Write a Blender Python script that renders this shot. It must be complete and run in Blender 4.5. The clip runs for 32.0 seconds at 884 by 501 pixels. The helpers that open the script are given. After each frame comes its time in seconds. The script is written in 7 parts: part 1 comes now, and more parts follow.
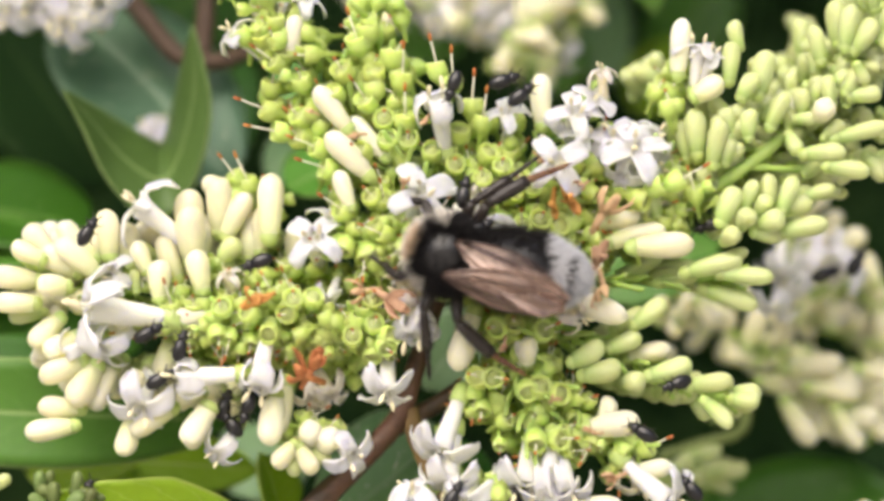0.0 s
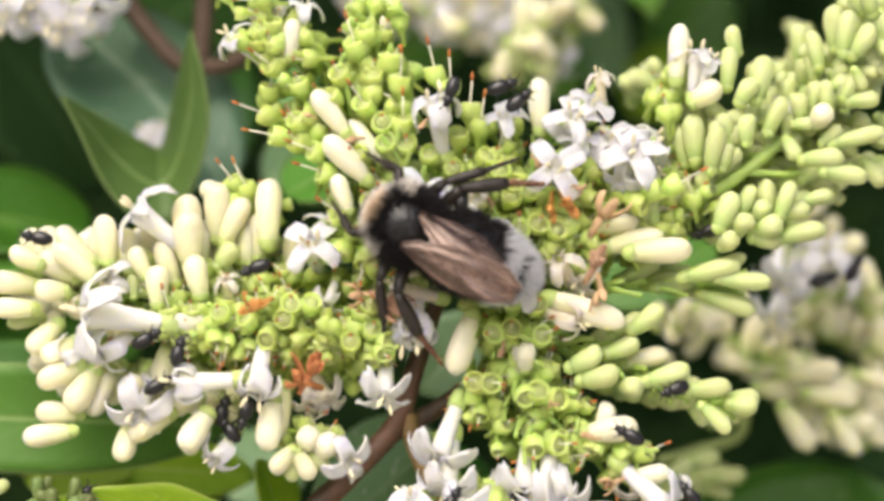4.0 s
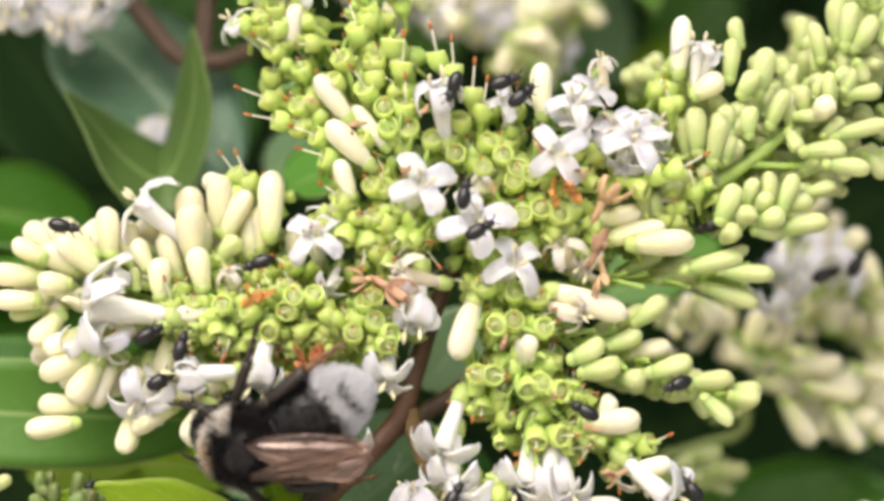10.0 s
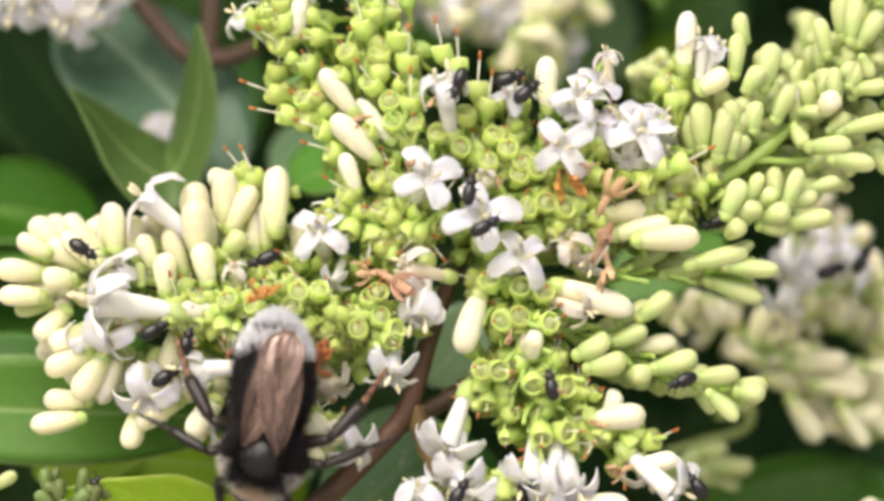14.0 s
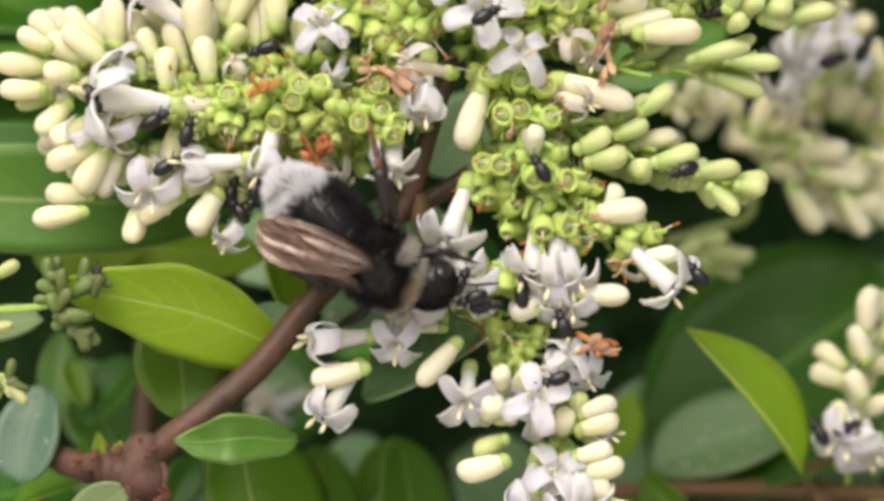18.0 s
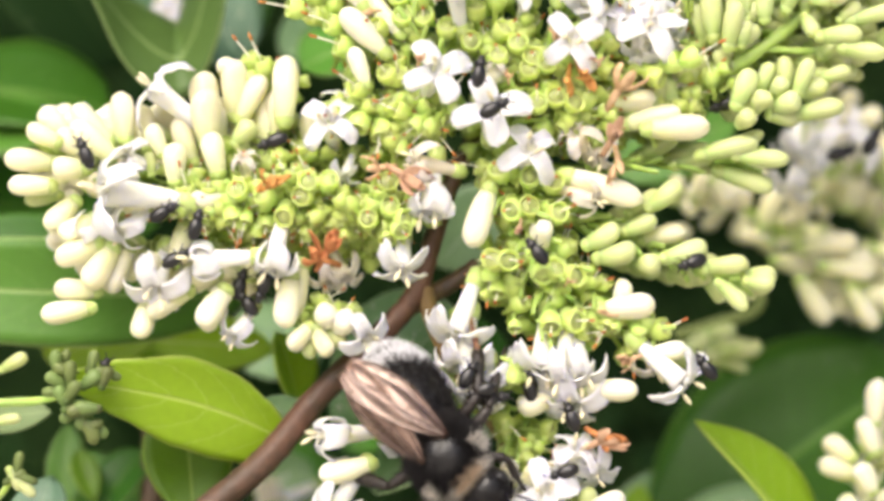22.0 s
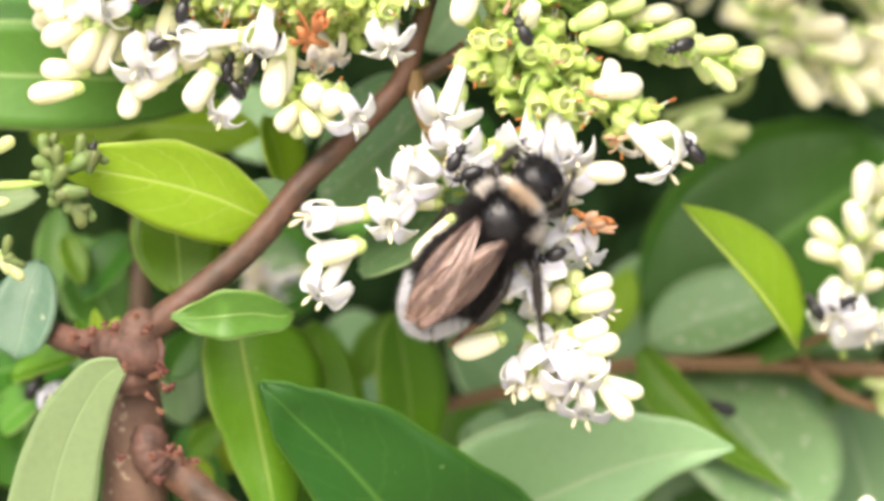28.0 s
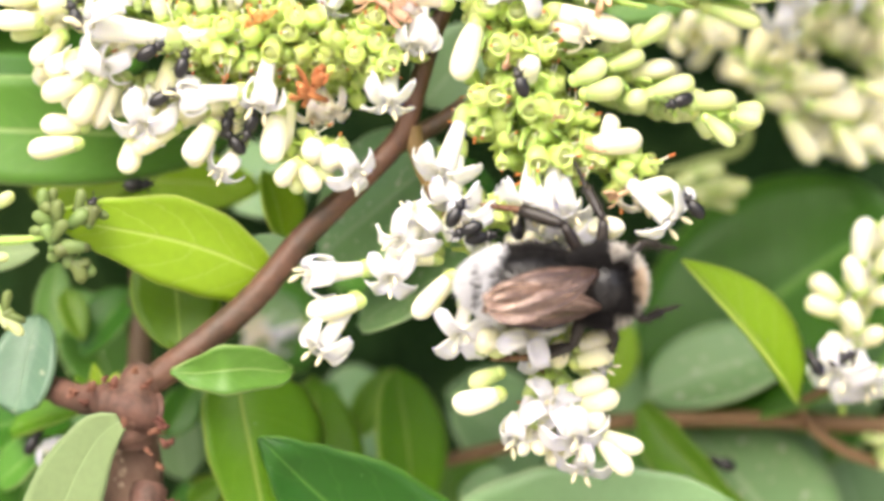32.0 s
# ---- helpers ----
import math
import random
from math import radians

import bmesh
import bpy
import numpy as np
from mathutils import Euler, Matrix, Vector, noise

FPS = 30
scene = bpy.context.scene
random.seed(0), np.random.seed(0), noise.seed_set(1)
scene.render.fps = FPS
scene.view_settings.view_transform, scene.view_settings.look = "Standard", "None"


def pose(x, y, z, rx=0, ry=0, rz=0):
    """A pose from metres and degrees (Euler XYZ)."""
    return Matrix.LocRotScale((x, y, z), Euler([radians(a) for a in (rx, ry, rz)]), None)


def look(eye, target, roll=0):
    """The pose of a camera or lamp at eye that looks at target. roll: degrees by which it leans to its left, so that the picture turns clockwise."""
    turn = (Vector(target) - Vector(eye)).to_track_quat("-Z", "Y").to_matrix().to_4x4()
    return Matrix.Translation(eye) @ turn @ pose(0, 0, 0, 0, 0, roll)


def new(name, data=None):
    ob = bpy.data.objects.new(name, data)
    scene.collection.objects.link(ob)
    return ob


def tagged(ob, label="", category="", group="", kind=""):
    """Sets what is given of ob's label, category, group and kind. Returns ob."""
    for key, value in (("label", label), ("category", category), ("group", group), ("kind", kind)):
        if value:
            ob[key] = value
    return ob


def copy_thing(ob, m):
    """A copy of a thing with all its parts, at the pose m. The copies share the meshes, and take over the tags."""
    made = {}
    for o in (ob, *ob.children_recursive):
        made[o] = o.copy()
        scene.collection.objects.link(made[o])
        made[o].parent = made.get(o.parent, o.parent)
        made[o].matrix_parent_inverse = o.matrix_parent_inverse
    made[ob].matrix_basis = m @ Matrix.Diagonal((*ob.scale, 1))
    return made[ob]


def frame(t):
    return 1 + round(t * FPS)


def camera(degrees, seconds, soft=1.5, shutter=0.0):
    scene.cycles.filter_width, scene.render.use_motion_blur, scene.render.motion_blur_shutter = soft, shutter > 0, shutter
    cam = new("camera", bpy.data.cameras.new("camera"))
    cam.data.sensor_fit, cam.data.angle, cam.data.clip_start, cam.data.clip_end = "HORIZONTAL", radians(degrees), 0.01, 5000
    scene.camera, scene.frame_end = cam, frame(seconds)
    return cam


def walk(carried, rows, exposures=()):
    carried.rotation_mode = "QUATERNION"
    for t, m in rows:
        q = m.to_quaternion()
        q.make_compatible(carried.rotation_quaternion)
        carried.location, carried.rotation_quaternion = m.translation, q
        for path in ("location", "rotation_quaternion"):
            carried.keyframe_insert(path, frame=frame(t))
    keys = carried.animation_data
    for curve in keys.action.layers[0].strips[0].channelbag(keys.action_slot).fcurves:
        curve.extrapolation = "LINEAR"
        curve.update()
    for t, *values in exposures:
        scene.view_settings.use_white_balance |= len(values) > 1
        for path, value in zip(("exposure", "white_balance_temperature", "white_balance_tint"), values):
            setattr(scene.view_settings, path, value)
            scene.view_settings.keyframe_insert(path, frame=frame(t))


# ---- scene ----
D = 0.28                 # camera to the plane of the flowers, m
ZC = 1.30                # height of the plan's centre over the ground, m
K = 0.00005              # one plan unit is 0.05 mm
FIELD = 15.94

# ---- camera: held by hand, turning on the spot ----
cam = camera(FIELD, 32.0, soft=3.5, shutter=0.8)
cam.data.dof.use_dof = True
cam.data.dof.focus_distance = 0.2760
cam.data.dof.aperture_fstop = 15.0
walk(cam, [
    (0.0, pose(0, -D, ZC, 93.292, 0, -0.117)),
    (0.5, pose(0, -D, ZC, 93.354, 0, -0.125)),
    (1.0, pose(0, -D, ZC, 93.316, 0, -0.141)),
    (1.5, pose(0, -D, ZC, 93.386, 0, -0.141)),
    (2.0, pose(0, -D, ZC, 93.324, 0, -0.157)),
    (2.5, pose(0, -D, ZC, 93.370, 0, -0.157)),
    (3.0, pose(0, -D, ZC, 93.386, 0, -0.125)),
    (3.5, pose(0, -D, ZC, 93.401, 0, -0.141)),
    (5.5, pose(0, -D, ZC, 93.370, 0, -0.164)),
    (6.0, pose(0, -D, ZC, 93.409, 0, -0.141)),
    (6.5, pose(0, -D, ZC, 93.378, 0, -0.157)),
    (7.0, pose(0, -D, ZC, 93.401, 0, -0.149)),
    (7.5, pose(0, -D, ZC, 93.355, 0, -0.157)),
    (8.0, pose(0, -D, ZC, 93.378, 0, -0.149)),
    (8.5, pose(0, -D, ZC, 93.331, 0, -0.141)),
    (9.0, pose(0, -D, ZC, 93.339, 0, -0.117)),
    (9.5, pose(0, -D, ZC, 93.324, 0, -0.109)),
    (10.0, pose(0, -D, ZC, 93.307, 0, -0.109)),
    (10.5, pose(0, -D, ZC, 93.269, 0, -0.062)),
    (11.0, pose(0, -D, ZC, 93.292, 0, -0.070)),
    (11.5, pose(0, -D, ZC, 93.277, 0, -0.078)),
    (12.0, pose(0, -D, ZC, 93.284, 0, -0.055)),
    (12.5, pose(0, -D, ZC, 93.260, 0, -0.015)),
    (13.0, pose(0, -D, ZC, 93.230, 0, -0.000)),
    (13.5, pose(0, -D, ZC, 93.237, 0, -0.015)),
    (15.5, pose(0, -D, ZC, 93.386, 0, -0.000)),
    (16.0, pose(0, -D, ZC, 93.745, 0, 0.047)),
    (16.5, pose(0, -D, ZC, 93.791, 0, 0.125)),
    (17.0, pose(0, -D, ZC, 93.292, 0, 0.094)),
    (17.5, pose(0, -D, ZC, 90.805, 0, 0.043)),
    (18.0, pose(0, -D, ZC, 89.419, 0, 0.008)),
    (18.5, pose(0, -D, ZC, 89.771, 0, -0.055)),
    (19.0, pose(0, -D, ZC, 90.414, 0, 0.039)),
    (19.5, pose(0, -D, ZC, 90.585, 0, 0.043)),
    (20.0, pose(0, -D, ZC, 90.692, 0, -0.004)),
    (20.5, pose(0, -D, ZC, 91.008, 0, 0.059)),
    (21.0, pose(0, -D, ZC, 91.044, 0, 0.086)),
    (21.5, pose(0, -D, ZC, 91.228, 0, 0.055)),
    (22.0, pose(0, -D, ZC, 91.098, 0, 0.160)),
    (22.5, pose(0, -D, ZC, 90.985, 0, 0.063)),
    (23.0, pose(0, -D, ZC, 90.037, 0, 0.043)),
    (23.5, pose(0, -D, ZC, 88.565, 0, -0.031)),
    (24.0, pose(0, -D, ZC, 86.298, 0, -0.055)),
    (24.5, pose(0, -D, ZC, 85.999, 0, -0.028)),
    (25.0, pose(0, -D, ZC, 86.516, 0, 0.024)),
    (25.5, pose(0, -D, ZC, 86.876, 0, 0.024)),
    (27.5, pose(0, -D, ZC, 87.180, 0, 0.035)),
    (28.0, pose(0, -D, ZC, 87.173, 0, -0.063)),
    (28.5, pose(0, -D, ZC, 87.407, 0, -0.063)),
    (29.0, pose(0, -D, ZC, 87.599, 0, -0.118)),
    (29.5, pose(0, -D, ZC, 87.841, 0, -0.134)),
    (30.0, pose(0, -D, ZC, 87.997, 0, -0.078)),
    (30.5, pose(0, -D, ZC, 88.064, 0, -0.141)),
    (31.0, pose(0, -D, ZC, 88.138, 0, -0.149)),
    (31.5, pose(0, -D, ZC, 88.080, 0, -0.071)),
    (32.0, pose(0, -D, ZC, 88.174, 0, -0.071)),
], [(t, e, 6500, 9.5) for t, e in ((0.0, 0.21), (13.0, 0.19), (16.0, 0.14), (17.0, -0.06), (18.0, -0.08), (19.0, 0.24), (20.0, 0.40), (22.0, 0.48), (23.0, 0.48), (24.0, 0.34), (24.5, 0.50), (25.5, 0.76), (28.0, 0.87), (32.0, 0.92))])

# ---- light: bright, lightly clouded noon sky ----
world = bpy.data.worlds.new("sky")
scene.world = world
world.use_nodes = True
wn = world.node_tree
sky = wn.nodes.new("ShaderNodeTexSky")
sky.sky_type = "NISHITA"
sky.sun_disc = False
sky.sun_elevation = radians(44)
sky.sun_rotation = radians(200)
sky.air_density, sky.dust_density, sky.ozone_density = 0.7, 6.0, 0.6
wn.links.new(sky.outputs[0], wn.nodes["Background"].inputs[0])
wn.nodes["Background"].inputs[1].default_value = 0.15
sun = new("sun", bpy.data.lights.new("sun", "SUN"))
sun.data.energy = 1.65
sun.data.angle = radians(55)
sun.data.color = (1.0, 0.96, 0.9)
sun.matrix_basis = look((-0.35, -1.25, 2.55), (0, 0, 1.3))


# ---- materials ----
def material(name, base, rough=0.5, vary=0.15, scale=900.0, bump=0.1, through_light=0.0, tip=None, spec=0.5, metal=0.0, coat=0.0, fine=None, speck=None, patch=None, dust=(1500.0, 0.76), flesh=0.0):
    """Noise at two scales over a base colour; tip: a second colour that the real piece has at its far end (local z); flesh: how far light spreads inside, m."""
    m = bpy.data.materials.new(name)
    m.use_nodes = True
    nt = m.node_tree
    n, l = nt.nodes, nt.links
    bs = n["Principled BSDF"]
    co = n.new("ShaderNodeTexCoord")
    geo = n.new("ShaderNodeNewGeometry")
    info = n.new("ShaderNodeObjectInfo")
    col = n.new("ShaderNodeRGB")
    col.outputs[0].default_value = (*base, 1)
    last = col.outputs[0]
    if tip:
        sep = n.new("ShaderNodeSeparateXYZ")
        l.new(co.outputs["Object"], sep.inputs[0])
        rng = n.new("ShaderNodeMapRange")
        rng.inputs[1].default_value, rng.inputs[2].default_value = 0.05, 0.62
        l.new(sep.outputs[2], rng.inputs[0])
        mx = n.new("ShaderNodeMix")
        mx.data_type = "RGBA"
        l.new(rng.outputs[0], mx.inputs[0])
        l.new(last, mx.inputs[6])
        mx.inputs[7].default_value = (*tip, 1)
        last = mx.outputs[2]
    big, small = n.new("ShaderNodeTexNoise"), n.new("ShaderNodeTexNoise")
    big.inputs["Scale"].default_value, small.inputs["Scale"].default_value = scale * 0.25, scale * 2.0
    small.inputs["Detail"].default_value = 4
    l.new(geo.outputs["Position"], big.inputs["Vector"])
    l.new(co.outputs["Object"] if fine else geo.outputs["Position"], small.inputs["Vector"])
    if fine:
        small.inputs["Scale"].default_value = fine
    add = n.new("ShaderNodeMath")
    l.new(big.outputs[0], add.inputs[0])
    l.new(small.outputs[0], add.inputs[1])
    add2 = n.new("ShaderNodeMath")
    l.new(add.outputs[0], add2.inputs[0])
    l.new(info.outputs["Random"], add2.inputs[1])
    val = n.new("ShaderNodeMapRange")
    val.inputs[1].default_value, val.inputs[2].default_value = 0.6, 2.2
    val.inputs[3].default_value, val.inputs[4].default_value = 1 - vary, 1 + vary
    l.new(add2.outputs[0], val.inputs[0])
    hsv = n.new("ShaderNodeHueSaturation")
    l.new(val.outputs[0], hsv.inputs["Value"])
    l.new(last, hsv.inputs["Color"])
    hue = n.new("ShaderNodeMapRange")
    hue.inputs[3].default_value, hue.inputs[4].default_value = 0.5 - 0.045 * vary, 0.5 + 0.045 * vary
    l.new(info.outputs["Random"], hue.inputs[0])
    l.new(hue.outputs[0], hsv.inputs["Hue"])
    last = hsv.outputs[0]
    if speck:
        sp = n.new("ShaderNodeTexNoise")
        sp.inputs["Scale"].default_value = dust[0]
        sp.inputs["Detail"].default_value = 1
        l.new(geo.outputs["Position"], sp.inputs["Vector"])
        th = n.new("ShaderNodeMapRange")
        th.inputs[1].default_value, th.inputs[2].default_value = dust[1], dust[1] + 0.04
        l.new(sp.outputs[0], th.inputs[0])
        mk = n.new("ShaderNodeMix")
        mk.data_type = "RGBA"
        l.new(th.outputs[0], mk.inputs[0])
        l.new(last, mk.inputs[6])
        mk.inputs[7].default_value = (*speck, 1)
        last = mk.outputs[2]
    if patch:
        sp = n.new("ShaderNodeTexNoise")
        sp.inputs["Scale"].default_value = patch[1]
        sp.inputs["Detail"].default_value = 6
        sp.inputs["Roughness"].default_value = 0.65
        l.new(geo.outputs["Position"], sp.inputs["Vector"])
        th = n.new("ShaderNodeMapRange")
        th.inputs[1].default_value, th.inputs[2].default_value = 0.42, 0.62
        l.new(sp.outputs[0], th.inputs[0])
        mk = n.new("ShaderNodeMix")
        mk.data_type = "RGBA"
        l.new(th.outputs[0], mk.inputs[0])
        l.new(last, mk.inputs[6])
        mk.inputs[7].default_value = (*patch[0], 1)
        last = mk.outputs[2]
    l.new(last, bs.inputs["Base Color"])
    bs.inputs["Roughness"].default_value = rough
    bs.inputs["Specular IOR Level"].default_value = spec
    bs.inputs["Metallic"].default_value = metal
    bs.inputs["Coat Weight"].default_value = coat
    if flesh:
        bs.inputs["Subsurface Weight"].default_value = 0.85
        bs.inputs["Subsurface Scale"].default_value = flesh
        bs.inputs["Subsurface Radius"].default_value = (1.0, 1.0, 0.6)
    if bump:
        bp = n.new("ShaderNodeBump")
        bp.inputs["Strength"].default_value = bump
        bp.inputs["Distance"].default_value = 0.0002
        l.new(small.outputs[0], bp.inputs["Height"])
        l.new(bp.outputs[0], bs.inputs["Normal"])
    if through_light:
        tr = n.new("ShaderNodeBsdfTranslucent")
        l.new(last, tr.inputs[0])
        ms = n.new("ShaderNodeMixShader")
        ms.inputs[0].default_value = through_light
        l.new(bs.outputs[0], ms.inputs[1])
        l.new(tr.outputs[0], ms.inputs[2])
        l.new(ms.outputs[0], n["Material Output"].inputs[0])
    return m


def leaf_material(name, dark, light, rough=0.35, glow=0.25, spec=0.5, veins=0.12, dust=(1500.0, 0.76), speck=(0.33, 0.42, 0.18)):
    """A blade with side veins along its own length (uv: x along, y across) and mottling."""
    m = material(name, dark, rough, 0.18, 160.0, 0.15, glow, None, spec, fine=1400.0, speck=speck, dust=dust)
    nt = m.node_tree
    n, l = nt.nodes, nt.links
    uv = n.new("ShaderNodeUVMap")
    sep = n.new("ShaderNodeSeparateXYZ")
    l.new(uv.outputs[0], sep.inputs[0])

    def math_node(op, a, b=None):
        k = n.new("ShaderNodeMath")
        k.operation = op
        for i, v in enumerate((a, b)):
            if v is None:
                continue
            if isinstance(v, (int, float)):
                k.inputs[i].default_value = v
            else:
                l.new(v, k.inputs[i])
        return k.outputs[0]

    wob = n.new("ShaderNodeTexNoise")
    wob.inputs["Scale"].default_value = 5.0
    l.new(uv.outputs[0], wob.inputs["Vector"])
    across = math_node("ABSOLUTE", sep.outputs[1])
    bent = math_node("MULTIPLY", math_node("POWER", across, 1.4), 1.6)
    ph = math_node("SUBTRACT", math_node("MULTIPLY", sep.outputs[0], 7.0), bent)
    ph = math_node("ADD", ph, math_node("MULTIPLY", wob.outputs[0], 0.5))
    tri = math_node("ABSOLUTE", math_node("SUBTRACT", math_node("FRACT", ph), 0.5))
    vein = n.new("ShaderNodeMapRange")
    vein.inputs[1].default_value, vein.inputs[2].default_value = 0.44, 0.5
    l.new(tri, vein.inputs[0])
    rim = n.new("ShaderNodeMapRange")
    rim.inputs[1].default_value, rim.inputs[2].default_value = 0.94, 0.985
    l.new(across, rim.inputs[0])
    rib = n.new("ShaderNodeMapRange")
    rib.inputs[1].default_value, rib.inputs[2].default_value = 0.06, 0.015
    l.new(across, rib.inputs[0])
    lines = math_node("MAXIMUM", math_node("MULTIPLY", vein.outputs[0], veins), math_node("MAXIMUM", rim.outputs[0], rib.outputs[0]))
    bs = n["Principled BSDF"]
    was = bs.inputs["Base Color"].links[0].from_socket
    mx = n.new("ShaderNodeMix")
    mx.data_type = "RGBA"
    l.new(lines, mx.inputs[0])
    l.new(was, mx.inputs[6])
    mx.inputs[7].default_value = (*light, 1)
    l.new(mx.outputs[2], bs.inputs["Base Color"])
    for k in n:
        if k.type == "BSDF_TRANSLUCENT":
            l.new(mx.outputs[2], k.inputs[0])
    bp = n.new("ShaderNodeBump")
    bp.inputs["Strength"].default_value = 0.35
    bp.inputs["Distance"].default_value = 0.0003
    bp.invert = True
    l.new(lines, bp.inputs["Height"])
    l.new(bp.outputs[0], bs.inputs["Normal"])
    return m


PETAL = material("petal", (0.91, 0.895, 0.835), 0.55, 0.04, 900, 0.15, 0.15, flesh=0.0012)
PETAL_OLD = material("petal_fading", (0.83, 0.75, 0.60), 0.6, 0.12, 900, 0.2, 0.2, flesh=0.0008)
BUD_CREAM = material("bud_cream", (0.61, 0.66, 0.31), 0.5, 0.12, 700, 0.12, tip=(0.76, 0.725, 0.51), fine=9.0, flesh=0.0015)
BUD_WHITE = material("bud_white", (0.76, 0.76, 0.49), 0.5, 0.1, 700, 0.12, tip=(0.77, 0.745, 0.57), fine=9.0, flesh=0.0015)
BUD_GREEN = material("bud_green", (0.32, 0.46, 0.12), 0.5, 0.14, 700, 0.12, tip=(0.52, 0.575, 0.27), fine=9.0, flesh=0.0014)
BUD_DARK = material("bud_dark_green", (0.085, 0.13, 0.028), 0.5, 0.45, 700, 0.2, 0.1, tip=(0.15, 0.20, 0.055), fine=9.0)
BUD_FOOT = material("bud_foot", (0.45, 0.56, 0.19), 0.45, 0.18, 700, 0.15, flesh=0.001)
CALYX = material("calyx_green", (0.41, 0.54, 0.13), 0.42, 0.24, 700, 0.2, tip=(0.50, 0.63, 0.17), fine=9.0, flesh=0.001)
DISC = material("calyx_floor", (0.47, 0.56, 0.17), 0.5, 0.2, 900, 0.2, flesh=0.001)
STALK_DULL = material("stalk_dull", (0.26, 0.32, 0.10), 0.55, 0.2, 500, 0.2, 0.1)
STALK = material("stalk_green", (0.36, 0.50, 0.13), 0.45, 0.2, 500, 0.2, flesh=0.001)
PIN = material("style_white", (0.80, 0.78, 0.62), 0.5, 0.08, 900, 0.0, 0.15)
PIN_TIP = material("style_tip_brown", (0.50, 0.17, 0.04), 0.5, 0.2, 900, 0.0)
ANTHER = material("anther_cream", (0.80, 0.73, 0.48), 0.6, 0.15, 2500, 0.3, 0.05)
DRY = material("dry_petal", (0.62, 0.27, 0.085), 0.65, 0.35, 900, 0.5, 0.15)
DRY_PALE = material("dry_petal_pale", (0.62, 0.40, 0.24), 0.65, 0.3, 900, 0.5, 0.15)
BARK = material("bark", (0.19, 0.112, 0.058), 0.5, 0.55, 500, 1.0, 0.0, speck=(0.36, 0.29, 0.2), patch=((0.062, 0.038, 0.022), 200.0))
TRUNK = material("trunk_bark", (0.19, 0.12, 0.072), 0.7, 0.5, 420, 1.0, 0.0, patch=((0.075, 0.034, 0.02), 210.0), speck=(0.34, 0.25, 0.17), dust=(700.0, 0.60))
BARK_DARK = material("bark_dark", (0.085, 0.052, 0.030), 0.6, 0.5, 500, 0.8, 0.0)
BARK_NODE = material("bark_node", (0.165, 0.088, 0.057), 0.65, 0.5, 500, 1.0, 0.0, patch=((0.075, 0.04, 0.026), 480.0))
TWIG = material("twig_bark", (0.22, 0.13, 0.055), 0.6, 0.25, 600, 0.5)
BUDSCALE = material("bud_scale_red", (0.17, 0.068, 0.042), 0.6, 0.3, 700, 0.5)
# unseen ground, made pale to bounce light onto the undersides
GROUND_BOUNCE = material("pale_bounce_ground", (0.42, 0.39, 0.34), 0.9, 0.25, 60, 0.6)
LEAF_DEEP = leaf_material("leaf_deep_green", (0.042, 0.15, 0.01), (0.13, 0.28, 0.045), 0.42, 0.25, 0.35)
LEAF_MID = leaf_material("leaf_mid_green", (0.11, 0.28, 0.035), (0.29, 0.44, 0.13), 0.40, 0.3, 0.45)
LEAF_YELLOW = leaf_material("leaf_yellow_green", (0.34, 0.53, 0.025), (0.52, 0.66, 0.13), 0.42, 0.42, 0.4, 0.4)
LEAF_FOLD = leaf_material("leaf_olive_green", (0.10, 0.19, 0.045), (0.30, 0.42, 0.15), 0.45, 0.25, 0.35)
LEAF_PALE = leaf_material("leaf_pale_underside", (0.25, 0.345, 0.15), (0.31, 0.415, 0.19), 0.5, 0.25, 0.45)
LEAF_BLUE = leaf_material("leaf_blue_green", (0.25, 0.41, 0.185), (0.38, 0.52, 0.27), 0.38, 0.25, 0.6)
LEAF_OLD = leaf_material("leaf_old_green", (0.019, 0.080, 0.004), (0.065, 0.17, 0.02), 0.38, 0.2, 0.4, 0.2)
LEAF_DUSTED = leaf_material("leaf_dusted_green", (0.24, 0.42, 0.17), (0.36, 0.50, 0.25), 0.36, 0.25, 0.6, 0.12, (1100.0, 0.665), (0.66, 0.66, 0.46))
LEAF_GREY = leaf_material("leaf_grey_green", (0.11, 0.21, 0.12), (0.19, 0.30, 0.18), 0.36, 0.2, 0.6, 0.5, (900.0, 0.70), (0.34, 0.40, 0.26))
LEAF_FRESH = leaf_material("leaf_fresh_green", (0.125, 0.275, 0.012), (0.30, 0.44, 0.07), 0.42, 0.4, 0.4)
# shade put into the colour: near-black leaves for the dark gaps
LEAF_PAINTED_SHADE = leaf_material("leaf_painted_shade", (0.012, 0.034, 0.008), (0.025, 0.055, 0.014), 0.7, 0.05, 0.1)

# ---- plan and building helpers ----
ORIGIN = [0.0, 0.0, 0.0]
PLACED = {}
rnd = random.Random(7)


def plan_at(du, dv, dd=0.0):
    ORIGIN[0], ORIGIN[1], ORIGIN[2] = du, dv, dd


def P(u, v, d=0.0):
    """World place of plan units (u to the right, v down) at d mm behind the plane of the flowers."""
    d += ORIGIN[2]
    s = (D + d / 1000) / D
    return Vector(((u + ORIGIN[0] - 784) * K * s, d / 1000, ZC + (760 - v - ORIGIN[1]) * K * s))


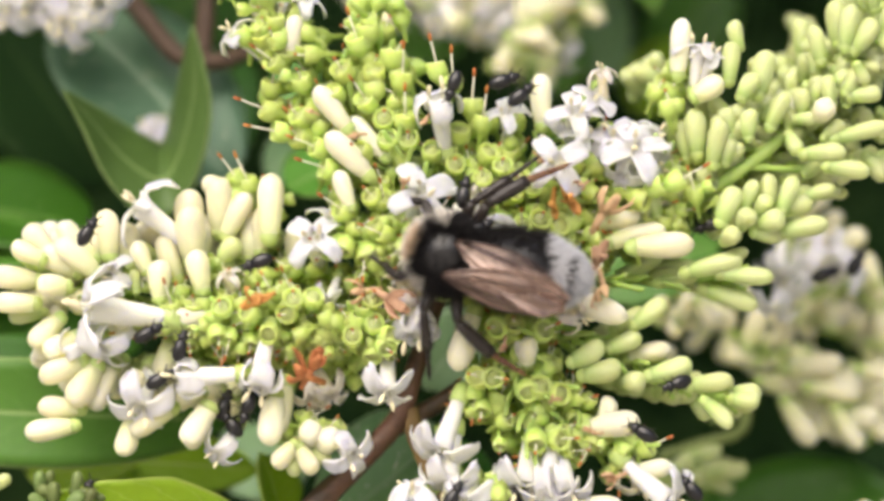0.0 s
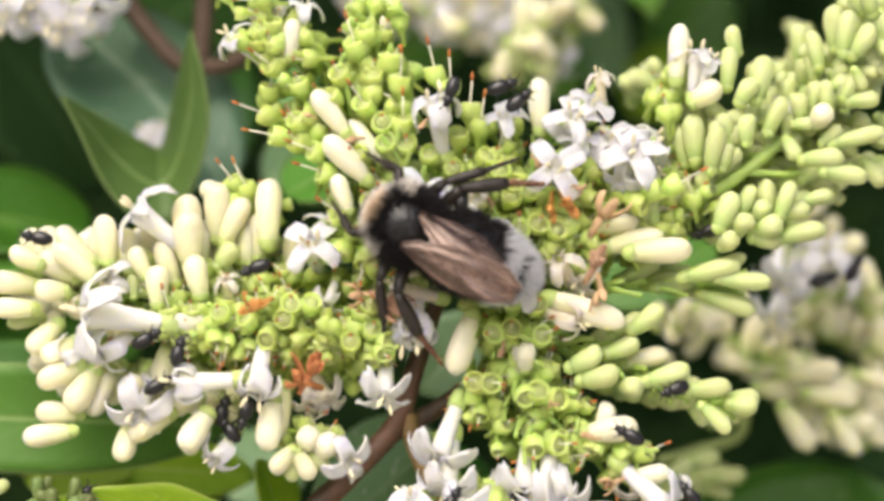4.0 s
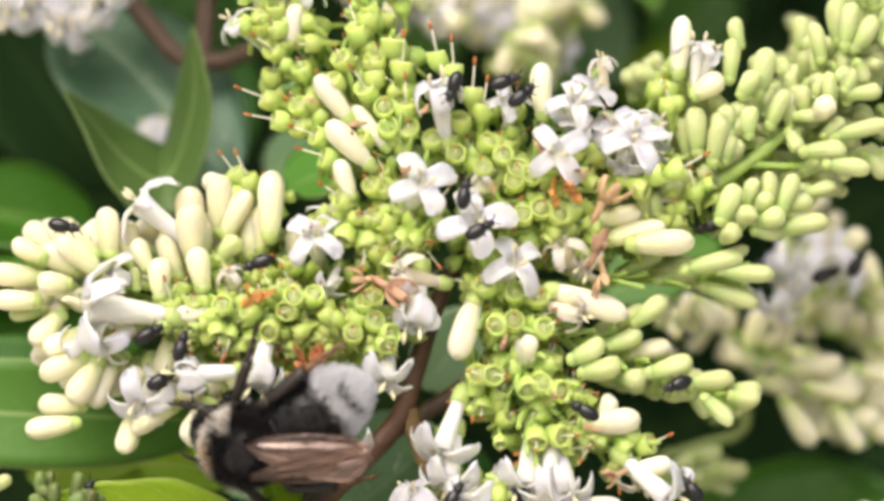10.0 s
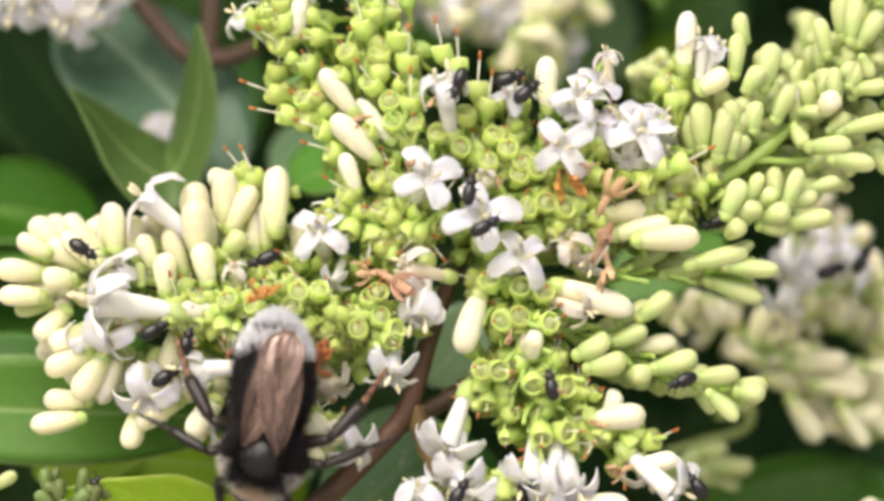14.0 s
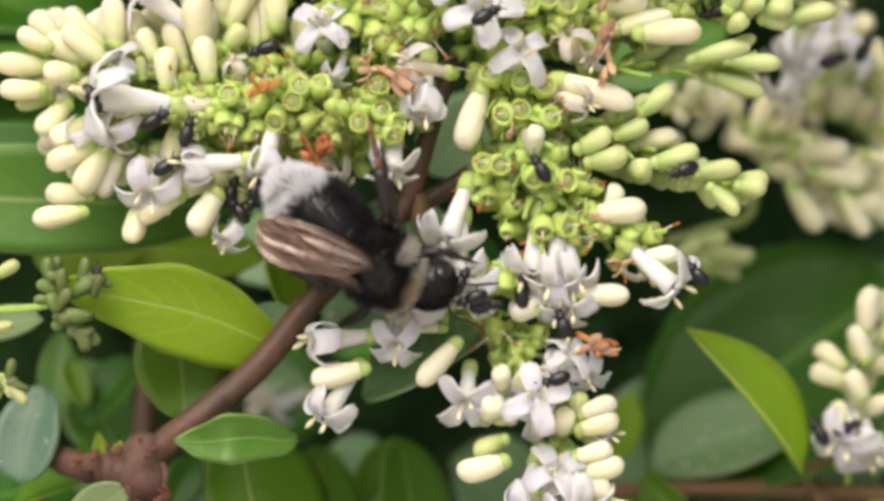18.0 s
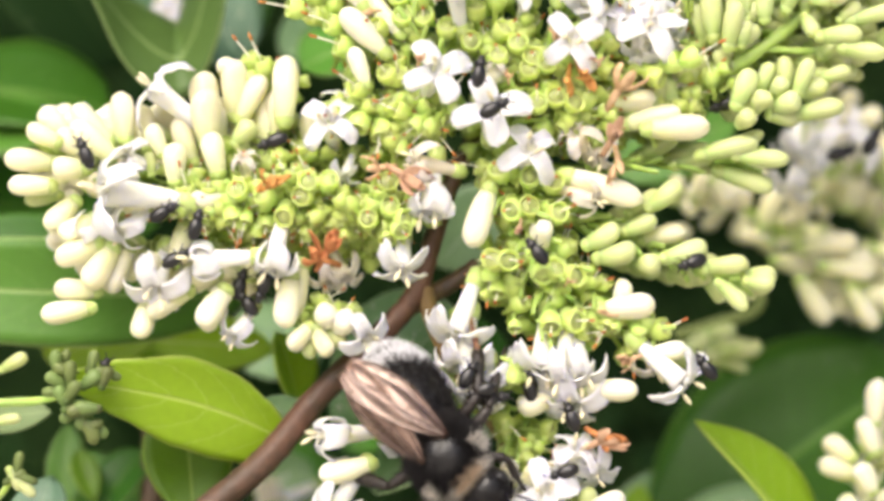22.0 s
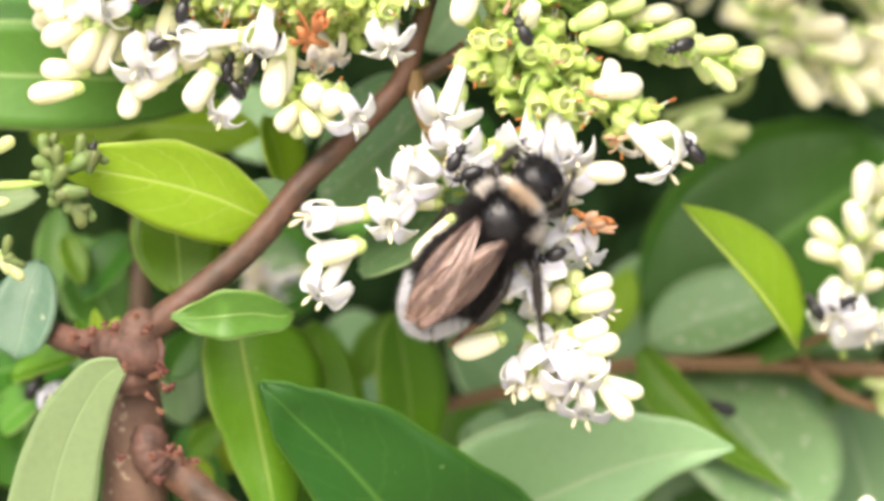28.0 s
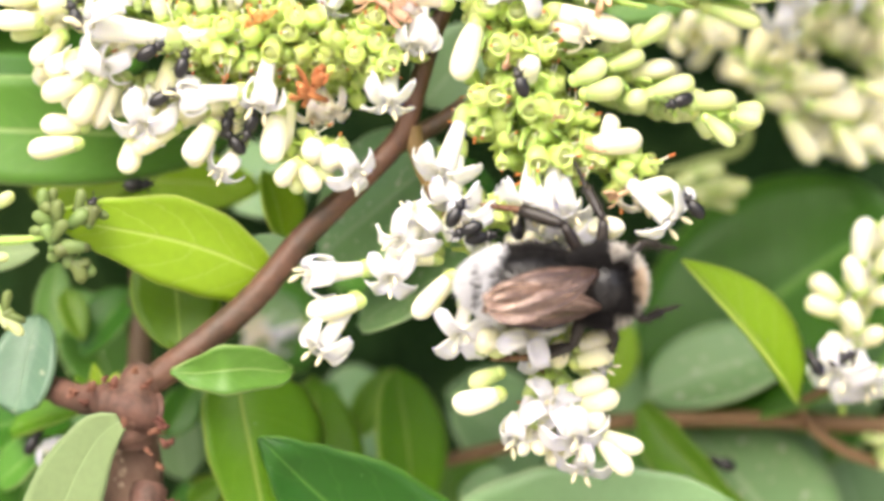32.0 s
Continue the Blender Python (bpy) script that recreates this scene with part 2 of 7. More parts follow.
def mesh_of(name, verts, faces, mats, index=None, uvs=None, smooth=True):
    me = bpy.data.meshes.new(name)
    me.from_pydata([tuple(v) for v in verts], [], faces)
    for m in mats:
        me.materials.append(m)
    if index:
        me.polygons.foreach_set("material_index", index)
    if smooth:
        me.polygons.foreach_set("use_smooth", [True] * len(faces))
    if uvs:
        lay = me.uv_layers.new(name="UVMap")
        flat = [c for f in faces for i in f for c in uvs[i]]
        lay.data.foreach_set("uv", flat)
    me.update()
    return me


def put(name, mesh, parent=None, m=None):
    """An object at the world matrix m, under parent if there is one."""
    ob = new(name, mesh)
    m = m if m is not None else Matrix.Identity(4)
    PLACED[ob.name] = m
    if parent is not None:
        ob.parent = parent
        ob.matrix_basis = PLACED[parent.name].inverted() @ m
    else:
        ob.matrix_basis = m
    return ob


class Shell:
    """Collects vertices, faces and material numbers of one mesh."""

    def __init__(self):
        self.v, self.f, self.i, self.uv = [], [], [], []

    def tube(self, pts, radii, seg=8, mat=0, cap=True):
        n0 = len(self.v)
        ref = Vector((0.31, 0.83, 0.46))
        for k, p in enumerate(pts):
            a = pts[min(k + 1, len(pts) - 1)] - pts[max(k - 1, 0)]
            a.normalize()
            s = a.cross(ref)
            if s.length < 1e-4:
                s = a.cross(Vector((1, 0, 0)))
            s.normalize()
            t = a.cross(s)
            for j in range(seg):
                w = 2 * math.pi * j / seg
                self.v.append(p + radii[k] * (math.cos(w) * s + math.sin(w) * t))
        for k in range(len(pts) - 1):
            for j in range(seg):
                a, b = n0 + k * seg + j, n0 + k * seg + (j + 1) % seg
                self.f.append((a, b, b + seg, a + seg))
                self.i.append(mat)
        if cap:
            self.f.append(tuple(n0 + j for j in range(seg))[::-1])
            self.f.append(tuple(n0 + (len(pts) - 1) * seg + j for j in range(seg)))
            self.i += [mat, mat]
        return self

    def lathe(self, prof, seg=10, mat=0, squash=1.0):
        """prof: (radius, z) from the base to the tip."""
        n0 = len(self.v)
        for r, z in prof:
            for j in range(seg):
                w = 2 * math.pi * j / seg
                self.v.append(Vector((r * math.cos(w), r * squash * math.sin(w), z)))
        for k in range(len(prof) - 1):
            for j in range(seg):
                a, b = n0 + k * seg + j, n0 + k * seg + (j + 1) % seg
                self.f.append((a, b, b + seg, a + seg))
                self.i.append(mat)
        self.f.append(tuple(n0 + j for j in range(seg))[::-1])
        self.f.append(tuple(n0 + (len(prof) - 1) * seg + j for j in range(seg)))
        self.i += [mat, mat]
        return self

    def sheet(self, grid, thick, mat=0):
        """A closed thin blade over a grid of points (rows of equal length)."""
        n0 = len(self.v)
        R, C = len(grid), len(grid[0])
        nor = []
        for r in range(R):
            for c in range(C):
                a = grid[min(r + 1, R - 1)][c] - grid[max(r - 1, 0)][c]
                b = grid[r][min(c + 1, C - 1)] - grid[r][max(c - 1, 0)]
                k = a.cross(b)
                nor.append(k.normalized() if k.length > 1e-12 else Vector((0, 0, 1)))
        for side in (1, -1):
            for r in range(R):
                for c in range(C):
                    self.v.append(grid[r][c] + nor[r * C + c] * thick * 0.5 * side)
                    self.uv.append((r / (R - 1), 2 * c / (C - 1) - 1))
        q = R * C
        for r in range(R - 1):
            for c in range(C - 1):
                a = n0 + r * C + c
                self.f.append((a, a + 1, a + C + 1, a + C)[::-1])
                self.f.append((a + q, a + q + 1, a + q + C + 1, a + q + C))
                self.i += [mat, mat]
        edge = [(0, c) for c in range(C)] + [(r, C - 1) for r in range(1, R)] + [(R - 1, c) for c in range(C - 2, -1, -1)] + [(r, 0) for r in range(R - 2, 0, -1)]
        for k in range(len(edge)):
            a, b = edge[k], edge[(k + 1) % len(edge)]
            x, y = n0 + a[0] * C + a[1], n0 + b[0] * C + b[1]
            self.f.append((x, y, y + q, x + q))
            self.i.append(mat)
        return self

    def mesh(self, name, mats, smooth=True):
        uv = self.uv if len(self.uv) == len(self.v) else None
        return mesh_of(name, self.v, self.f, mats, self.i, uv, smooth)


def aim(place, way, size, spin=0.0, wide=None):
    """A matrix that sends local z along way, with a scale."""
    q = way.normalized().to_track_quat("Z", "Y")
    w = wide if wide is not None else size
    return Matrix.Translation(place) @ q.to_matrix().to_4x4() @ Matrix.Rotation(radians(spin), 4, "Z") @ Matrix.Diagonal((w, w, size, 1))


def heading(ang, lean=0.0):
    """A direction: ang in the picture's plane (0 right, 90 up), leaning towards the viewer."""
    a, b = radians(ang), radians(lean)
    return Vector((math.cos(b) * math.cos(a), -math.sin(b), math.cos(b) * math.sin(a)))


# ---- shared small meshes, unit size, base at the origin ----
def bud_mesh(name, mat, fat, bow=0.0):
    """A closed bud: short green cup, a tube, and the four folded lobes that swell above it."""
    foot = Shell().lathe([(0.10, 0.0), (0.18, 0.03), (0.245, 0.09), (0.275, 0.155), (0.26, 0.175), (0.21, 0.165)], 12, 0)
    sh = Shell()
    prof = [(0.20, 0.12), (0.275, 0.22), (0.325 * fat, 0.33), (0.36 * fat, 0.45), (0.385 * fat, 0.57), (0.40 * fat, 0.66), (0.40 * fat, 0.75), (0.37 * fat, 0.83), (0.315 * fat, 0.90), (0.235 * fat, 0.95), (0.13 * fat, 0.985), (0.03, 1.0)]
    sh.lathe(prof, 16, 0)
    for k in range(len(sh.v)):
        v = sh.v[k]
        w = math.atan2(v.y, v.x) + 0.5 * (v.z - 0.5)
        seam = abs(math.cos(2 * w)) ** 5 * min(1.0, max(0.0, (v.z - 0.42) / 0.25))
        side = 1 + 0.03 * math.cos(w - 1.1)
        g = (1 - 0.085 * seam) * side
        sh.v[k] = Vector((v.x * g + bow * v.z * v.z, v.y * g, v.z - 0.02 * seam * (v.z > 0.9)))
    return sh.mesh(name, [mat]), foot.mesh("bud_calyx", [mat if mat is BUD_DARK else BUD_FOOT])


BUDS = {}
for key, mt in (("c", BUD_CREAM), ("w", BUD_WHITE), ("g", BUD_GREEN), ("d", BUD_DARK)):
    BUDS[key] = [bud_mesh("bud_" + key, mt, f, w) for f, w in ((0.84, 0.14), (0.90, -0.05), (0.96, 0.08), (1.02, 0.18), (1.05, 0.0), (0.93, -0.12), (1.0, 0.05))]


def calyx_mesh(pin, seed=0):
    """An empty cup on a short stalk: thin four-toothed rim, hollow inside, with or without its style."""
    r = random.Random(seed + 40)
    sh = Shell()
    flare = 0.92 + 0.05 * (seed % 4)
    sh.lathe([(0.13, -0.95), (0.15, -0.25), (0.30, -0.04), (0.44, 0.10), (0.525, 0.30), (0.55, 0.52), (0.53, 0.72), (0.505 * flare, 0.87), (0.475 * flare, 0.91), (0.43 * flare, 0.87), (0.40, 0.78), (0.37, 0.70)], 14, 0)
    tilt = r.uniform(-0.10, 0.10)
    for k in range(len(sh.v)):
        v = sh.v[k]
        w = math.atan2(v.y, v.x)
        g = 1 + 0.07 * math.cos(2 * w + seed) * max(0, v.z)
        lift = (0.012 + 0.012 * (seed % 3)) * math.cos(4 * w + seed) + tilt * v.x if v.z > 0.8 else 0
        sh.v[k] = Vector((v.x * g + 0.06 * v.z * math.cos(seed), v.y * g + 0.06 * v.z * math.sin(seed), v.z + lift))
    sh.lathe([(0.385, 0.69), (0.30, 0.745), (0.17, 0.76), (0.09, 0.80), (0.03, 0.81)], 10, 1)
    st = Shell()
    if pin:
        bend = r.uniform(-0.12, 0.12)
        st.tube([Vector((0, 0, 0.7)), Vector((0.03, 0.02, 1.1)), Vector((bend, 0.05, 0.95 + pin * 0.75))], [0.06, 0.05, 0.045], 6, 0)
        st.tube([Vector((bend, 0.05, 1.0 + pin * 0.70)), Vector((bend * 1.1, 0.05, 1.0 + pin * 0.9)), Vector((bend * 1.2, 0.07, 1.0 + pin))], [0.07, 0.085, 0.04], 6, 1)
    return sh.mesh("calyx", [CALYX, DISC]), (st.mesh("style", [PIN, PIN_TIP]) if pin else None)


CUPS = [[calyx_mesh(p, k) for k in range(6)] for p in (0, 0.5, 1.4)]


def flower_mesh(curl, wide, seed, mat=PETAL):
    """A four-lobed trumpet, the throat at the origin, opening to +z; petals about 0.5 long."""
    r = random.Random(seed)
    sh = Shell()
    sh.lathe([(0.09, -1.0), (0.115, -0.8), (0.14, -0.5), (0.16, -0.2), (0.19, 0.0), (0.15, 0.0), (0.09, -0.12)], 12, 0)
    foot = Shell().lathe([(0.06, -1.16), (0.13, -1.1), (0.15, -0.98), (0.15, -0.84), (0.10, -0.82)], 10, 0)
    for k in range(4):
        w0 = k * math.pi / 2 + r.uniform(-0.12, 0.12)
        cr = curl * r.uniform(0.75, 1.3)
        ln = r.uniform(0.47, 0.56)
        wd = wide * r.uniform(0.9, 1.15)
        tw = r.uniform(-0.55, 0.55)
        grid = []
        for i in range(9):
            s = i / 8
            row = []
            half = wd * (0.80 + 0.20 * math.sin(math.pi * min(1, 0.10 + 0.80 * s)) ** 1.1) * (1 if s < 0.78 else max(0.42, (max(0, 1 - ((s - 0.78) / 0.225) ** 3.4)) ** 0.5))
            bendv = cr * s * 1.0
            rad = 0.12 + ln * (math.sin(bendv) / bendv if bendv > 0.05 else 1) * s
            hgt = 0.02 - ln * s * ((1 - math.cos(bendv)) / bendv if bendv > 0.05 else 0) + 0.05 * math.sin(math.pi * s)
            for j in range(5):
                c = (j - 2) / 2
                x, y, z = rad, c * half, hgt + 0.07 * c * c * (1 - s) + tw * c * half * s + 0.13 * s * noise.noise(Vector((s * 3.0 + seed * 3, c * 1.5 + k * 7, seed)))
                row.append(Vector((x * math.cos(w0) - y * math.sin(w0), x * math.sin(w0) + y * math.cos(w0), z)))
            grid.append(row)
        sh.sheet(grid, 0.03, 0)
    sh.uv = []
    return sh.mesh("flower", [mat]), foot.mesh("flower_calyx", [BUD_FOOT])


def stamen_mesh(seed):
    """One stamen, bowed outwards along x, with its anther."""
    r = random.Random(seed)
    sh = Shell()
    a, e, c = Vector((0.06, 0, -0.1)), Vector((0.12, r.uniform(-0.04, 0.04), 0.14)), Vector((0.16, r.uniform(-0.08, 0.08), 0.34))
    sh.tube([a, e], [0.022, 0.018], 5, 0)
    sh.tube([e, e.lerp(c, 0.3), e.lerp(c, 0.7), c], [0.018, 0.042, 0.04, 0.012], 6, 1)
    return sh.mesh("stamen", [PIN, ANTHER])


FLOWERS = {
    "star": [flower_mesh(0.35, 0.175, 3), flower_mesh(0.75, 0.16, 13), flower_mesh(0.6, 0.17, 14), flower_mesh(0.5, 0.165, 4), flower_mesh(0.2, 0.178, 5), flower_mesh(0.95, 0.165, 23)],
    "bell": [flower_mesh(0.7, 0.14, 15), flower_mesh(1.5, 0.15, 16), flower_mesh(0.9, 0.155, 6), flower_mesh(1.2, 0.145, 7)],
    "curl": [flower_mesh(2.6, 0.165, 8), flower_mesh(2.2, 0.17, 9)],
    "old": [flower_mesh(1.3, 0.12, 10, PETAL_OLD)],
}
STAMENS = [stamen_mesh(k) for k in range(3)]


def dry_mesh(seed, mat):
    """A withered corolla: narrow twisted lobes."""
    r = random.Random(seed)
    sh = Shell()
    for k in range(5):
        w0 = r.uniform(0, 6.28)
        rise = r.uniform(-0.2, 0.9)
        hook = r.uniform(0.8, 2.6)
        grid = []
        for i in range(7):
            s = i / 6
            a = rise + hook * s
            x, z = 0.55 * s * math.cos(a * 0.6), 0.5 * s * math.sin(a)
            half = 0.10 * math.sin(math.pi * (0.15 + 0.8 * s)) + 0.01
            row = []
            for j in range(3):
                c = j - 1
                y = c * half
                zz = z + 0.05 * abs(c) + r.uniform(-0.015, 0.015)
                row.append(Vector((x * math.cos(w0) - y * math.sin(w0), x * math.sin(w0) + y * math.cos(w0), zz)))
            grid.append(row)
        sh.sheet(grid, 0.025, 0)
    sh.uv = []
    sh.tube([Vector((0, 0, -0.5)), Vector((0, 0, 0.05))], [0.06, 0.09], 6, 0)
    return sh.mesh("dry_flower", [mat])


DRIES = {"o": [dry_mesh(k, DRY) for k in (1, 2)], "p": [dry_mesh(k, DRY_PALE) for k in (3, 4)]}


# ---- sprays and what grows on them ----
SPRAYS = []


def spray(label, u, v, d=0.0, sway=0):
    """A flowering branchlet, hung on an empty at the place where it joins the stem."""
    ob = put("flower_spray", None, None, Matrix.Translation(P(u, v, d)))
    ob.empty_display_size = 0.002
    tagged(ob, label, "flower spray", "sprays of the privet panicle")
    SPRAYS.append((ob, sway))
    return ob


def stalk(sp, pts, r0, r1, mat=STALK, name="stalk", seg=8):
    """pts: plan triples (u, v, d); radii in plan units."""
    w = [P(*p) for p in pts]
    fine = []
    for k in range(len(w) - 1):
        p0, p1, p2, p3 = w[max(k - 1, 0)], w[k], w[k + 1], w[min(k + 2, len(w) - 1)]
        for q in range(5):
            t = q / 5
            fine.append(0.5 * ((2 * p1) + (p2 - p0) * t + (2 * p0 - 5 * p1 + 4 * p2 - p3) * t * t + (3 * p1 - p0 - 3 * p2 + p3) * t ** 3))
    fine.append(w[-1])
    n = len(fine)
    rad = [K * (r0 + (r1 - r0) * k / (n - 1)) * (1 + 0.08 * math.sin(k * 1.7)) for k in range(n)]
    c = PLACED[sp.name].translation
    sh = Shell().tube([p - c for p in fine], rad, seg, 0)
    return put(name, sh.mesh(name, [mat]), sp, Matrix.Translation(c))


def bud(sp, u, v, ang, L=80, W=44, kind="c", d=0.0, lean=0.0):
    """A closed bud; u, v: its tip; ang: from foot to tip."""
    way = heading(ang, lean)
    L *= 1.06
    if kind == "d":
        W *= 0.82
    if kind == "g":
        L, W = L * 0.94, W * 0.88
    base = P(u, v, d) - way * L * K
    body, foot = rnd.choice(BUDS[kind])
    m = aim(base, way, L * K, rnd.uniform(0, 90), W * K / 0.82)
    ob = put("bud", body, sp, m)
    put("calyx", foot, ob, m)
    return ob


def cup(sp, u, v, ang=90, lean=20.0, size=40, d=0.0, pin=0):
    """An empty calyx; u, v: its mouth."""
    way = heading(ang, lean)
    size *= 0.86
    body, style = rnd.choice(CUPS[pin])
    m = aim(P(u, v, d) - way * size * K * 0.8, way, size * K, rnd.uniform(0, 90))
    ob = put("calyx", body, sp, m)
    if style:
        put("style", style, ob, m)
    return ob


def bloom(sp, u, v, ang=90, lean=60.0, size=105, kind="star", d=-2.0, spin=None, yellow=True):
    """An open flower; u, v: its throat; size: tip to tip over the petals."""
    way = heading(ang, lean)
    m = aim(P(u, v, d), way, size * (0.93 if kind == "star" else 1.0) * K / 1.05, rnd.uniform(0, 90) if spin is None else spin)
    body, foot = rnd.choice(FLOWERS[kind])
    fl = put("flower", body, sp, m)
    put("calyx", foot, fl, m)
    if yellow:
        w = rnd.uniform(0, 180)
        for turn in (w, w + rnd.uniform(150, 210)):
            put("stamen", rnd.choice(STAMENS), fl, m @ Matrix.Rotation(radians(turn), 4, "Z"))
    return fl


def withered(sp, u, v, ang=90, lean=30.0, size=75, kind="o", d=-2.5):
    return put("dry_flower", rnd.choice(DRIES[kind]), sp, aim(P(u, v, d), heading(ang, lean), size * K, rnd.uniform(0, 360)))


def cups_along(sp, a, b, spread, count, size=38, d=1.0, deep=3.0, pins=0.3, face=None, stems=True):
    """Empty calyces crowded round the line from a to b, each turned outwards."""
    r = random.Random(int(a[0] * 7 + b[1] * 3 + count))
    count = int(count * 1.3)
    pins = min(0.75, pins * 1.7 + 0.1)
    for k in range(count):
        t = (k + r.uniform(0.1, 0.9)) / count
        cu, cv = a[0] + (b[0] - a[0]) * t, a[1] + (b[1] - a[1]) * t
        w = r.uniform(0, 2 * math.pi)
        q = math.sqrt(r.uniform(0.15, 1.0))
        x, y = math.cos(w) * q, math.sin(w) * q
        lean = 50 * (1 - q) + r.uniform(-20, 20)
        ang = math.degrees(math.atan2(y, x)) if face is None else face + r.uniform(-55, 55)
        near = d - deep * math.sqrt(max(0, 1 - q * q)) + r.uniform(-0.6, 0.6)
        s = size * r.uniform(0.64, 1.02)
        pk = r.random()
        cup(sp, cu + x * spread, cv - y * spread, ang, lean, s, near, 0 if pk > pins else (1 if pk > pins * 0.35 else 2))
        if k % 2 == 0:
            cup(sp, cu + x * spread * 0.8 + r.uniform(-18, 18), cv - y * spread * 0.8 + r.uniform(-18, 18), ang + r.uniform(-40, 40), r.uniform(0, 40), size, near + 2.6, 0)


def pedicels(sp, a, b, count, length=60, fan=60, d=0.0, deep=2.0):
    """Thin green side stalks that leave the line from a to b and point along it and outwards."""
    r = random.Random(int(a[0] * 5 + b[1] * 11 + count))
    base = math.degrees(math.atan2(a[1] - b[1], b[0] - a[0]))
    for k in range(count):
        t = (k + r.uniform(0.1, 0.9)) / count
        u, v = a[0] + (b[0] - a[0]) * t, a[1] + (b[1] - a[1]) * t
        g = radians(base + r.choice((-1, 1)) * r.uniform(0.35, 1.0) * fan)
        L = length * r.uniform(0.6, 1.2)
        bow = r.uniform(-9, 9)
        e = d + r.uniform(-deep, deep)
        stalk(sp, [(u, v, e + 1.5), (u + 0.5 * L * math.cos(g) + bow, v - 0.5 * L * math.sin(g), e), (u + L * math.cos(g), v - L * math.sin(g), e - 0.8)], r.uniform(5.5, 8.0), 4.2, STALK, "side_stalk", 6)


def buds_along(sp, a, b, spread, count, size=70, wide=40, kind="g", d=2.0, deep=3.0, way=None, fan=60):
    """Closed buds on both sides of the line from a to b."""
    r = random.Random(int(a[0] * 3 + b[1] * 5 + count))
    base = math.degrees(math.atan2(a[1] - b[1], b[0] - a[0])) if way is None else way
    for k in range(count):
        t = (k + r.uniform(0, 1)) / count
        cu, cv = a[0] + (b[0] - a[0]) * t, a[1] + (b[1] - a[1]) * t
        g = r.uniform(-fan, fan)
        ang = base + g
        L = size * r.uniform(0.75, 1.15)
        q = r.uniform(0.4, 1.0) * spread
        bud(sp, cu + q * math.cos(radians(ang)) + 0.4 * L * math.cos(radians(ang)), cv - q * math.sin(radians(ang)) - 0.4 * L * math.sin(radians(ang)), ang, L, wide * r.uniform(0.85, 1.12), kind, d + r.uniform(-deep, deep), r.uniform(-10, 35))


# ---- setting: ground, hedge behind ----
def ground():
    sh = Shell()
    grid = []
    for i in range(41):
        row = []
        for j in range(41):
            x, y = (i / 20 - 1), (j / 20 - 1)
            x, y = x * abs(x) * 400, y * abs(y) * 400
            row.append(Vector((x, y, 0.03 * noise.noise(Vector((x * 1.7, y * 1.7, 0))))))
        grid.append(row)
    # out of view; its pale colour is chosen to throw light upwards
    sh.sheet(grid, 0.02, 0)
    tagged(put("ground", sh.mesh("ground", [GROUND_BOUNCE])), "unseen ground, made pale to bounce light up at the flowers", "ground", kind="structure")


def leaf_grid(base, tip, half, roll=0.0, cup_=0.15, bend=0.08, skew=0.0, rows=15, cols=9, wave=0.03, seed=1, blunt=0.75, foot=0.6, arc=0.0):
    ax = tip - base
    ln = ax.length
    a = ax.normalized()
    nrm = Vector((0, -0.84, 0.54))
    nrm = (nrm - a * nrm.dot(a)).normalized()
    nrm = Matrix.Rotation(radians(roll), 3, a) @ nrm
    sd = a.cross(nrm)
    half = half / max(0.5, math.hypot(sd.x, sd.z))
    grid = []
    end = (lambda s: (1 - s) ** blunt) if blunt > 0.3 else (lambda s: math.sqrt(max(0.0, 1 - s ** 5)))
    top = max((s ** foot) * end(s) for s in [k / 50 for k in range(51)])
    for i in range(rows):
        s = i / (rows - 1)
        s = s if blunt > 0.3 else 1 - (1 - s) ** 1.6
        s = s if foot > 0.3 else s ** 1.9
        w = half * min(1.0, (s ** foot) * end(s) / top) + half * 0.012
        row = []
        for j in range(cols):
            c = 2 * j / (cols - 1) - 1
            h = cup_ * w * (abs(c) ** 1.5) + bend * ln * math.sin(math.pi * s) + wave * half * noise.noise(Vector((s * 3.1 + seed, c * 2, seed * 1.7)))
            row.append(base + a * (ln * s) + sd * (w * c * (1 + skew * (1 if c > 0 else -1)) + arc * ln * math.sin(math.pi * s)) + nrm * h)
        grid.append(row)
    return grid, nrm


SEED = [0]


def leaf(owner, b, t, half, mat, roll=0.0, cup_=0.15, bend=0.06, skew=0.0, label="", blunt=0.75, foot=0.6, arc=0.0):
    """b, t: foot and tip as plan triples; half: half the width in plan units."""
    SEED[0] += 1
    c = P(*b)
    grid, nrm = leaf_grid(Vector((0, 0, 0)), P(*t) - c, half * K * (1 + b[2] / 280), roll, cup_, bend, skew, seed=SEED[0], blunt=blunt, foot=foot, arc=arc)
    ob = put("leaf", Shell().sheet(grid, 0.00028, 0).mesh("leaf", [mat]), owner, Matrix.Translation(c))
    if label:
        tagged(ob, label)
    mid = [row[len(row) // 2] for row in grid]
    sh = Shell().tube([p - nrm * 0.00005 for p in mid], [half * K * (0.035 - 0.028 * k / len(mid)) for k in range(len(mid))], 6, 0)
    put("midrib", sh.mesh("midrib", [mat]), ob, Matrix.Translation(c))
    return ob


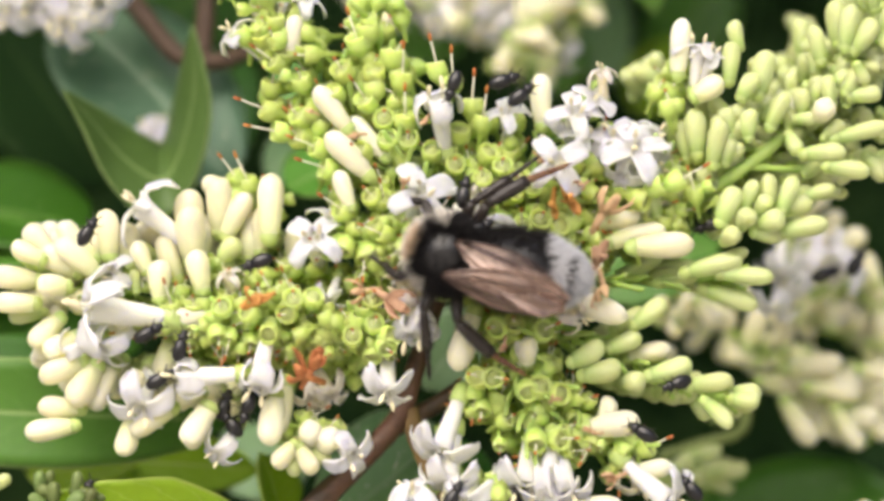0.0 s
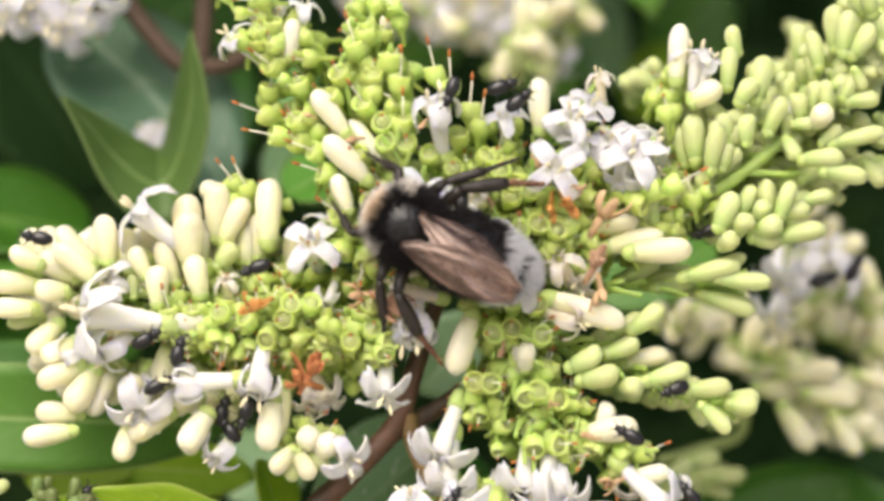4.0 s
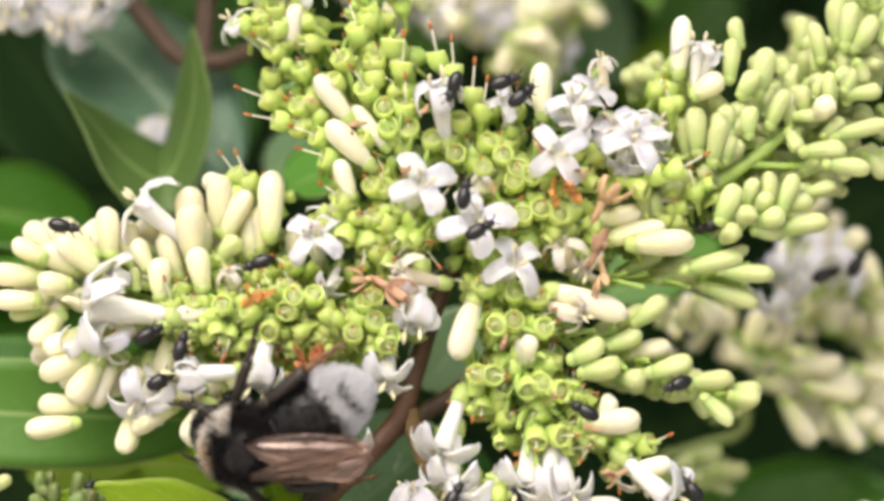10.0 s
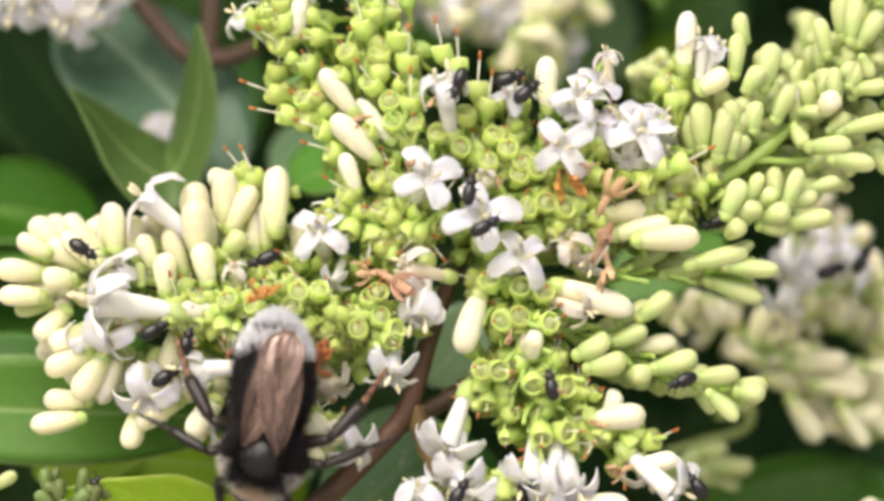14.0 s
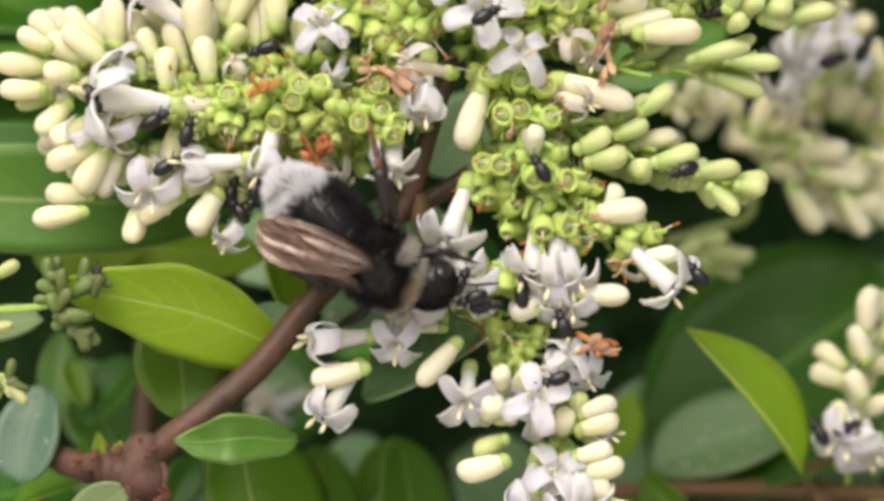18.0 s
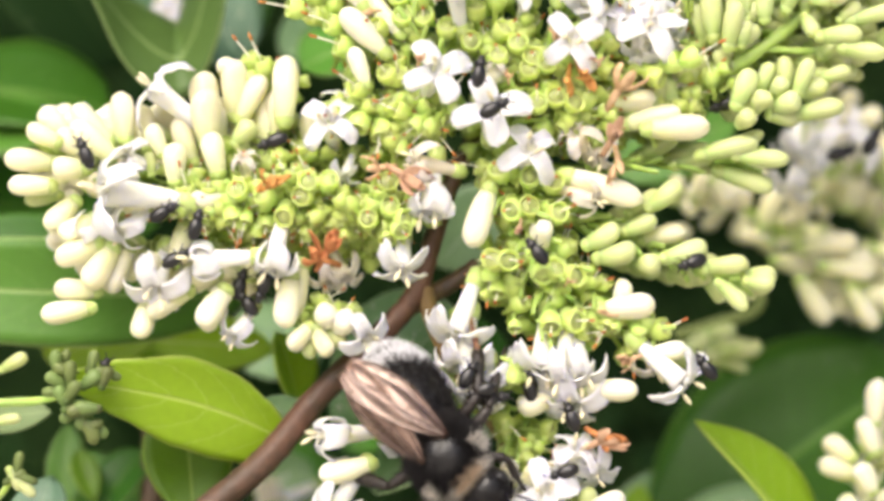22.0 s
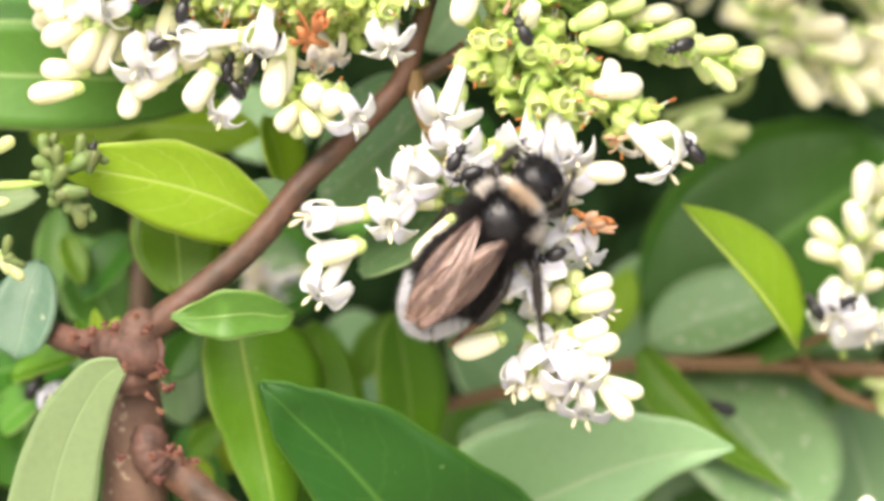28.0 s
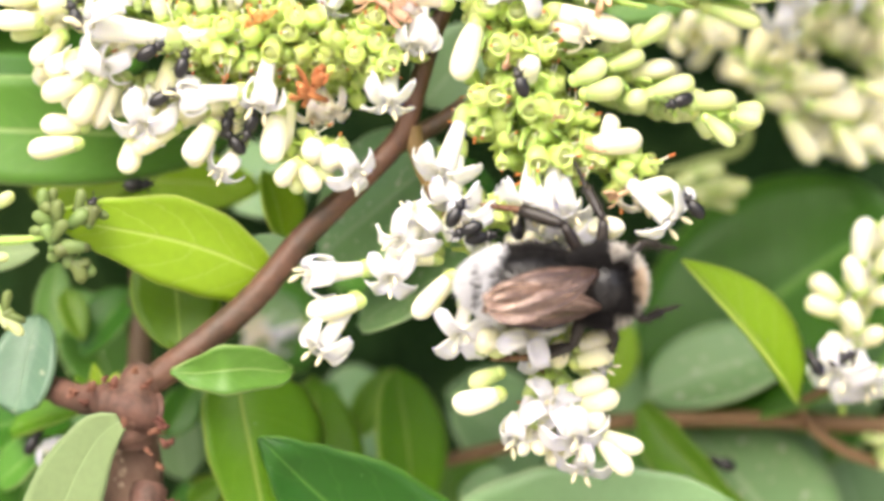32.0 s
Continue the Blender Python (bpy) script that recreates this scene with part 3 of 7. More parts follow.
def blade(owner, mid, wide, mat, label="", lift=(0.2, 0.2), wave=0.03):
    """A leaf along a curved midrib: mid, plan triples from foot to tip; wide: half widths to its two sides at even steps; lift: how far each side rises towards the viewer."""
    SEED[0] += 1
    line = smooth_line([P(*p) for p in mid], 24)
    c = line[0].copy()
    size = max(max(w) for w in wide) * K
    rows = []
    for i, p in enumerate(line):
        ax = (line[min(i + 1, 24)] - line[max(i - 1, 0)]).normalized()
        side = Vector((-ax.z, 0, ax.x)).normalized()
        nrm = Vector((0, -1, 0))
        q = i / 24 * (len(wide) - 1)
        k = min(int(q), len(wide) - 2)
        f = q - k
        f = f * f * (3 - 2 * f) * 0.5 + f * 0.5
        row = []
        for j in range(11):
            e = j / 5 - 1
            n = 0 if e < 0 else 1
            w = (wide[k][n] + (wide[k + 1][n] - wide[k][n]) * f) * K
            h = lift[n] * w * abs(e) ** 1.7 + wave * size * noise.noise(Vector((i * 0.22 + SEED[0], e * 1.4, SEED[0] * 1.3))) * (0.4 + abs(e))
            row.append(p - c + side * (w * e) + nrm * h)
        rows.append(row)
    ob = put("leaf", Shell().sheet(rows, 0.00028, 0).mesh("leaf", [mat]), owner, Matrix.Translation(c))
    if label:
        tagged(ob, label)
    sh = Shell().tube([row[5] + Vector((0, 0.00005, 0)) for row in rows], [size * (0.035 - 0.028 * k / 24) for k in range(25)], 6, 0)
    put("midrib", sh.mesh("midrib", [mat]), ob, Matrix.Translation(c))
    return ob


def smooth_line(pts, n):
    """n + 1 points along a curve through pts."""
    out = []
    m = len(pts) - 1
    for i in range(n + 1):
        q = min(i * m / n, m - 1e-6)
        k = int(q)
        t = q - k
        p0, p1, p2, p3 = pts[max(k - 1, 0)], pts[k], pts[k + 1], pts[min(k + 2, m)]
        out.append(0.5 * ((2 * p1) + (p2 - p0) * t + (2 * p0 - 5 * p1 + 4 * p2 - p3) * t * t + (3 * p1 - p0 - 3 * p2 + p3) * t ** 3))
    return out


def folded_leaf(owner):
    """A blade folded along its midrib, both halves raised like a V."""
    low = [P(*p) for p in ((122, 156, 14), (158, 226, 16), (196, 306, 18), (252, 368, 19), (318, 374, 20), (366, 290, 19), (384, 170, 18), (352, 36, 17))]
    high = [P(*p) for p in ((122, 152, 14), (178, 182, 19), (235, 216, 23), (280, 240, 25), (297, 248, 26), (312, 200, 25), (330, 118, 21), (350, 34, 17))]
    a, b = smooth_line(low, 28), smooth_line(high, 28)
    c = P(305, 354, 20)
    bulge = Vector((0, -0.0009, 0))
    grid = [[p.lerp(q, k / 8) - c + bulge * math.sin(math.pi * k / 8) * math.sin(math.pi * i / 28) for k in range(9)] for i, (p, q) in enumerate(zip(a, b))]
    ob = put("leaf", Shell().sheet(grid, 0.00028, 0).mesh("leaf", [LEAF_FOLD]), owner, Matrix.Translation(c))
    tagged(ob, "folded green leaf cupping fallen petals")


def twig(owner, pts, r0, r1, mat=BARK, name="branch", lumps=0.07):
    w = [P(*p) for p in pts]
    fine = []
    for k in range(len(w) - 1):
        p0, p1, p2, p3 = w[max(k - 1, 0)], w[k], w[k + 1], w[min(k + 2, len(w) - 1)]
        for q in range(8):
            t = q / 8
            fine.append(0.5 * ((2 * p1) + (p2 - p0) * t + (2 * p0 - 5 * p1 + 4 * p2 - p3) * t * t + (3 * p1 - p0 - 3 * p2 + p3) * t ** 3))
    fine.append(w[-1])
    n = len(fine)
    rad = [K * (r0 + (r1 - r0) * k / (n - 1)) * (1 + lumps * noise.noise(Vector((k * 0.9, r0, 3)))) for k in range(n)]
    c = w[0]
    sh = Shell().tube([p - c for p in fine], rad, 14, 0)
    return put(name, sh.mesh(name, [mat]), owner, Matrix.Translation(c))


def knob(owner, u, v, d, size, mat=BUDSCALE, name="bud_scale", count=5):
    """A tuft of dry scales round a node."""
    r = random.Random(int(u + v))
    c = P(u, v, d)
    sh = Shell()
    for k in range(count):
        way = heading(r.uniform(0, 360), r.uniform(-20, 70)) * r.uniform(0.45, 0.9)
        sd = way.cross(Vector((0.3, 0.2, 0.9))).normalized()
        grid = [[way * (s * size * K) + sd * (cx * size * K * 0.42 * math.sin(math.pi * (0.25 + 0.65 * s))) + Vector((0, 0, 0.25 * size * K * s * s)) for cx in (-1, 0, 1)] for s in (0, 0.35, 0.7, 1.0)]
        sh.sheet(grid, size * K * 0.12, 0)
    sh.uv = []
    return put(name, sh.mesh(name, [mat]), owner, Matrix.Translation(c))


ground()
shrub = put("privet_shrub", None, None, Matrix.Translation((P(240, 1640, 6).x, 0.004, 0.0)))
tagged(shrub, "evergreen privet shrub with glossy leaves and brown stems", "shrub")

# stems
plan_at(3, 708)
trunk_foot = (0 - ORIGIN[0] + 300, 760 - ORIGIN[1] + ZC / K + 300, 6)
twig(shrub, [(225, 505, 6), (238, 620, 6), (240, 760, 6), (240, 930, 7), (250, 2600, 8), (300, 9000, 8), trunk_foot], 50, 75, TRUNK, "trunk")
twig(shrub, [(215, 520, 5), (250, 480, 4), (330, 420, 3), (450, 318, 3), (545, 205, 3), (640, 110, 3), (715, 28, 3), (745, -60, 3), (780, -170, 3), (815, -245, 6), (845, -330, 9)], 31, 12, BARK, "branch")
twig(shrub, [(640, 108, 4), (700, 50, 5), (780, 5, 5), (830, -30, 5)], 20, 15, BARK, "branch")
twig(shrub, [(735, 10, 3), (745, 60, 3), (775, 130, 3), (830, 210, 4), (880, 290, 4), (940, 380, 3), (985, 500, 3)], 17, 8, TWIG, "branch")
twig(shrub, [(235, 690, 6), (300, 715, 5), (380, 780, 4), (480, 850, 3), (620, 920, 2)], 36, 26, BARK, "branch")
twig(shrub, [(250, 470, 22), (252, 380, 22), (255, 240, 24)], 24, 22, BARK_DARK, "branch")
twig(shrub, [(720, 622, 28), (830, 596, 28), (930, 572, 28), (1100, 535, 28), (1250, 530, 28), (1400, 532, 29), (1590, 545, 30)], 13, 18, TWIG, "branch")
twig(shrub, [(1440, 535, 28), (1430, 500, 27), (1500, 460, 22), (1530, 400, 20)], 9, 6, TWIG, "branch")
twig(shrub, [(1440, 540, 28), (1500, 585, 28), (1600, 620, 28)], 13, 12, TWIG, "branch")
for u, v, d, s in ((165, 480, 1, 24), (150, 505, 2, 22), (185, 462, 1, 20), (262, 470, 0, 24), (278, 555, 0, 30), (268, 590, 0, 24), (300, 690, 0, 28), (325, 712, 0, 20), (240, 448, 0, 20)):
    knob(shrub, u, v, d, s * 0.75)
for u, v, d, s in ((205, 470, -1, 22), (222, 540, -2, 20), (292, 540, -1, 30), (300, 575, 0, 26), (286, 620, 0, 20), (318, 690, -1, 26), (345, 708, 0, 24), (272, 700, -2, 22), (282, 740, -1, 26), (214, 700, 0, 18), (130, 486, 2, 22)):
    knob(shrub, u, v, d, s * 0.8, count=6)
twig(shrub, [(275, 520, 3), (235, 512, 2), (190, 498, 3), (140, 492, 5), (80, 470, 8)], 40, 22, BARK_NODE, "branch", 0.3)
twig(shrub, [(228, 560, 4), (232, 520, 3), (245, 480, 3), (262, 452, 4)], 50, 36, BARK_NODE, "node", 0.35)
twig(shrub, [(268, 655, 4), (262, 690, 3), (285, 722, 3)], 34, 30, BARK_NODE, "node", 0.35)
plan_at(0, 0)
twig(shrub, [(225, -30, 30), (280, 40, 30), (330, 92, 30), (400, 100, 31), (450, 80, 33)], 21, 18, BARK_DARK, "branch")
twig(shrub, [(375, -30, 31), (372, 40, 31), (365, 110, 31)], 20, 18, BARK_DARK, "branch")

# leaves of the lower half
plan_at(3, 708)
# side order of the widths: first the side to the right of the way from foot to tip, seen by the viewer
blade(shrub, [(872, 975, 10), (780, 885, 8), (700, 805, 6), (620, 715, 5), (540, 640, 4), (500, 600, 3), (463, 563, 3)], [(205, 120), (205, 112), (178, 105), (140, 84), (84, 58), (46, 34), (3, 3)], LEAF_OLD, "dark green glossy leaf with pale midrib", (0.12, 0.30), 0.05)
blade(shrub, [(760, 880, 17), (850, 838, 16), (925, 790, 15), (1010, 752, 14), (1100, 716, 13), (1205, 690, 12), (1307, 680, 11)], [(60, 70), (118, 150), (126, 165), (108, 158), (78, 120), (38, 68), (3, 3)], LEAF_BLUE, "smooth light green leaf with a bright rim", (0.10, 0.10), 0.03)
blade(shrub, [(490, 284, 5), (446, 260, 4), (380, 232, 3), (300, 209, 2), (200, 190, 1), (140, 180, 1), (92, 166, 1)], [(8, 24), (46, 72), (72, 86), (80, 84), (54, 52), (32, 30), (2, 2)], LEAF_YELLOW, "yellow-green oval leaf", (0.25, -0.15), 0.05)
blade(shrub, [(306, 446, 1), (350, 448, 1), (400, 444, 0), (450, 440, 1), (500, 446, 2), (524, 442, 3)], [(2, 2), (28, 28), (44, 46), (40, 40), (26, 26), (3, 3)], LEAF_MID, "small curled green leaf", (0.4, 0.2), 0.10)
blade(shrub, [(425, 436, 10), (430, 500, 9), (445, 580, 8), (465, 680, 8), (485, 780, 7), (497, 862, 7)], [(40, 28), (72, 118), (76, 138), (60, 104), (36, 50), (2, 2)], LEAF_FRESH, "yellow-green leaf lit from above", (0.35, -0.7), 0.05)
blade(shrub, [(52, 1060, 3), (66, 960, 3), (76, 880, 2), (96, 750, 1), (130, 645, 0), (176, 565, -1), (216, 534, -2)], [(70, 70), (80, 84), (80, 84), (80, 74), (62, 66), (40, 46), (16, 16)], LEAF_PALE, "pale green leaf underside", (0.10, 0.10), 0.04)
leaf(shrub, (215, 490, 28), (125, 300, 32), 66, LEAF_MID, 0, 0.2, 0.04)
leaf(shrub, (95, 400, 24), (105, 250, 26), 34, LEAF_MID, 0, 0.2, 0.04)
leaf(shrub, (324, 412, 8), (310, 215, 12), 80, LEAF_FRESH, 0, 0.2, 0.02, 0.0, "", 0.5)
leaf(shrub, (560, 455, 26), (575, 860, 20), 74, LEAF_FRESH, -20, 0.2, 0.05)
leaf(shrub, (1155, 492, 36), (1620, 160, 40), 186, LEAF_DEEP, -12, 0.15, 0.05, 0.1, "large green leaf with soft sheen", 0.55)
leaf(shrub, (1418, 500, 16), (1214, 248, 9), 50, LEAF_YELLOW, 30, 0.5, 0.04, 0.0, "narrow bright yellow-green leaf", 0.95, 0.55)
leaf(shrub, (1150, 490, 30), (1440, 395, 32), 66, LEAF_DUSTED, -8, 0.2, 0.04)
leaf(shrub, (1160, 500, 34), (1420, 500, 34), 48, LEAF_MID, 0, 0.2, 0.04)
leaf(shrub, (1236, 545, 32), (1449, 812, 24), 132, LEAF_DUSTED, -14, 0.12, 0.03, 0.0, "round grey-green leaf with pale specks", 0.5, 0.45)
blade(shrub, [(1138, 508, 24), (1184, 563, 23), (1234, 613, 22), (1294, 673, 22), (1409, 755, 23)], [(10, 18), (58, 34), (62, 30), (30, 20), (2, 2)], LEAF_FRESH, "folded green leaf with a pale rim", (0.5, 0.3), 0.05)
leaf(shrub, (1240, 690, 33), (1410, 742, 31), 34, LEAF_YELLOW, -30, 0.3, 0.04)
leaf(shrub, (1470, 560, 50), (1590, 960, 26), 130, LEAF_BLUE, -26, 0.15, 0.04)
leaf(shrub, (1140, 860, 34), (1480, 800, 34), 95, LEAF_BLUE, -20, 0.15, 0.04)
leaf(shrub, (1200, 770, 36), (1370, 930, 36), 70, LEAF_DEEP, 10, 0.15, 0.04)
leaf(shrub, (72, 345, 8), (30, 522, 5), 58, LEAF_GREY, 6, 0.25, 0.05, 0.0, "rounded grey-green leaf", 0.45)
leaf(shrub, (-30, 250, 8), (72, 232, 6), 30, LEAF_PALE, 10, 0.3, 0.08)
leaf(shrub, (705, 440, 24), (735, 735, 24), 60, LEAF_FRESH, -25, 0.3, 0.05)
leaf(shrub, (560, 540, 40), (730, 530, 42), 85, LEAF_BLUE, 0, 0.2, 0.05)
leaf(shrub, (800, 690, 36), (890, 610, 36), 52, LEAF_MID, 20, 0.2, 0.05, 0, "", 0.5)
leaf(shrub, (60, 590, 24), (180, 480, 26), 50, LEAF_DEEP, 10, 0.2, 0.05)
leaf(shrub, (-40, 560, 24), (140, 520, 26), 60, LEAF_DEEP, -20, 0.2, 0.05)
leaf(shrub, (30, 760, 20), (60, 560, 24), 90, LEAF_DEEP, 10, 0.2, 0.05)
leaf(shrub, (330, 640, 28), (300, 490, 30), 45, LEAF_BLUE, 10, 0.2, 0.05)
leaf(shrub, (380, 800, 26), (330, 640, 26), 50, LEAF_DEEP, -30, 0.2, 0.05)
leaf(shrub, (340, 640, 30), (420, 720, 30), 40, LEAF_YELLOW, 10, 0.2, 0.05)
leaf(shrub, (520, 810, 18), (600, 930, 20), 80, LEAF_MID, 20, 0.2, 0.05)
leaf(shrub, (420, 160, 34), (540, 60, 38), 80, LEAF_BLUE, 0, 0.2, 0.05)
leaf(shrub, (505, 210, 12), (470, 90, 12), 34, LEAF_YELLOW, 40, 0.4, 0.05)
leaf(shrub, (570, 250, 16), (800, 60, 11), 100, LEAF_DUSTED, -22, 0.2, 0.02, 0.0, "green leaf dusted with pollen", 0.6)
leaf(shrub, (540, 262, 8), (440, 212, 8), 34, LEAF_BLUE, -20, 0.2, 0.03)
leaf(shrub, (640, 365, 14), (880, 235, 11), 85, LEAF_DUSTED, -38, 0.2, 0.03, 0.0, "", 0.55)
leaf(shrub, (840, 190, 18), (800, 60, 18), 55, LEAF_DEEP, 10, 0.2, 0.03)
leaf(shrub, (450, 380, 40), (530, 320, 42), 60, LEAF_BLUE, 10, 0.2, 0.03)
leaf(shrub, (1085, 480, 34), (1120, 360, 36), 34, LEAF_YELLOW, 10, 0.2, 0.03)
leaf(shrub, (1080, 520, 40), (1180, 330, 42), 70, LEAF_BLUE, 10, 0.2, 0.03)
leaf(shrub, (1020, 880, 36), (1200, 850, 38), 60, LEAF_YELLOW, 30, 0.2, 0.03)
for b, t, w, m, r in (((20, 556, 16), (168, 506, 14), 24, LEAF_FRESH, -20), ((0, 650, 18), (96, 566, 16), 34, LEAF_MID, -10), ((178, 508, 10), (170, 432, 10), 14, LEAF_YELLOW, 10), ((166, 512, 9), (136, 452, 11), 12, LEAF_FRESH, 30), ((196, 500, 9), (212, 446, 9), 11, LEAF_YELLOW, -30), ((300, 560, 22), (350, 470, 24), 36, LEAF_DEEP, 10), ((340, 690, 20), (400, 640, 20), 26, LEAF_FRESH, 15), ((330, 700, 18), (372, 762, 16), 22, LEAF_YELLOW, -25), ((240, 300, 24), (150, 420, 22), 40, LEAF_DEEP, 15), ((120, 300, 22), (150, 390, 20), 24, LEAF_FRESH, 0), ((520, 560, 30), (600, 470, 32), 40, LEAF_MID, 10), ((640, 560, 30), (700, 440, 30), 30, LEAF_FRESH, -15), ((830, 640, 26), (905, 690, 24), 44, LEAF_BLUE, -10)):
    leaf(shrub, b, t, w, m, r, 0.3, 0.05)
leaf(shrub, (160, 100, 22), (470, 120, 22), 60, LEAF_YELLOW, 20, 0.2, 0.03)
leaf(shrub, (60, 130, 20), (260, 100, 20), 45, LEAF_YELLOW, 20, 0.2, 0.03)
# leaves of the upper half
plan_at(0, 0)
leaf(shrub, (420, 740, 16), (-260, 715, 12), 95, LEAF_MID, -32, 0.15, 0.04, 0.0, "broad green leaf behind the flowers", 0.55)
leaf(shrub, (200, 660, 24), (-160, 640, 22), 52, LEAF_DEEP, -10, 0.2, 0.04)
leaf(shrub, (260, 610, 40), (-160, 570, 40), 90, LEAF_DEEP, 10, 0.2, 0.04)
leaf(shrub, (-160, 365, 38), (180, 405, 36), 80, LEAF_DEEP, -18, 0.15, 0.06, 0.0, "rich green leaf", 0.55)
leaf(shrub, (-160, 470, 34), (120, 430, 33), 60, LEAF_MID, -12, 0.15, 0.06)
folded_leaf(shrub)
leaf(shrub, (420, 320, 30), (130, 10, 36), 128, LEAF_GREY, 8, 0.12, 0.04, 0.0, "blue-green leaf in soft focus", 0.5)
# this leaf is painted near-black for the shade it lies in
leaf(shrub, (200, 330, 48), (-10, 30, 50), 115, LEAF_PAINTED_SHADE, 8, 0.12, 0.04, 0.0, "", 0.55)
leaf(shrub, (390, 300, 50), (430, 60, 54), 60, LEAF_DEEP, 8, 0.12, 0.04)
leaf(shrub, (480, 300, 40), (610, 250, 44), 60, LEAF_BLUE, 8, 0.12, 0.04, 0.0, "", 0.5)
leaf(shrub, (500, 170, 34), (570, 100, 36), 40, LEAF_MID, 8, 0.12, 0.04)
leaf(shrub, (520, 330, 26), (640, 280, 28), 55, LEAF_MID, -20, 0.12, 0.04)
leaf(shrub, (1085, 140, 74), (1080, -60, 80), 50, LEAF_BLUE, 8, 0.12, 0.04)
leaf(shrub, (260, 60, 60), (470, -90, 66), 110, LEAF_DEEP, 0, 0.12, 0.04)
leaf(shrub, (1180, 130, 84), (1300, -60, 90), 80, LEAF_MID, 8, 0.12, 0.04)
leaf(shrub, (1240, 60, 88), (1120, -90, 92), 70, LEAF_MID, 8, 0.12, 0.04)
leaf(shrub, (1140, 190, 80), (1230, 60, 84), 60, LEAF_YELLOW, 8, 0.12, 0.04)
leaf(shrub, (950, 150, 70), (1040, 60, 74), 60, LEAF_MID, 8, 0.12, 0.04)
leaf(shrub, (820, 90, 78), (700, 20, 80), 70, LEAF_MID, 8, 0.12, 0.04)
leaf(shrub, (760, 680, 22), (880, 540, 24), 70, LEAF_BLUE, 12, 0.12, 0.04)
leaf(shrub, (1080, 520, 30), (1290, 420, 34), 60, LEAF_MID, 12, 0.12, 0.04)


def inner_foliage(name, count, d0, d1, mat, seed, u0=-900, u1=2500, v0=-900, v1=2600, size=(160, 330)):
    """Crowded leaves that darken the gaps, deep in the shrub and around it."""
    r = random.Random(seed)
    sh = Shell()
    for k in range(count):
        b = P(r.uniform(u0, u1), r.uniform(v0, v1), r.uniform(d0, d1))
        w = r.uniform(0, 6.28)
        L = r.uniform(*size) * K
        t = b + Vector((math.cos(w) * L, r.uniform(-0.5, 0.5) * L, math.sin(w) * L))
        g, _ = leaf_grid(b, t, L * 0.26, r.uniform(-50, 50), 0.2, 0.08, seed=k, rows=7, cols=5)
        sh.sheet(g, 0.0003, 0)
    ob = put(name, sh.mesh(name, [mat]))
    tagged(ob, "crowded privet leaves added to darken the gaps behind the flowers", "foliage", kind="stuff")


plan_at(3, 708)
# the leaf below the side branch has shade painted into its colour
for u, v, d, u2, v2, w, m in ((420, 300, 50, 560, 420, 70, LEAF_MID), (560, 620, 46, 700, 760, 75, LEAF_MID), (660, 480, 52, 560, 640, 70, LEAF_BLUE), (800, 480, 48, 960, 640, 85, LEAF_BLUE), (700, 760, 46, 880, 640, 80, LEAF_MID), (1000, 700, 52, 1150, 560, 80, LEAF_MID), (1320, 620, 50, 1540, 480, 95, LEAF_MID), (1300, 900, 48, 1120, 760, 90, LEAF_MID), (1580, 380, 50, 1420, 520, 80, LEAF_BLUE), (120, 640, 44, 20, 480, 80, LEAF_DEEP), (110, 820, 40, 170, 680, 60, LEAF_DEEP), (340, 880, 36, 460, 740, 80, LEAF_PAINTED_SHADE), (420, 600, 40, 330, 480, 55, LEAF_MID), (1400, 900, 44, 1560, 700, 90, LEAF_BLUE), (600, 300, 56, 760, 180, 80, LEAF_MID), (1000, 860, 30, 1240, 880, 70, LEAF_YELLOW), (60, 120, 36, 200, 60, 60, LEAF_YELLOW)):
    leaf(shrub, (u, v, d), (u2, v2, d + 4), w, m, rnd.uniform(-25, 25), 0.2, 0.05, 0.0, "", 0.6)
plan_at(0, 0)
# near-black leaves: the shade of the depth is put into their colour
inner_foliage("inner_foliage", 900, 85, 160, LEAF_PAINTED_SHADE, 11)
inner_foliage("inner_foliage", 700, 170, 300, LEAF_PAINTED_SHADE, 12, -2000, 3600, -2000, 3600, (260, 480))

# leaves added above and beside the view to block sun and sky
inner_foliage("overhanging_foliage", 1200, 48, 330, LEAF_MID, 13, -2600, 4200, -2600, -750, (260, 480))
inner_foliage("side_foliage", 500, 70, 300, LEAF_MID, 14, -3600, -900, -2500, 3600, (260, 480))
inner_foliage("side_foliage", 500, 70, 300, LEAF_MID, 15, 2500, 5200, -2500, 3600, (260, 480))

# more cover added overhead, to keep sun off the upper leaves
inner_foliage("overhanging_foliage", 65, 16, 60, LEAF_MID, 16, -700, 420, -760, -400, (220, 380))
inner_foliage("overhanging_foliage", 160, 30, 70, LEAF_MID, 17, 420, 2400, -760, -260, (220, 380))


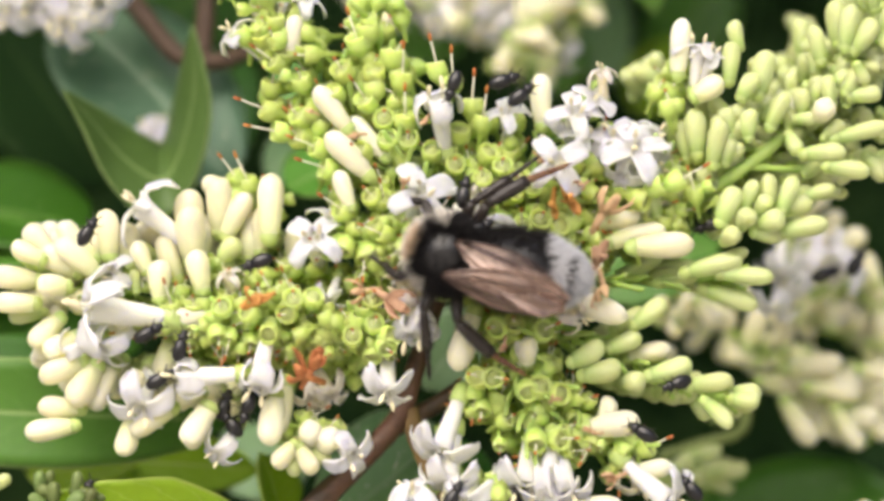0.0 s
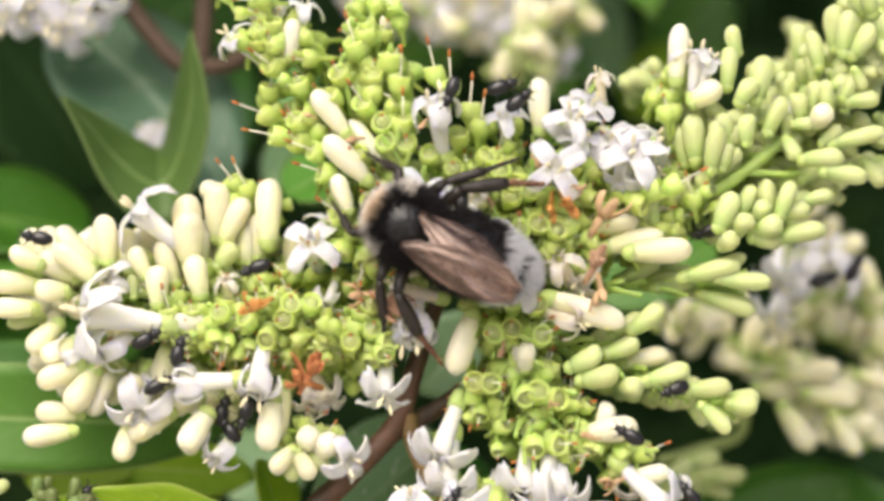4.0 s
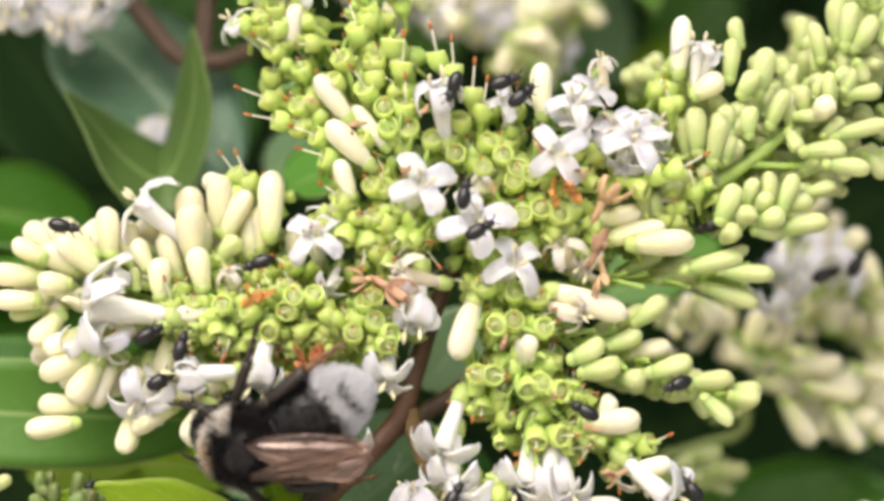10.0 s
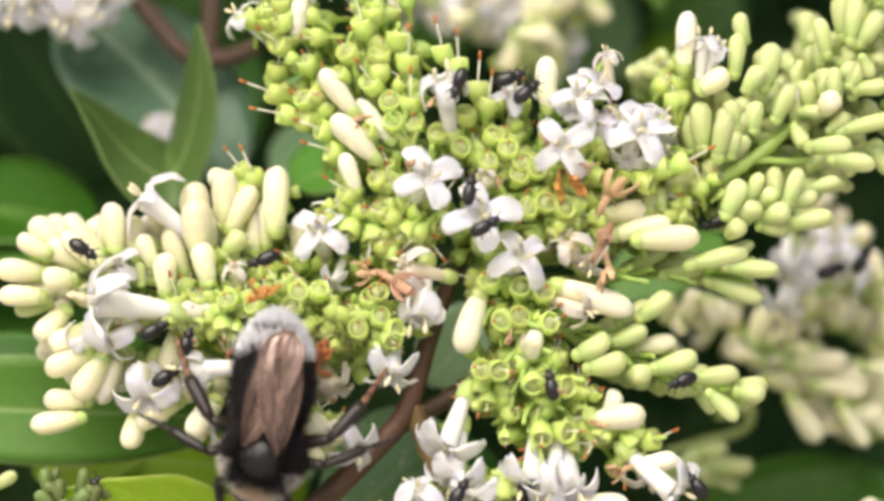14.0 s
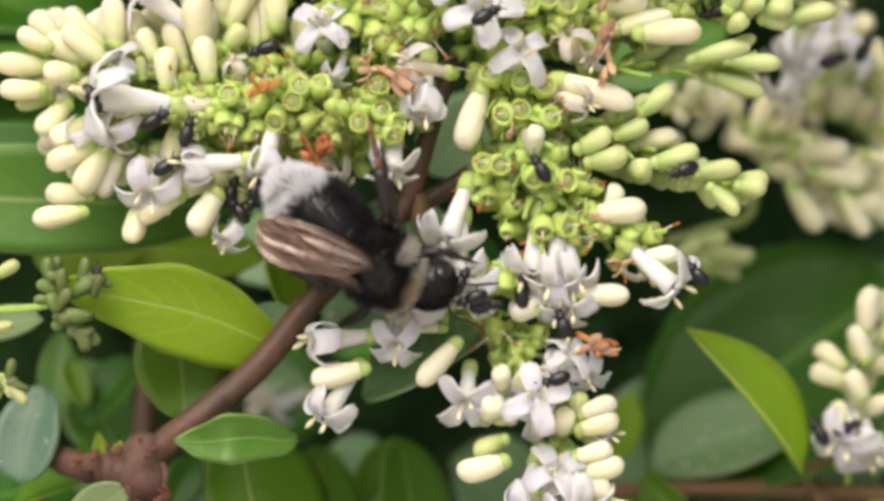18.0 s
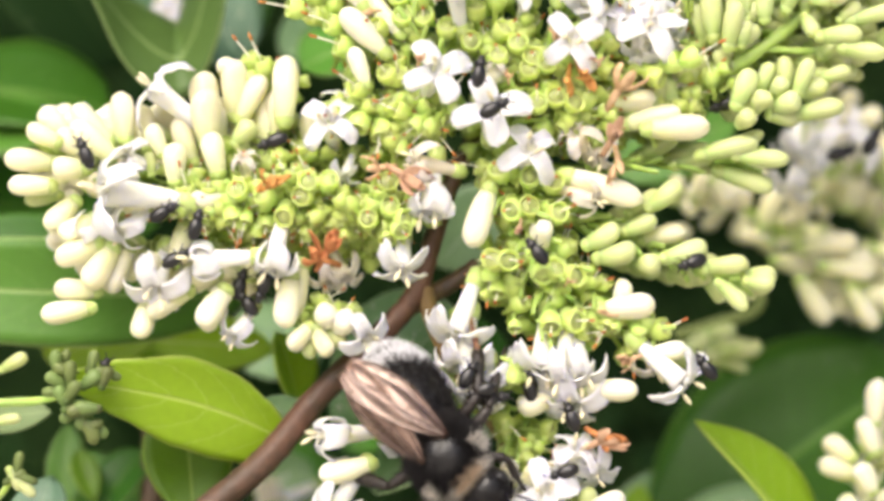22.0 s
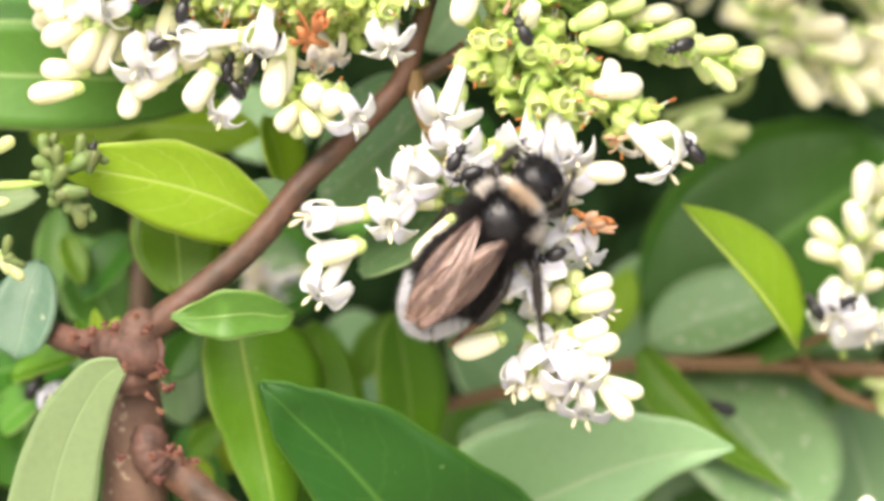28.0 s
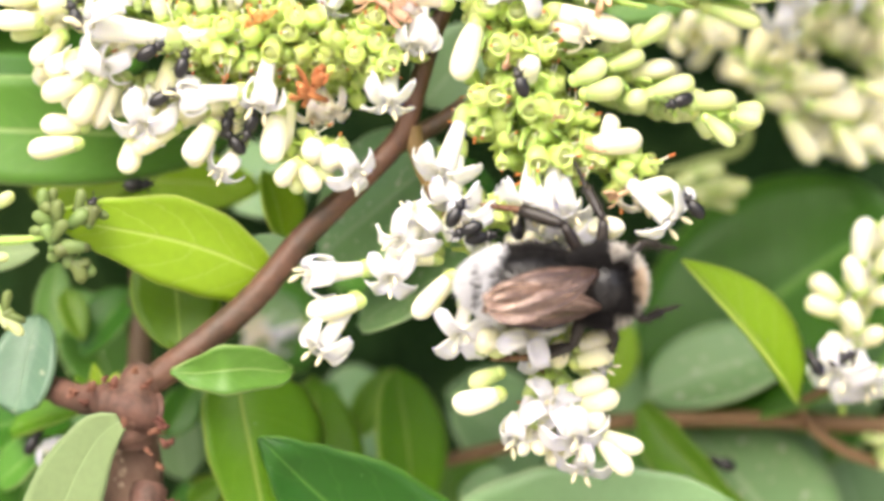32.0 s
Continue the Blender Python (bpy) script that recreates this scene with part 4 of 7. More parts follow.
def hedge():
    """The shrub's closed body behind and below, an added rough leafy wall with shade in its colour."""
    grid = []
    for i in range(30):
        row = []
        for j in range(40):
            x, z = -1.6 + 3.2 * j / 39, 0.0 + 2.3 * i / 29
            y = 0.62 + 0.10 * noise.noise(Vector((x * 5, z * 5, 0))) + 0.03 * noise.noise(Vector((x * 19, z * 19, 2)))
            row.append(Vector((x, y, z)))
        grid.append(row)
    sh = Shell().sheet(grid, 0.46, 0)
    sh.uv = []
    # closes off the sky behind; its near-black colour stands for shade
    tagged(put("backdrop", sh.mesh("backdrop", [LEAF_PAINTED_SHADE])), "hedge wall added behind the flowers, shade painted into its colour", "hedge", kind="structure")
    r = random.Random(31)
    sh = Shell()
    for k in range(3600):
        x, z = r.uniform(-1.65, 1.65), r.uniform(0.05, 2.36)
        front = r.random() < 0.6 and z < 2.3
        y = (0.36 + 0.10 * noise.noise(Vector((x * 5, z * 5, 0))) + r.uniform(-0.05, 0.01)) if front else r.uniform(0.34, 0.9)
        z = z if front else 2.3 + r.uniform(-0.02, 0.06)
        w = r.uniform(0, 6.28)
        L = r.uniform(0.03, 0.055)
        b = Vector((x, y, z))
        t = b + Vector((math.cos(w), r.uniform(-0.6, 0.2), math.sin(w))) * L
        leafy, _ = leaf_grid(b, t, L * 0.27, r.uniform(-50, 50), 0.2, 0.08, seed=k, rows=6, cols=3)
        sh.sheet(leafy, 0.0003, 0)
    tagged(put("hedge_foliage", sh.mesh("hedge_foliage", [LEAF_PAINTED_SHADE])), "leaves covering the hedge, shade painted into their colour", "foliage", kind="stuff")


hedge()

# ---- flower sprays ----
# left spray, cream buds and white trumpets
s = spray("cream buds, white trumpets and green calyces reaching sideways", 770, 560, 4, 1)
plan_at(7, -6)
stalk(s, [(790, 520, 6), (640, 560, 4), (480, 560, 4), (320, 540, 4), (160, 500, 4), (60, 480, 4)], 14, 7)
stalk(s, [(480, 560, 4), (400, 640, 4), (250, 660, 3), (150, 660, 3)], 9, 5)
stalk(s, [(480, 550, 4), (420, 460, 4), (380, 420, 4)], 9, 5)
stalk(s, [(320, 540, 4), (270, 490, 4), (200, 450, 4)], 8, 5)
stalk(s, [(560, 570, 4), (520, 690, 4), (500, 780, 4)], 8, 5)
for q in ((22, 432, 160, 66, 44, "c", -1), (-15, 482, 175, 95, 46, "c", 0), (-10, 528, 178, 85, 46, "c", -1), (20, 557, 190, 72, 36, "g", 1), (70, 500, 180, 60, 44, "c", -2)):
    bud(s, *q)
for q in ((103, 392, 138, 100, 48, "c", 1), (75, 436, 150, 85, 46, "c", 0), (190, 362, 96, 92, 52, "c", 0), (224, 386, 100, 85, 44, "c", 1), (104, 418, 140, 100, 48, "c", -1), (172, 392, 105, 85, 42, "c", 2)):
    bud(s, *q)
for q in ((238, 424, 120, 62, 42, "c", -1), (284, 410, 115, 90, 42, "c", 0), (323, 330, 105, 115, 56, "c", 1), (330, 360, 100, 105, 56, "c", -1), (386, 306, 95, 108, 50, "c", 1), (442, 332, 65, 95, 46, "c", 0)):
    bud(s, *q)
for q in ((482, 297, 90, 125, 54, "c", -1), (458, 360, 95, 85, 42, "c", 1), (427, 416, 50, 60, 42, "g", -1), (345, 436, 105, 80, 46, "c", -2), (282, 453, 95, 75, 46, "c", -2), (240, 470, 100, 45, 30, "g", -1), (362, 312, 150, 70, 40, "c", 2)):
    bud(s, *q)
for q in ((60, 608, 225, 80, 46, "c", 0), (88, 628, 215, 75, 46, "c", -1), (73, 662, 200, 90, 50, "c", -2), (132, 712, 238, 92, 50, "c", -2), (190, 640, 60, 60, 36, "c", 2), (268, 635, 120, 50, 30, "g", 0), (430, 640, 80, 60, 40, "c", 0)):
    bud(s, *q)
for q in ((300, 560, 185, 80, 40, "w", -2), (235, 415, 80, 60, 40, "c", 3), (520, 395, 100, 80, 44, "c", 2), (395, 440, 120, 60, 40, "g", 2), (250, 500, 200, 60, 34, "c", 1)):
    bud(s, *q)
plan_at(-1, 364)
for q in ((80, 342, 176, 84, 42, "c", -1), (58, 392, 190, 95, 42, "c", -2), (172, 348, 242, 95, 50, "w", -1), (242, 388, 208, 95, 44, "c", -2), (238, 432, 262, 75, 42, "c", -1), (256, 276, 80, 60, 38, "c", -2), (345, 412, 240, 85, 58, "w", -3)):
    bud(s, *q)
for q in ((355, 420, 265, 65, 40, "c", 0), (185, 300, 220, 70, 40, "c", 1), (300, 300, 260, 80, 42, "c", 0), (322, 335, 200, 60, 42, "c", -1), (500, 395, 258, 105, 46, "c", -1), (470, 250, 60, 60, 36, "c", 1)):
    bud(s, *q)
bloom(s, 175, 168, 172, 14, 160, "bell", -4, 20)
bloom(s, 200, 240, 215, 30, 90, "bell", -3)
bloom(s, 130, 250, 210, 20, 80, "bell", -2)
bloom(s, 262, 345, 262, 45, 120, "bell", -3, 10)
bloom(s, 335, 292, 184, 5, 118, "curl", -4)
bloom(s, 468, 305, 258, 15, 115, "curl", -4)
bloom(s, 400, 425, 235, 35, 80, "bell", -2)
bloom(s, 565, 330, 280, 40, 80, "old", 0, None, False)
plan_at(7, -6)
bloom(s, 252, 358, 142, 5, 125, "bell", -1, 0)
bloom(s, 560, 415, 100, 62, 115, "star", -3)
bloom(s, 590, 380, 60, 30, 80, "bell", -1)
bloom(s, 205, 480, 160, 35, 75, "bell", -2)
bloom(s, 410, 480, 100, 40, 60, "old", -2)
withered(s, 455, 530, 80, 40, 78, "o", -4)
withered(s, 465, 520, 200, 40, 70, "o", -4)
cups_along(s, (280, 555), (470, 570), 62, 40, 38, 1, 4, 0.35)
cups_along(s, (450, 555), (600, 580), 72, 36, 38, 1, 4, 0.35)
cups_along(s, (560, 570), (700, 600), 60, 26, 38, 0, 4, 0.2)
cups_along(s, (420, 330), (510, 350), 40, 9, 38, 3, 2, 0.2)
for q in ((630, 585, 90, 75), (670, 565, 60, 70), (690, 610, 300, 60), (650, 530, 90, 60), (665, 520, 60, 60), (525, 520, 100, 65), (510, 550, 200, 70), (395, 535, 120, 70), (480, 585, 240, 65), (700, 590, 0, 50), (560, 515, 70, 50), (440, 545, 150, 50)):
    cup(s, q[0], q[1], q[2], q[3], 42, -4.2, 1 if q[0] % 20 else 0)
cup(s, 440, 310, 110, 20, 42, 1, 2)
cup(s, 418, 300, 130, 20, 36, 1, 2)
plan_at(-2, 627)
withered(s, 555, 25, 160, 40, 90, "o", -4)
withered(s, 565, 15, 60, 30, 85, "o", -4)
bloom(s, 638, 168, 315, 50, 105, "star", -2)
bloom(s, 600, 60, 300, 40, 90, "old", 0, None, False)
bud(s, 562, 118, 95, 60, 46, "w", -3, 62)
bud(s, 603, 128, 60, 60, 46, "w", -3, 55)
for q in ((498, 186, 225, 60, 40, "c", -2), (532, 204, 262, 64, 38, "g", -1), (572, 200, 300, 60, 38, "c", -2), (590, 185, 300, 50, 36, "g", -1), (490, 150, 262, 100, 48, "w", -2)):
    bud(s, *q)
cups_along(s, (520, 110), (600, 140), 40, 8, 34, 1, 2, 0.1)

plan_at(7, -6)
buds_along(s, (70, 440), (470, 430), 30, 26, 84, 48, "c", 2.5, 1.0, 102, 42)
buds_along(s, (60, 500), (260, 560), 30, 14, 74, 46, "c", 2.0, 1.0, 190, 60)
buds_along(s, (120, 640), (420, 690), 20, 20, 72, 44, "c", 2.5, 1.0, 235, 50)
buds_along(s, (60, 470), (460, 470), 35, 34, 80, 44, "c", 5, 1.5, 100, 80)
buds_along(s, (90, 620), (330, 690), 25, 18, 76, 42, "c", 4, 1.5, 215, 70)
cups_along(s, (300, 500), (640, 520), 70, 40, 36, 4, 2, 0.2)
cups_along(s, (350, 620), (640, 650), 40, 22, 36, 4, 2, 0.2)

# upper left spray: fruiting calyces with a few buds
s = spray("green calyces with brown-tipped styles and a few white buds", 820, 330, 4, 2)
plan_at(7, -6)
stalk(s, [(840, 440, 7), (760, 330, 5), (660, 190, 4), (560, 70, 4), (470, -30, 4), (420, -80, 5)], 13, 6)
stalk(s, [(760, 330, 5), (640, 280, 4), (530, 210, 4), (470, 175, 4)], 8, 4)
stalk(s, [(700, 240, 5), (700, 120, 4), (680, 20, 4), (650, -60, 4)], 8, 4)
stalk(s, [(840, 400, 6), (640, 400, 4), (560, 400, 4)], 9, 5)
for q in ((470, 165, 160, 15, 2), (530, 175, 140, 40, 1), (490, 205, 170, 20, 2), (528, 212, 130, 60, 1), (560, 232, 160, 30, 2), (577, 270, 165, 25, 2), (425, 25, 130, 20, 0), (465, 30, 110, 40, 0), (485, 78, 150, 40, 2), (505, 60, 90, 60, 0), (535, 48, 60, 40, 0)):
    cup(s, q[0], q[1], q[2], q[3], 42, -2, q[4])
for q in ((635, 38, 110, 25, 2), (655, 15, 100, 30, 0), (700, 62, 90, 20, 0), (608, 92, 130, 40, 1), (665, 95, 100, 50, 0), (718, 103, 88, 15, 2), (650, 145, 130, 45, 2), (590, 132, 130, 40, 0), (685, 178, 80, 75, 1), (722, 175, 88, 30, 2), (690, 215, 100, 60, 0), (728, 218, 90, 75, 1)):
    cup(s, q[0], q[1], q[2], q[3], 44, -3, q[4])
for q in ((778, 85, 105, 10, 2), (806, 108, 88, 15, 2), (770, 237, 90, 60, 0), (812, 262, 80, 75, 1), (842, 150, 88, 10, 2), (822, 200, 90, 40, 0), (862, 178, 80, 20, 2), (872, 240, 60, 50, 0), (640, 240, 150, 50, 1), (660, 318, 130, 50, 1), (682, 322, 90, 60, 2), (606, 342, 150, 40, 2)):
    cup(s, q[0], q[1], q[2], q[3], 42, -3, q[4])
cups_along(s, (700, 300), (560, 110), 95, 44, 40, 2, 4, 0.4, 110)
cups_along(s, (700, 180), (670, -30), 52, 26, 40, 1, 4, 0.45, 95)
cups_along(s, (540, 90), (430, -70), 48, 24, 40, 1, 4, 0.3, 130)
cups_along(s, (760, 400), (590, 390), 62, 38, 40, 1, 4, 0.35)
cups_along(s, (750, 380), (660, 470), 50, 16, 38, 2, 4, 0.3)
for q in ((560, 128, 130, 100, 42, "w", -3), (582, 208, 135, 115, 44, "w", -3), (624, 182, 132, 100, 38, "w", -2), (600, 276, 112, 75, 36, "w", -3), (521, -4, 90, 75, 40, "w", -2), (505, -30, 95, 75, 40, "c", 0), (455, -40, 110, 80, 44, "c", 0)):
    bud(s, *q)
bloom(s, 418, 28, 140, 15, 85, "bell", -1)
bloom(s, 545, -25, 80, 15, 80, "bell", -1)
bloom(s, 780, 148, 100, 32, 118, "curl", -5, 30)
bloom(s, 752, 318, 60, 64, 118, "star", -5, 20)
bloom(s, 860, 300, 110, 60, 50, "old", -4, None, False)
bloom(s, 715, 480, 170, 30, 95, "old", -4)
withered(s, 690, 500, 330, 40, 85, "p", -5)
withered(s, 650, 490, 190, 30, 70, "p", -4)
bloom(s, 738, 566, 262, 24, 118, "curl", -4, 45)
bloom(s, 588, 505, 250, 30, 60, "bell", -2, None, False)
bloom(s, 690, 668, 268, 32, 105, "bell", -3, 40)
bud(s, 812, 632, 252, 118, 50, "w", -3)

cups_along(s, (780, 330), (560, 100), 110, 36, 38, 5, 2, 0.3, 110)

# upper middle spray: open white stars
s = spray("open white star flowers among green calyces, one withered orange", 900, 400, 3, 2)
stalk(s, [(850, 480, 7), (900, 360, 4), (960, 240, 3), (1040, 150, 3), (1080, 90, 3)], 11, 5)
stalk(s, [(900, 360, 4), (1000, 330, 3), (1110, 270, 3), (1200, 230, 3)], 9, 5)
stalk(s, [(880, 400, 5), (860, 280, 4), (870, 190, 4)], 8, 5)
bloom(s, 848, 388, 90, 66, 128, "star", -6, 12)
bloom(s, 918, 458, 60, 62, 128, "star", -5, 30)
bloom(s, 993, 264, 90, 84, 112, "star", -6, 38)
bloom(s, 1025, 172, 80, 58, 105, "star", -4, 10)
bloom(s, 1040, 215, 80, 40, 80, "star", -3)
bloom(s, 1132, 238, 70, 60, 125, "star", -4, 15)
bloom(s, 1165, 215, 30, 30, 90, "bell", -2)
bloom(s, 1092, 212, 120, 50, 90, "bell", -3)
bloom(s, 1110, 285, 230, 40, 85, "bell", -3, None, False)
bloom(s, 1170, 262, 330, 40, 80, "bell", -2)
bloom(s, 1060, 150, 60, 40, 80, "star", -3)
bloom(s, 985, 185, 150, 40, 70, "bell", -2, None, False)
bloom(s, 902, 172, 100, 50, 85, "star", -3)
bloom(s, 1072, 100, 100, 20, 62, "old", -3)
bloom(s, 1000, 430, 120, 45, 90, "old", -3, None, False)
bloom(s, 1040, 470, 240, 40, 85, "old", -2)
bud(s, 960, 102, 94, 100, 44, "w", -2)
bud(s, 838, 325, 190, 55, 42, "w", -3, 30)
withered(s, 1010, 320, 290, 40, 75, "o", -5)
withered(s, 985, 330, 260, 30, 60, "o", -4)
withered(s, 1075, 350, 60, 20, 95, "p", -4)
withered(s, 1062, 440, 60, 40, 80, "p", -5)
withered(s, 1075, 480, 280, 30, 70, "p", -4)
cups_along(s, (890, 350), (1100, 270), 85, 46, 38, 1, 4, 0.3)
cups_along(s, (860, 300), (900, 200), 52, 22, 38, 1, 3, 0.45, 90)
cups_along(s, (940, 380), (1050, 400), 62, 30, 38, 0, 3, 0.3)
cups_along(s, (1060, 250), (1190, 280), 45, 18, 36, 2, 3, 0.3, 60)
for q in ((895, 265, 100, 70, 1), (925, 290, 90, 75, 1), (950, 300, 60, 70, 0), (915, 310, 120, 70, 0), (860, 285, 100, 60, 1), (965, 360, 60, 70, 1), (930, 370, 90, 65, 2), (1000, 370, 40, 60, 0), (1180, 300, 20, 20, 1), (1150, 330, 340, 30, 0), (1215, 290, 25, 10, 2)):
    cup(s, q[0], q[1], q[2], q[3], 42, -4, q[4])

cups_along(s, (860, 420), (1090, 380), 95, 44, 38, 5, 2, 0.2)
buds_along(s, (1060, 330), (1180, 330), 30, 10, 80, 40, "g", 3, 2, 20, 50)

# right-hand spray: pale green buds
s = spray("crowded pale green closed buds on a green stalk", 1040, 440, 6, 1)
stalk(s, [(940, 470, 8), (1080, 430, 5), (1230, 350, 3), (1310, 302, 1), (1372, 250, 0.5), (1436, 204, 2), (1530, 110, 4), (1600, 20, 5)], 11, 8)
stalk(s, [(1360, 265, 5), (1350, 190, 4), (1330, 120, 4)], 7, 4)
stalk(s, [(1300, 300, 6), (1270, 200, 4), (1240, 130, 4)], 7, 4)
stalk(s, [(1380, 262, 5), (1440, 270, 4), (1500, 275, 4)], 7, 4)
stalk(s, [(1230, 350, 6), (1340, 350, 3), (1420, 360, 3)], 7, 4)
for q in ((1216, 20, 86, 110, 44, "w", -2), (1302, 26, 108, 60, 42, "g", -1), (1312, 62, 80, 85, 46, "g", -2), (1292, 134, 28, 66, 44, "c", -3), (1372, 78, 75, 95, 50, "g", -2), (1346, 118, 62, 60, 44, "g", -3), (1402, 153, 65, 80, 44, "g", -2)):
    bud(s, *q)
for q in ((1330, 183, 95, 60, 38, "g", -3), (1284, 203, 80, 92, 46, "g", -3), (1236, 183, 95, 95, 48, "g", -2), (1212, 200, 100, 85, 42, "g", 0), (1340, 92, 110, 70, 44, "g", 0), (1250, 150, 100, 75, 42, "g", 1), (1290, 180, 100, 85, 40, "g", 1)):
    bud(s, *q)
for q in ((1470, 122, 100, 66, 40, "g", -2), (1537, 106, 60, 66, 42, "g", -2), (1572, 152, 10, 66, 42, "g", -2), (1505, 128, 95, 55, 36, "g", -1), (1570, 28, 48, 80, 44, "g", -2), (1482, -12, 100, 90, 46, "g", -1), (1515, -5, 85, 90, 44, "g", -2), (1452, 32, 100, 78, 42, "g", -1)):
    bud(s, *q)
for q in ((1582, 212, 15, 110, 42, "g", -2), (1508, 255, 8, 86, 46, "g", -3), (1550, 294, -6, 88, 44, "g", -3), (1505, 205, 40, 55, 32, "g", -2), (1488, 320, 20, 66, 34, "g", -2), (1414, 302, 72, 76, 42, "g", -3), (1374, 298, 88, 76, 36, "g", -2), (1345, 310, 70, 66, 40, "g", -1)):
    bud(s, *q)
for q in ((1314, 322, 65, 82, 50, "g", -3), (1448, 350, 12, 66, 40, "g", -2), (1474, 382, 15, 98, 46, "g", -2), (1400, 408, -5, 66, 46, "g", -2), (1462, 60, 80, 70, 38, "g", 2), (1430, 20, 90, 80, 42, "g", 6), (1500, 330, 5, 60, 38, "g", 3)):
    bud(s, *q)
bud(s, 1478, 172, 60, 56, 40, "c", -4, 55)
bud(s, 1338, 362, 60, 56, 46, "g", -4, 45)
bud(s, 1395, 376, 20, 56, 44, "g", -4, 40)
bud(s, 1312, 402, 40, 50, 40, "g", -4, 55)
bud(s, 1370, 340, 60, 50, 36, "g", -3, 40)
buds_along(s, (1230, 270), (1560, 90), 30, 26, 66, 40, "g", 4, 2.5, None, 95)
buds_along(s, (1250, 380), (1440, 330), 24, 12, 60, 38, "g", 2, 2, None, 70)
buds_along(s, (1200, 270), (1260, 130), 25, 10, 66, 40, "g", 3, 2, 95, 50)
buds_along(s, (1420, 180), (1570, 20), 55, 30, 62, 38, "g", 2, 2.5, None, 95)
buds_along(s, (1300, 250), (1480, 230), 40, 18, 60, 38, "g", 3, 2, 60, 80)
bloom(s, 1245, 75, 85, 10, 85, "bell", -2, 0)
bloom(s, 1270, 90, 70, 15, 75, "bell", -2, 45)
bloom(s, 1400, 190, 230, 10, 70, "bell", 1, 0, False)
buds_along(s, (1190, 300), (1420, 190), 45, 30, 64, 40, "g", 4, 1.5, 70, 60)
buds_along(s, (1340, 290), (1560, 130), 40, 34, 60, 38, "g", 5, 1.5, None, 100)
buds_along(s, (1280, 360), (1480, 300), 34, 22, 56, 36, "g", 4, 1.5, 20, 80)
buds_along(s, (1440, 170), (1580, -20), 60, 24, 60, 38, "g", 4, 1.5, 60, 90)
stalk(s, [(1150, 400, 3), (1240, 345, 0), (1330, 285, -1), (1410, 220, 0), (1500, 130, 1), (1590, 30, 2)], 15, 8)
stalk(s, [(1300, 305, 0), (1300, 240, 0), (1320, 190, 1)], 8, 5)
stalk(s, [(1330, 285, -1), (1420, 290, 0), (1500, 270, 1)], 8, 5)
buds_along(s, (1140, 390), (1300, 300), 34, 18, 58, 40, "g", 0, 1.5, 60, 75)
buds_along(s, (1290, 290), (1300, 190), 30, 12, 62, 42, "g", -1, 1.5, 80, 75)
buds_along(s, (1390, 230), (1580, 40), 34, 26, 50, 38, "g", -1, 1.5, 30, 100)
buds_along(s, (1400, 310), (1590, 260), 30, 16, 62, 40, "g", 1, 1.5, -5, 60)
buds_along(s, (1480, 240), (1600, 180), 30, 12, 62, 40, "g", 2, 1.5, 0, 60)
cups_along(s, (1130, 400), (1270, 330), 34, 12, 36, 0, 2, 0.2, 60)
cups_along(s, (1230, 330), (1420, 250), 40, 16, 34, 5, 2, 0.0, 50)
cups_along(s, (1170, 170), (1230, 110), 30, 8, 40, 1, 2, 0.25, 110)
cups_along(s, (1190, 310), (1260, 260), 38, 12, 38, 2, 2, 0.3, 60)

# spray to the lower right: green buds in a row
s = spray("long row of pale green buds ending in open cream ones", 1010, 560, 5, 1)
stalk(s, [(930, 500, 8), (1060, 500, 6), (1180, 480, 5), (1320, 480, 5)], 11, 6)
stalk(s, [(960, 560, 6), (1060, 640, 4), (1180, 670, 3), (1310, 700, 3)], 10, 5)
stalk(s, [(960, 560, 6), (1080, 590, 5), (1160, 560, 5)], 8, 5)
for q in ((1238, 426, 2, 118, 52, "c", -3), (1334, 438, 20, 95, 32, "g", -1), (1322, 448, 15, 118, 46, "g", -2), (1378, 486, -5, 108, 40, "g", -2), (1350, 532, -16, 115, 46, "g", 0), (1188, 528, 35, 82, 44, "g", -2), (1152, 544, 30, 78, 42, "g", -1)):
    bud(s, *q)
for q in ((1144, 590, 20, 72, 42, "g", -2), (1080, 612, 20, 76, 46, "g", -3), (1108, 652, 5, 82, 48, "g", -3), (1234, 645, 10, 92, 46, "g", -3), (1304, 666, 8, 88, 46, "g", -3), (1356, 690, 0, 66, 40, "g", -2), (1352, 708, -10, 60, 42, "g", -3), (1304, 748, -42, 78, 38, "g", -3)):
    bud(s, *q)
for q in ((1195, 608, 12, 88, 42, "c", 0), (1118, 556, -18, 150, 54, "w", -3), (1140, 742, 5, 100, 48, "w", -3), (1096, 700, 60, 50, 44, "w", -2), (1250, 480, 10, 90, 40, "g", 1), (1180, 440, 30, 90, 40, "g", 2), (1160, 370, 10, 120, 46, "c", -1), (1185, 395, 15, 110, 44, "c", -2)):
    bud(s, *q)
bud(s, 1142, 668, 0, 56, 42, "g", -4, 60)
buds_along(s, (1060, 660), (1300, 720), 20, 12, 66, 40, "g", 3, 2, -10, 40)
buds_along(s, (1040, 600), (1290, 700), 34, 16, 60, 38, "g", 4, 1.5, 0, 45)
buds_along(s, (1090, 430), (1290, 500), 34, 16, 76, 40, "g", 4, 1.5, 10, 35)
buds_along(s, (1100, 470), (1300, 500), 20, 9, 80, 40, "g", 4, 2, 0, 30)
bloom(s, 1030, 555, 340, 20, 80, "old", -4)
bloom(s, 1195, 350, 60, 10, 80, "old", 0, None, False)

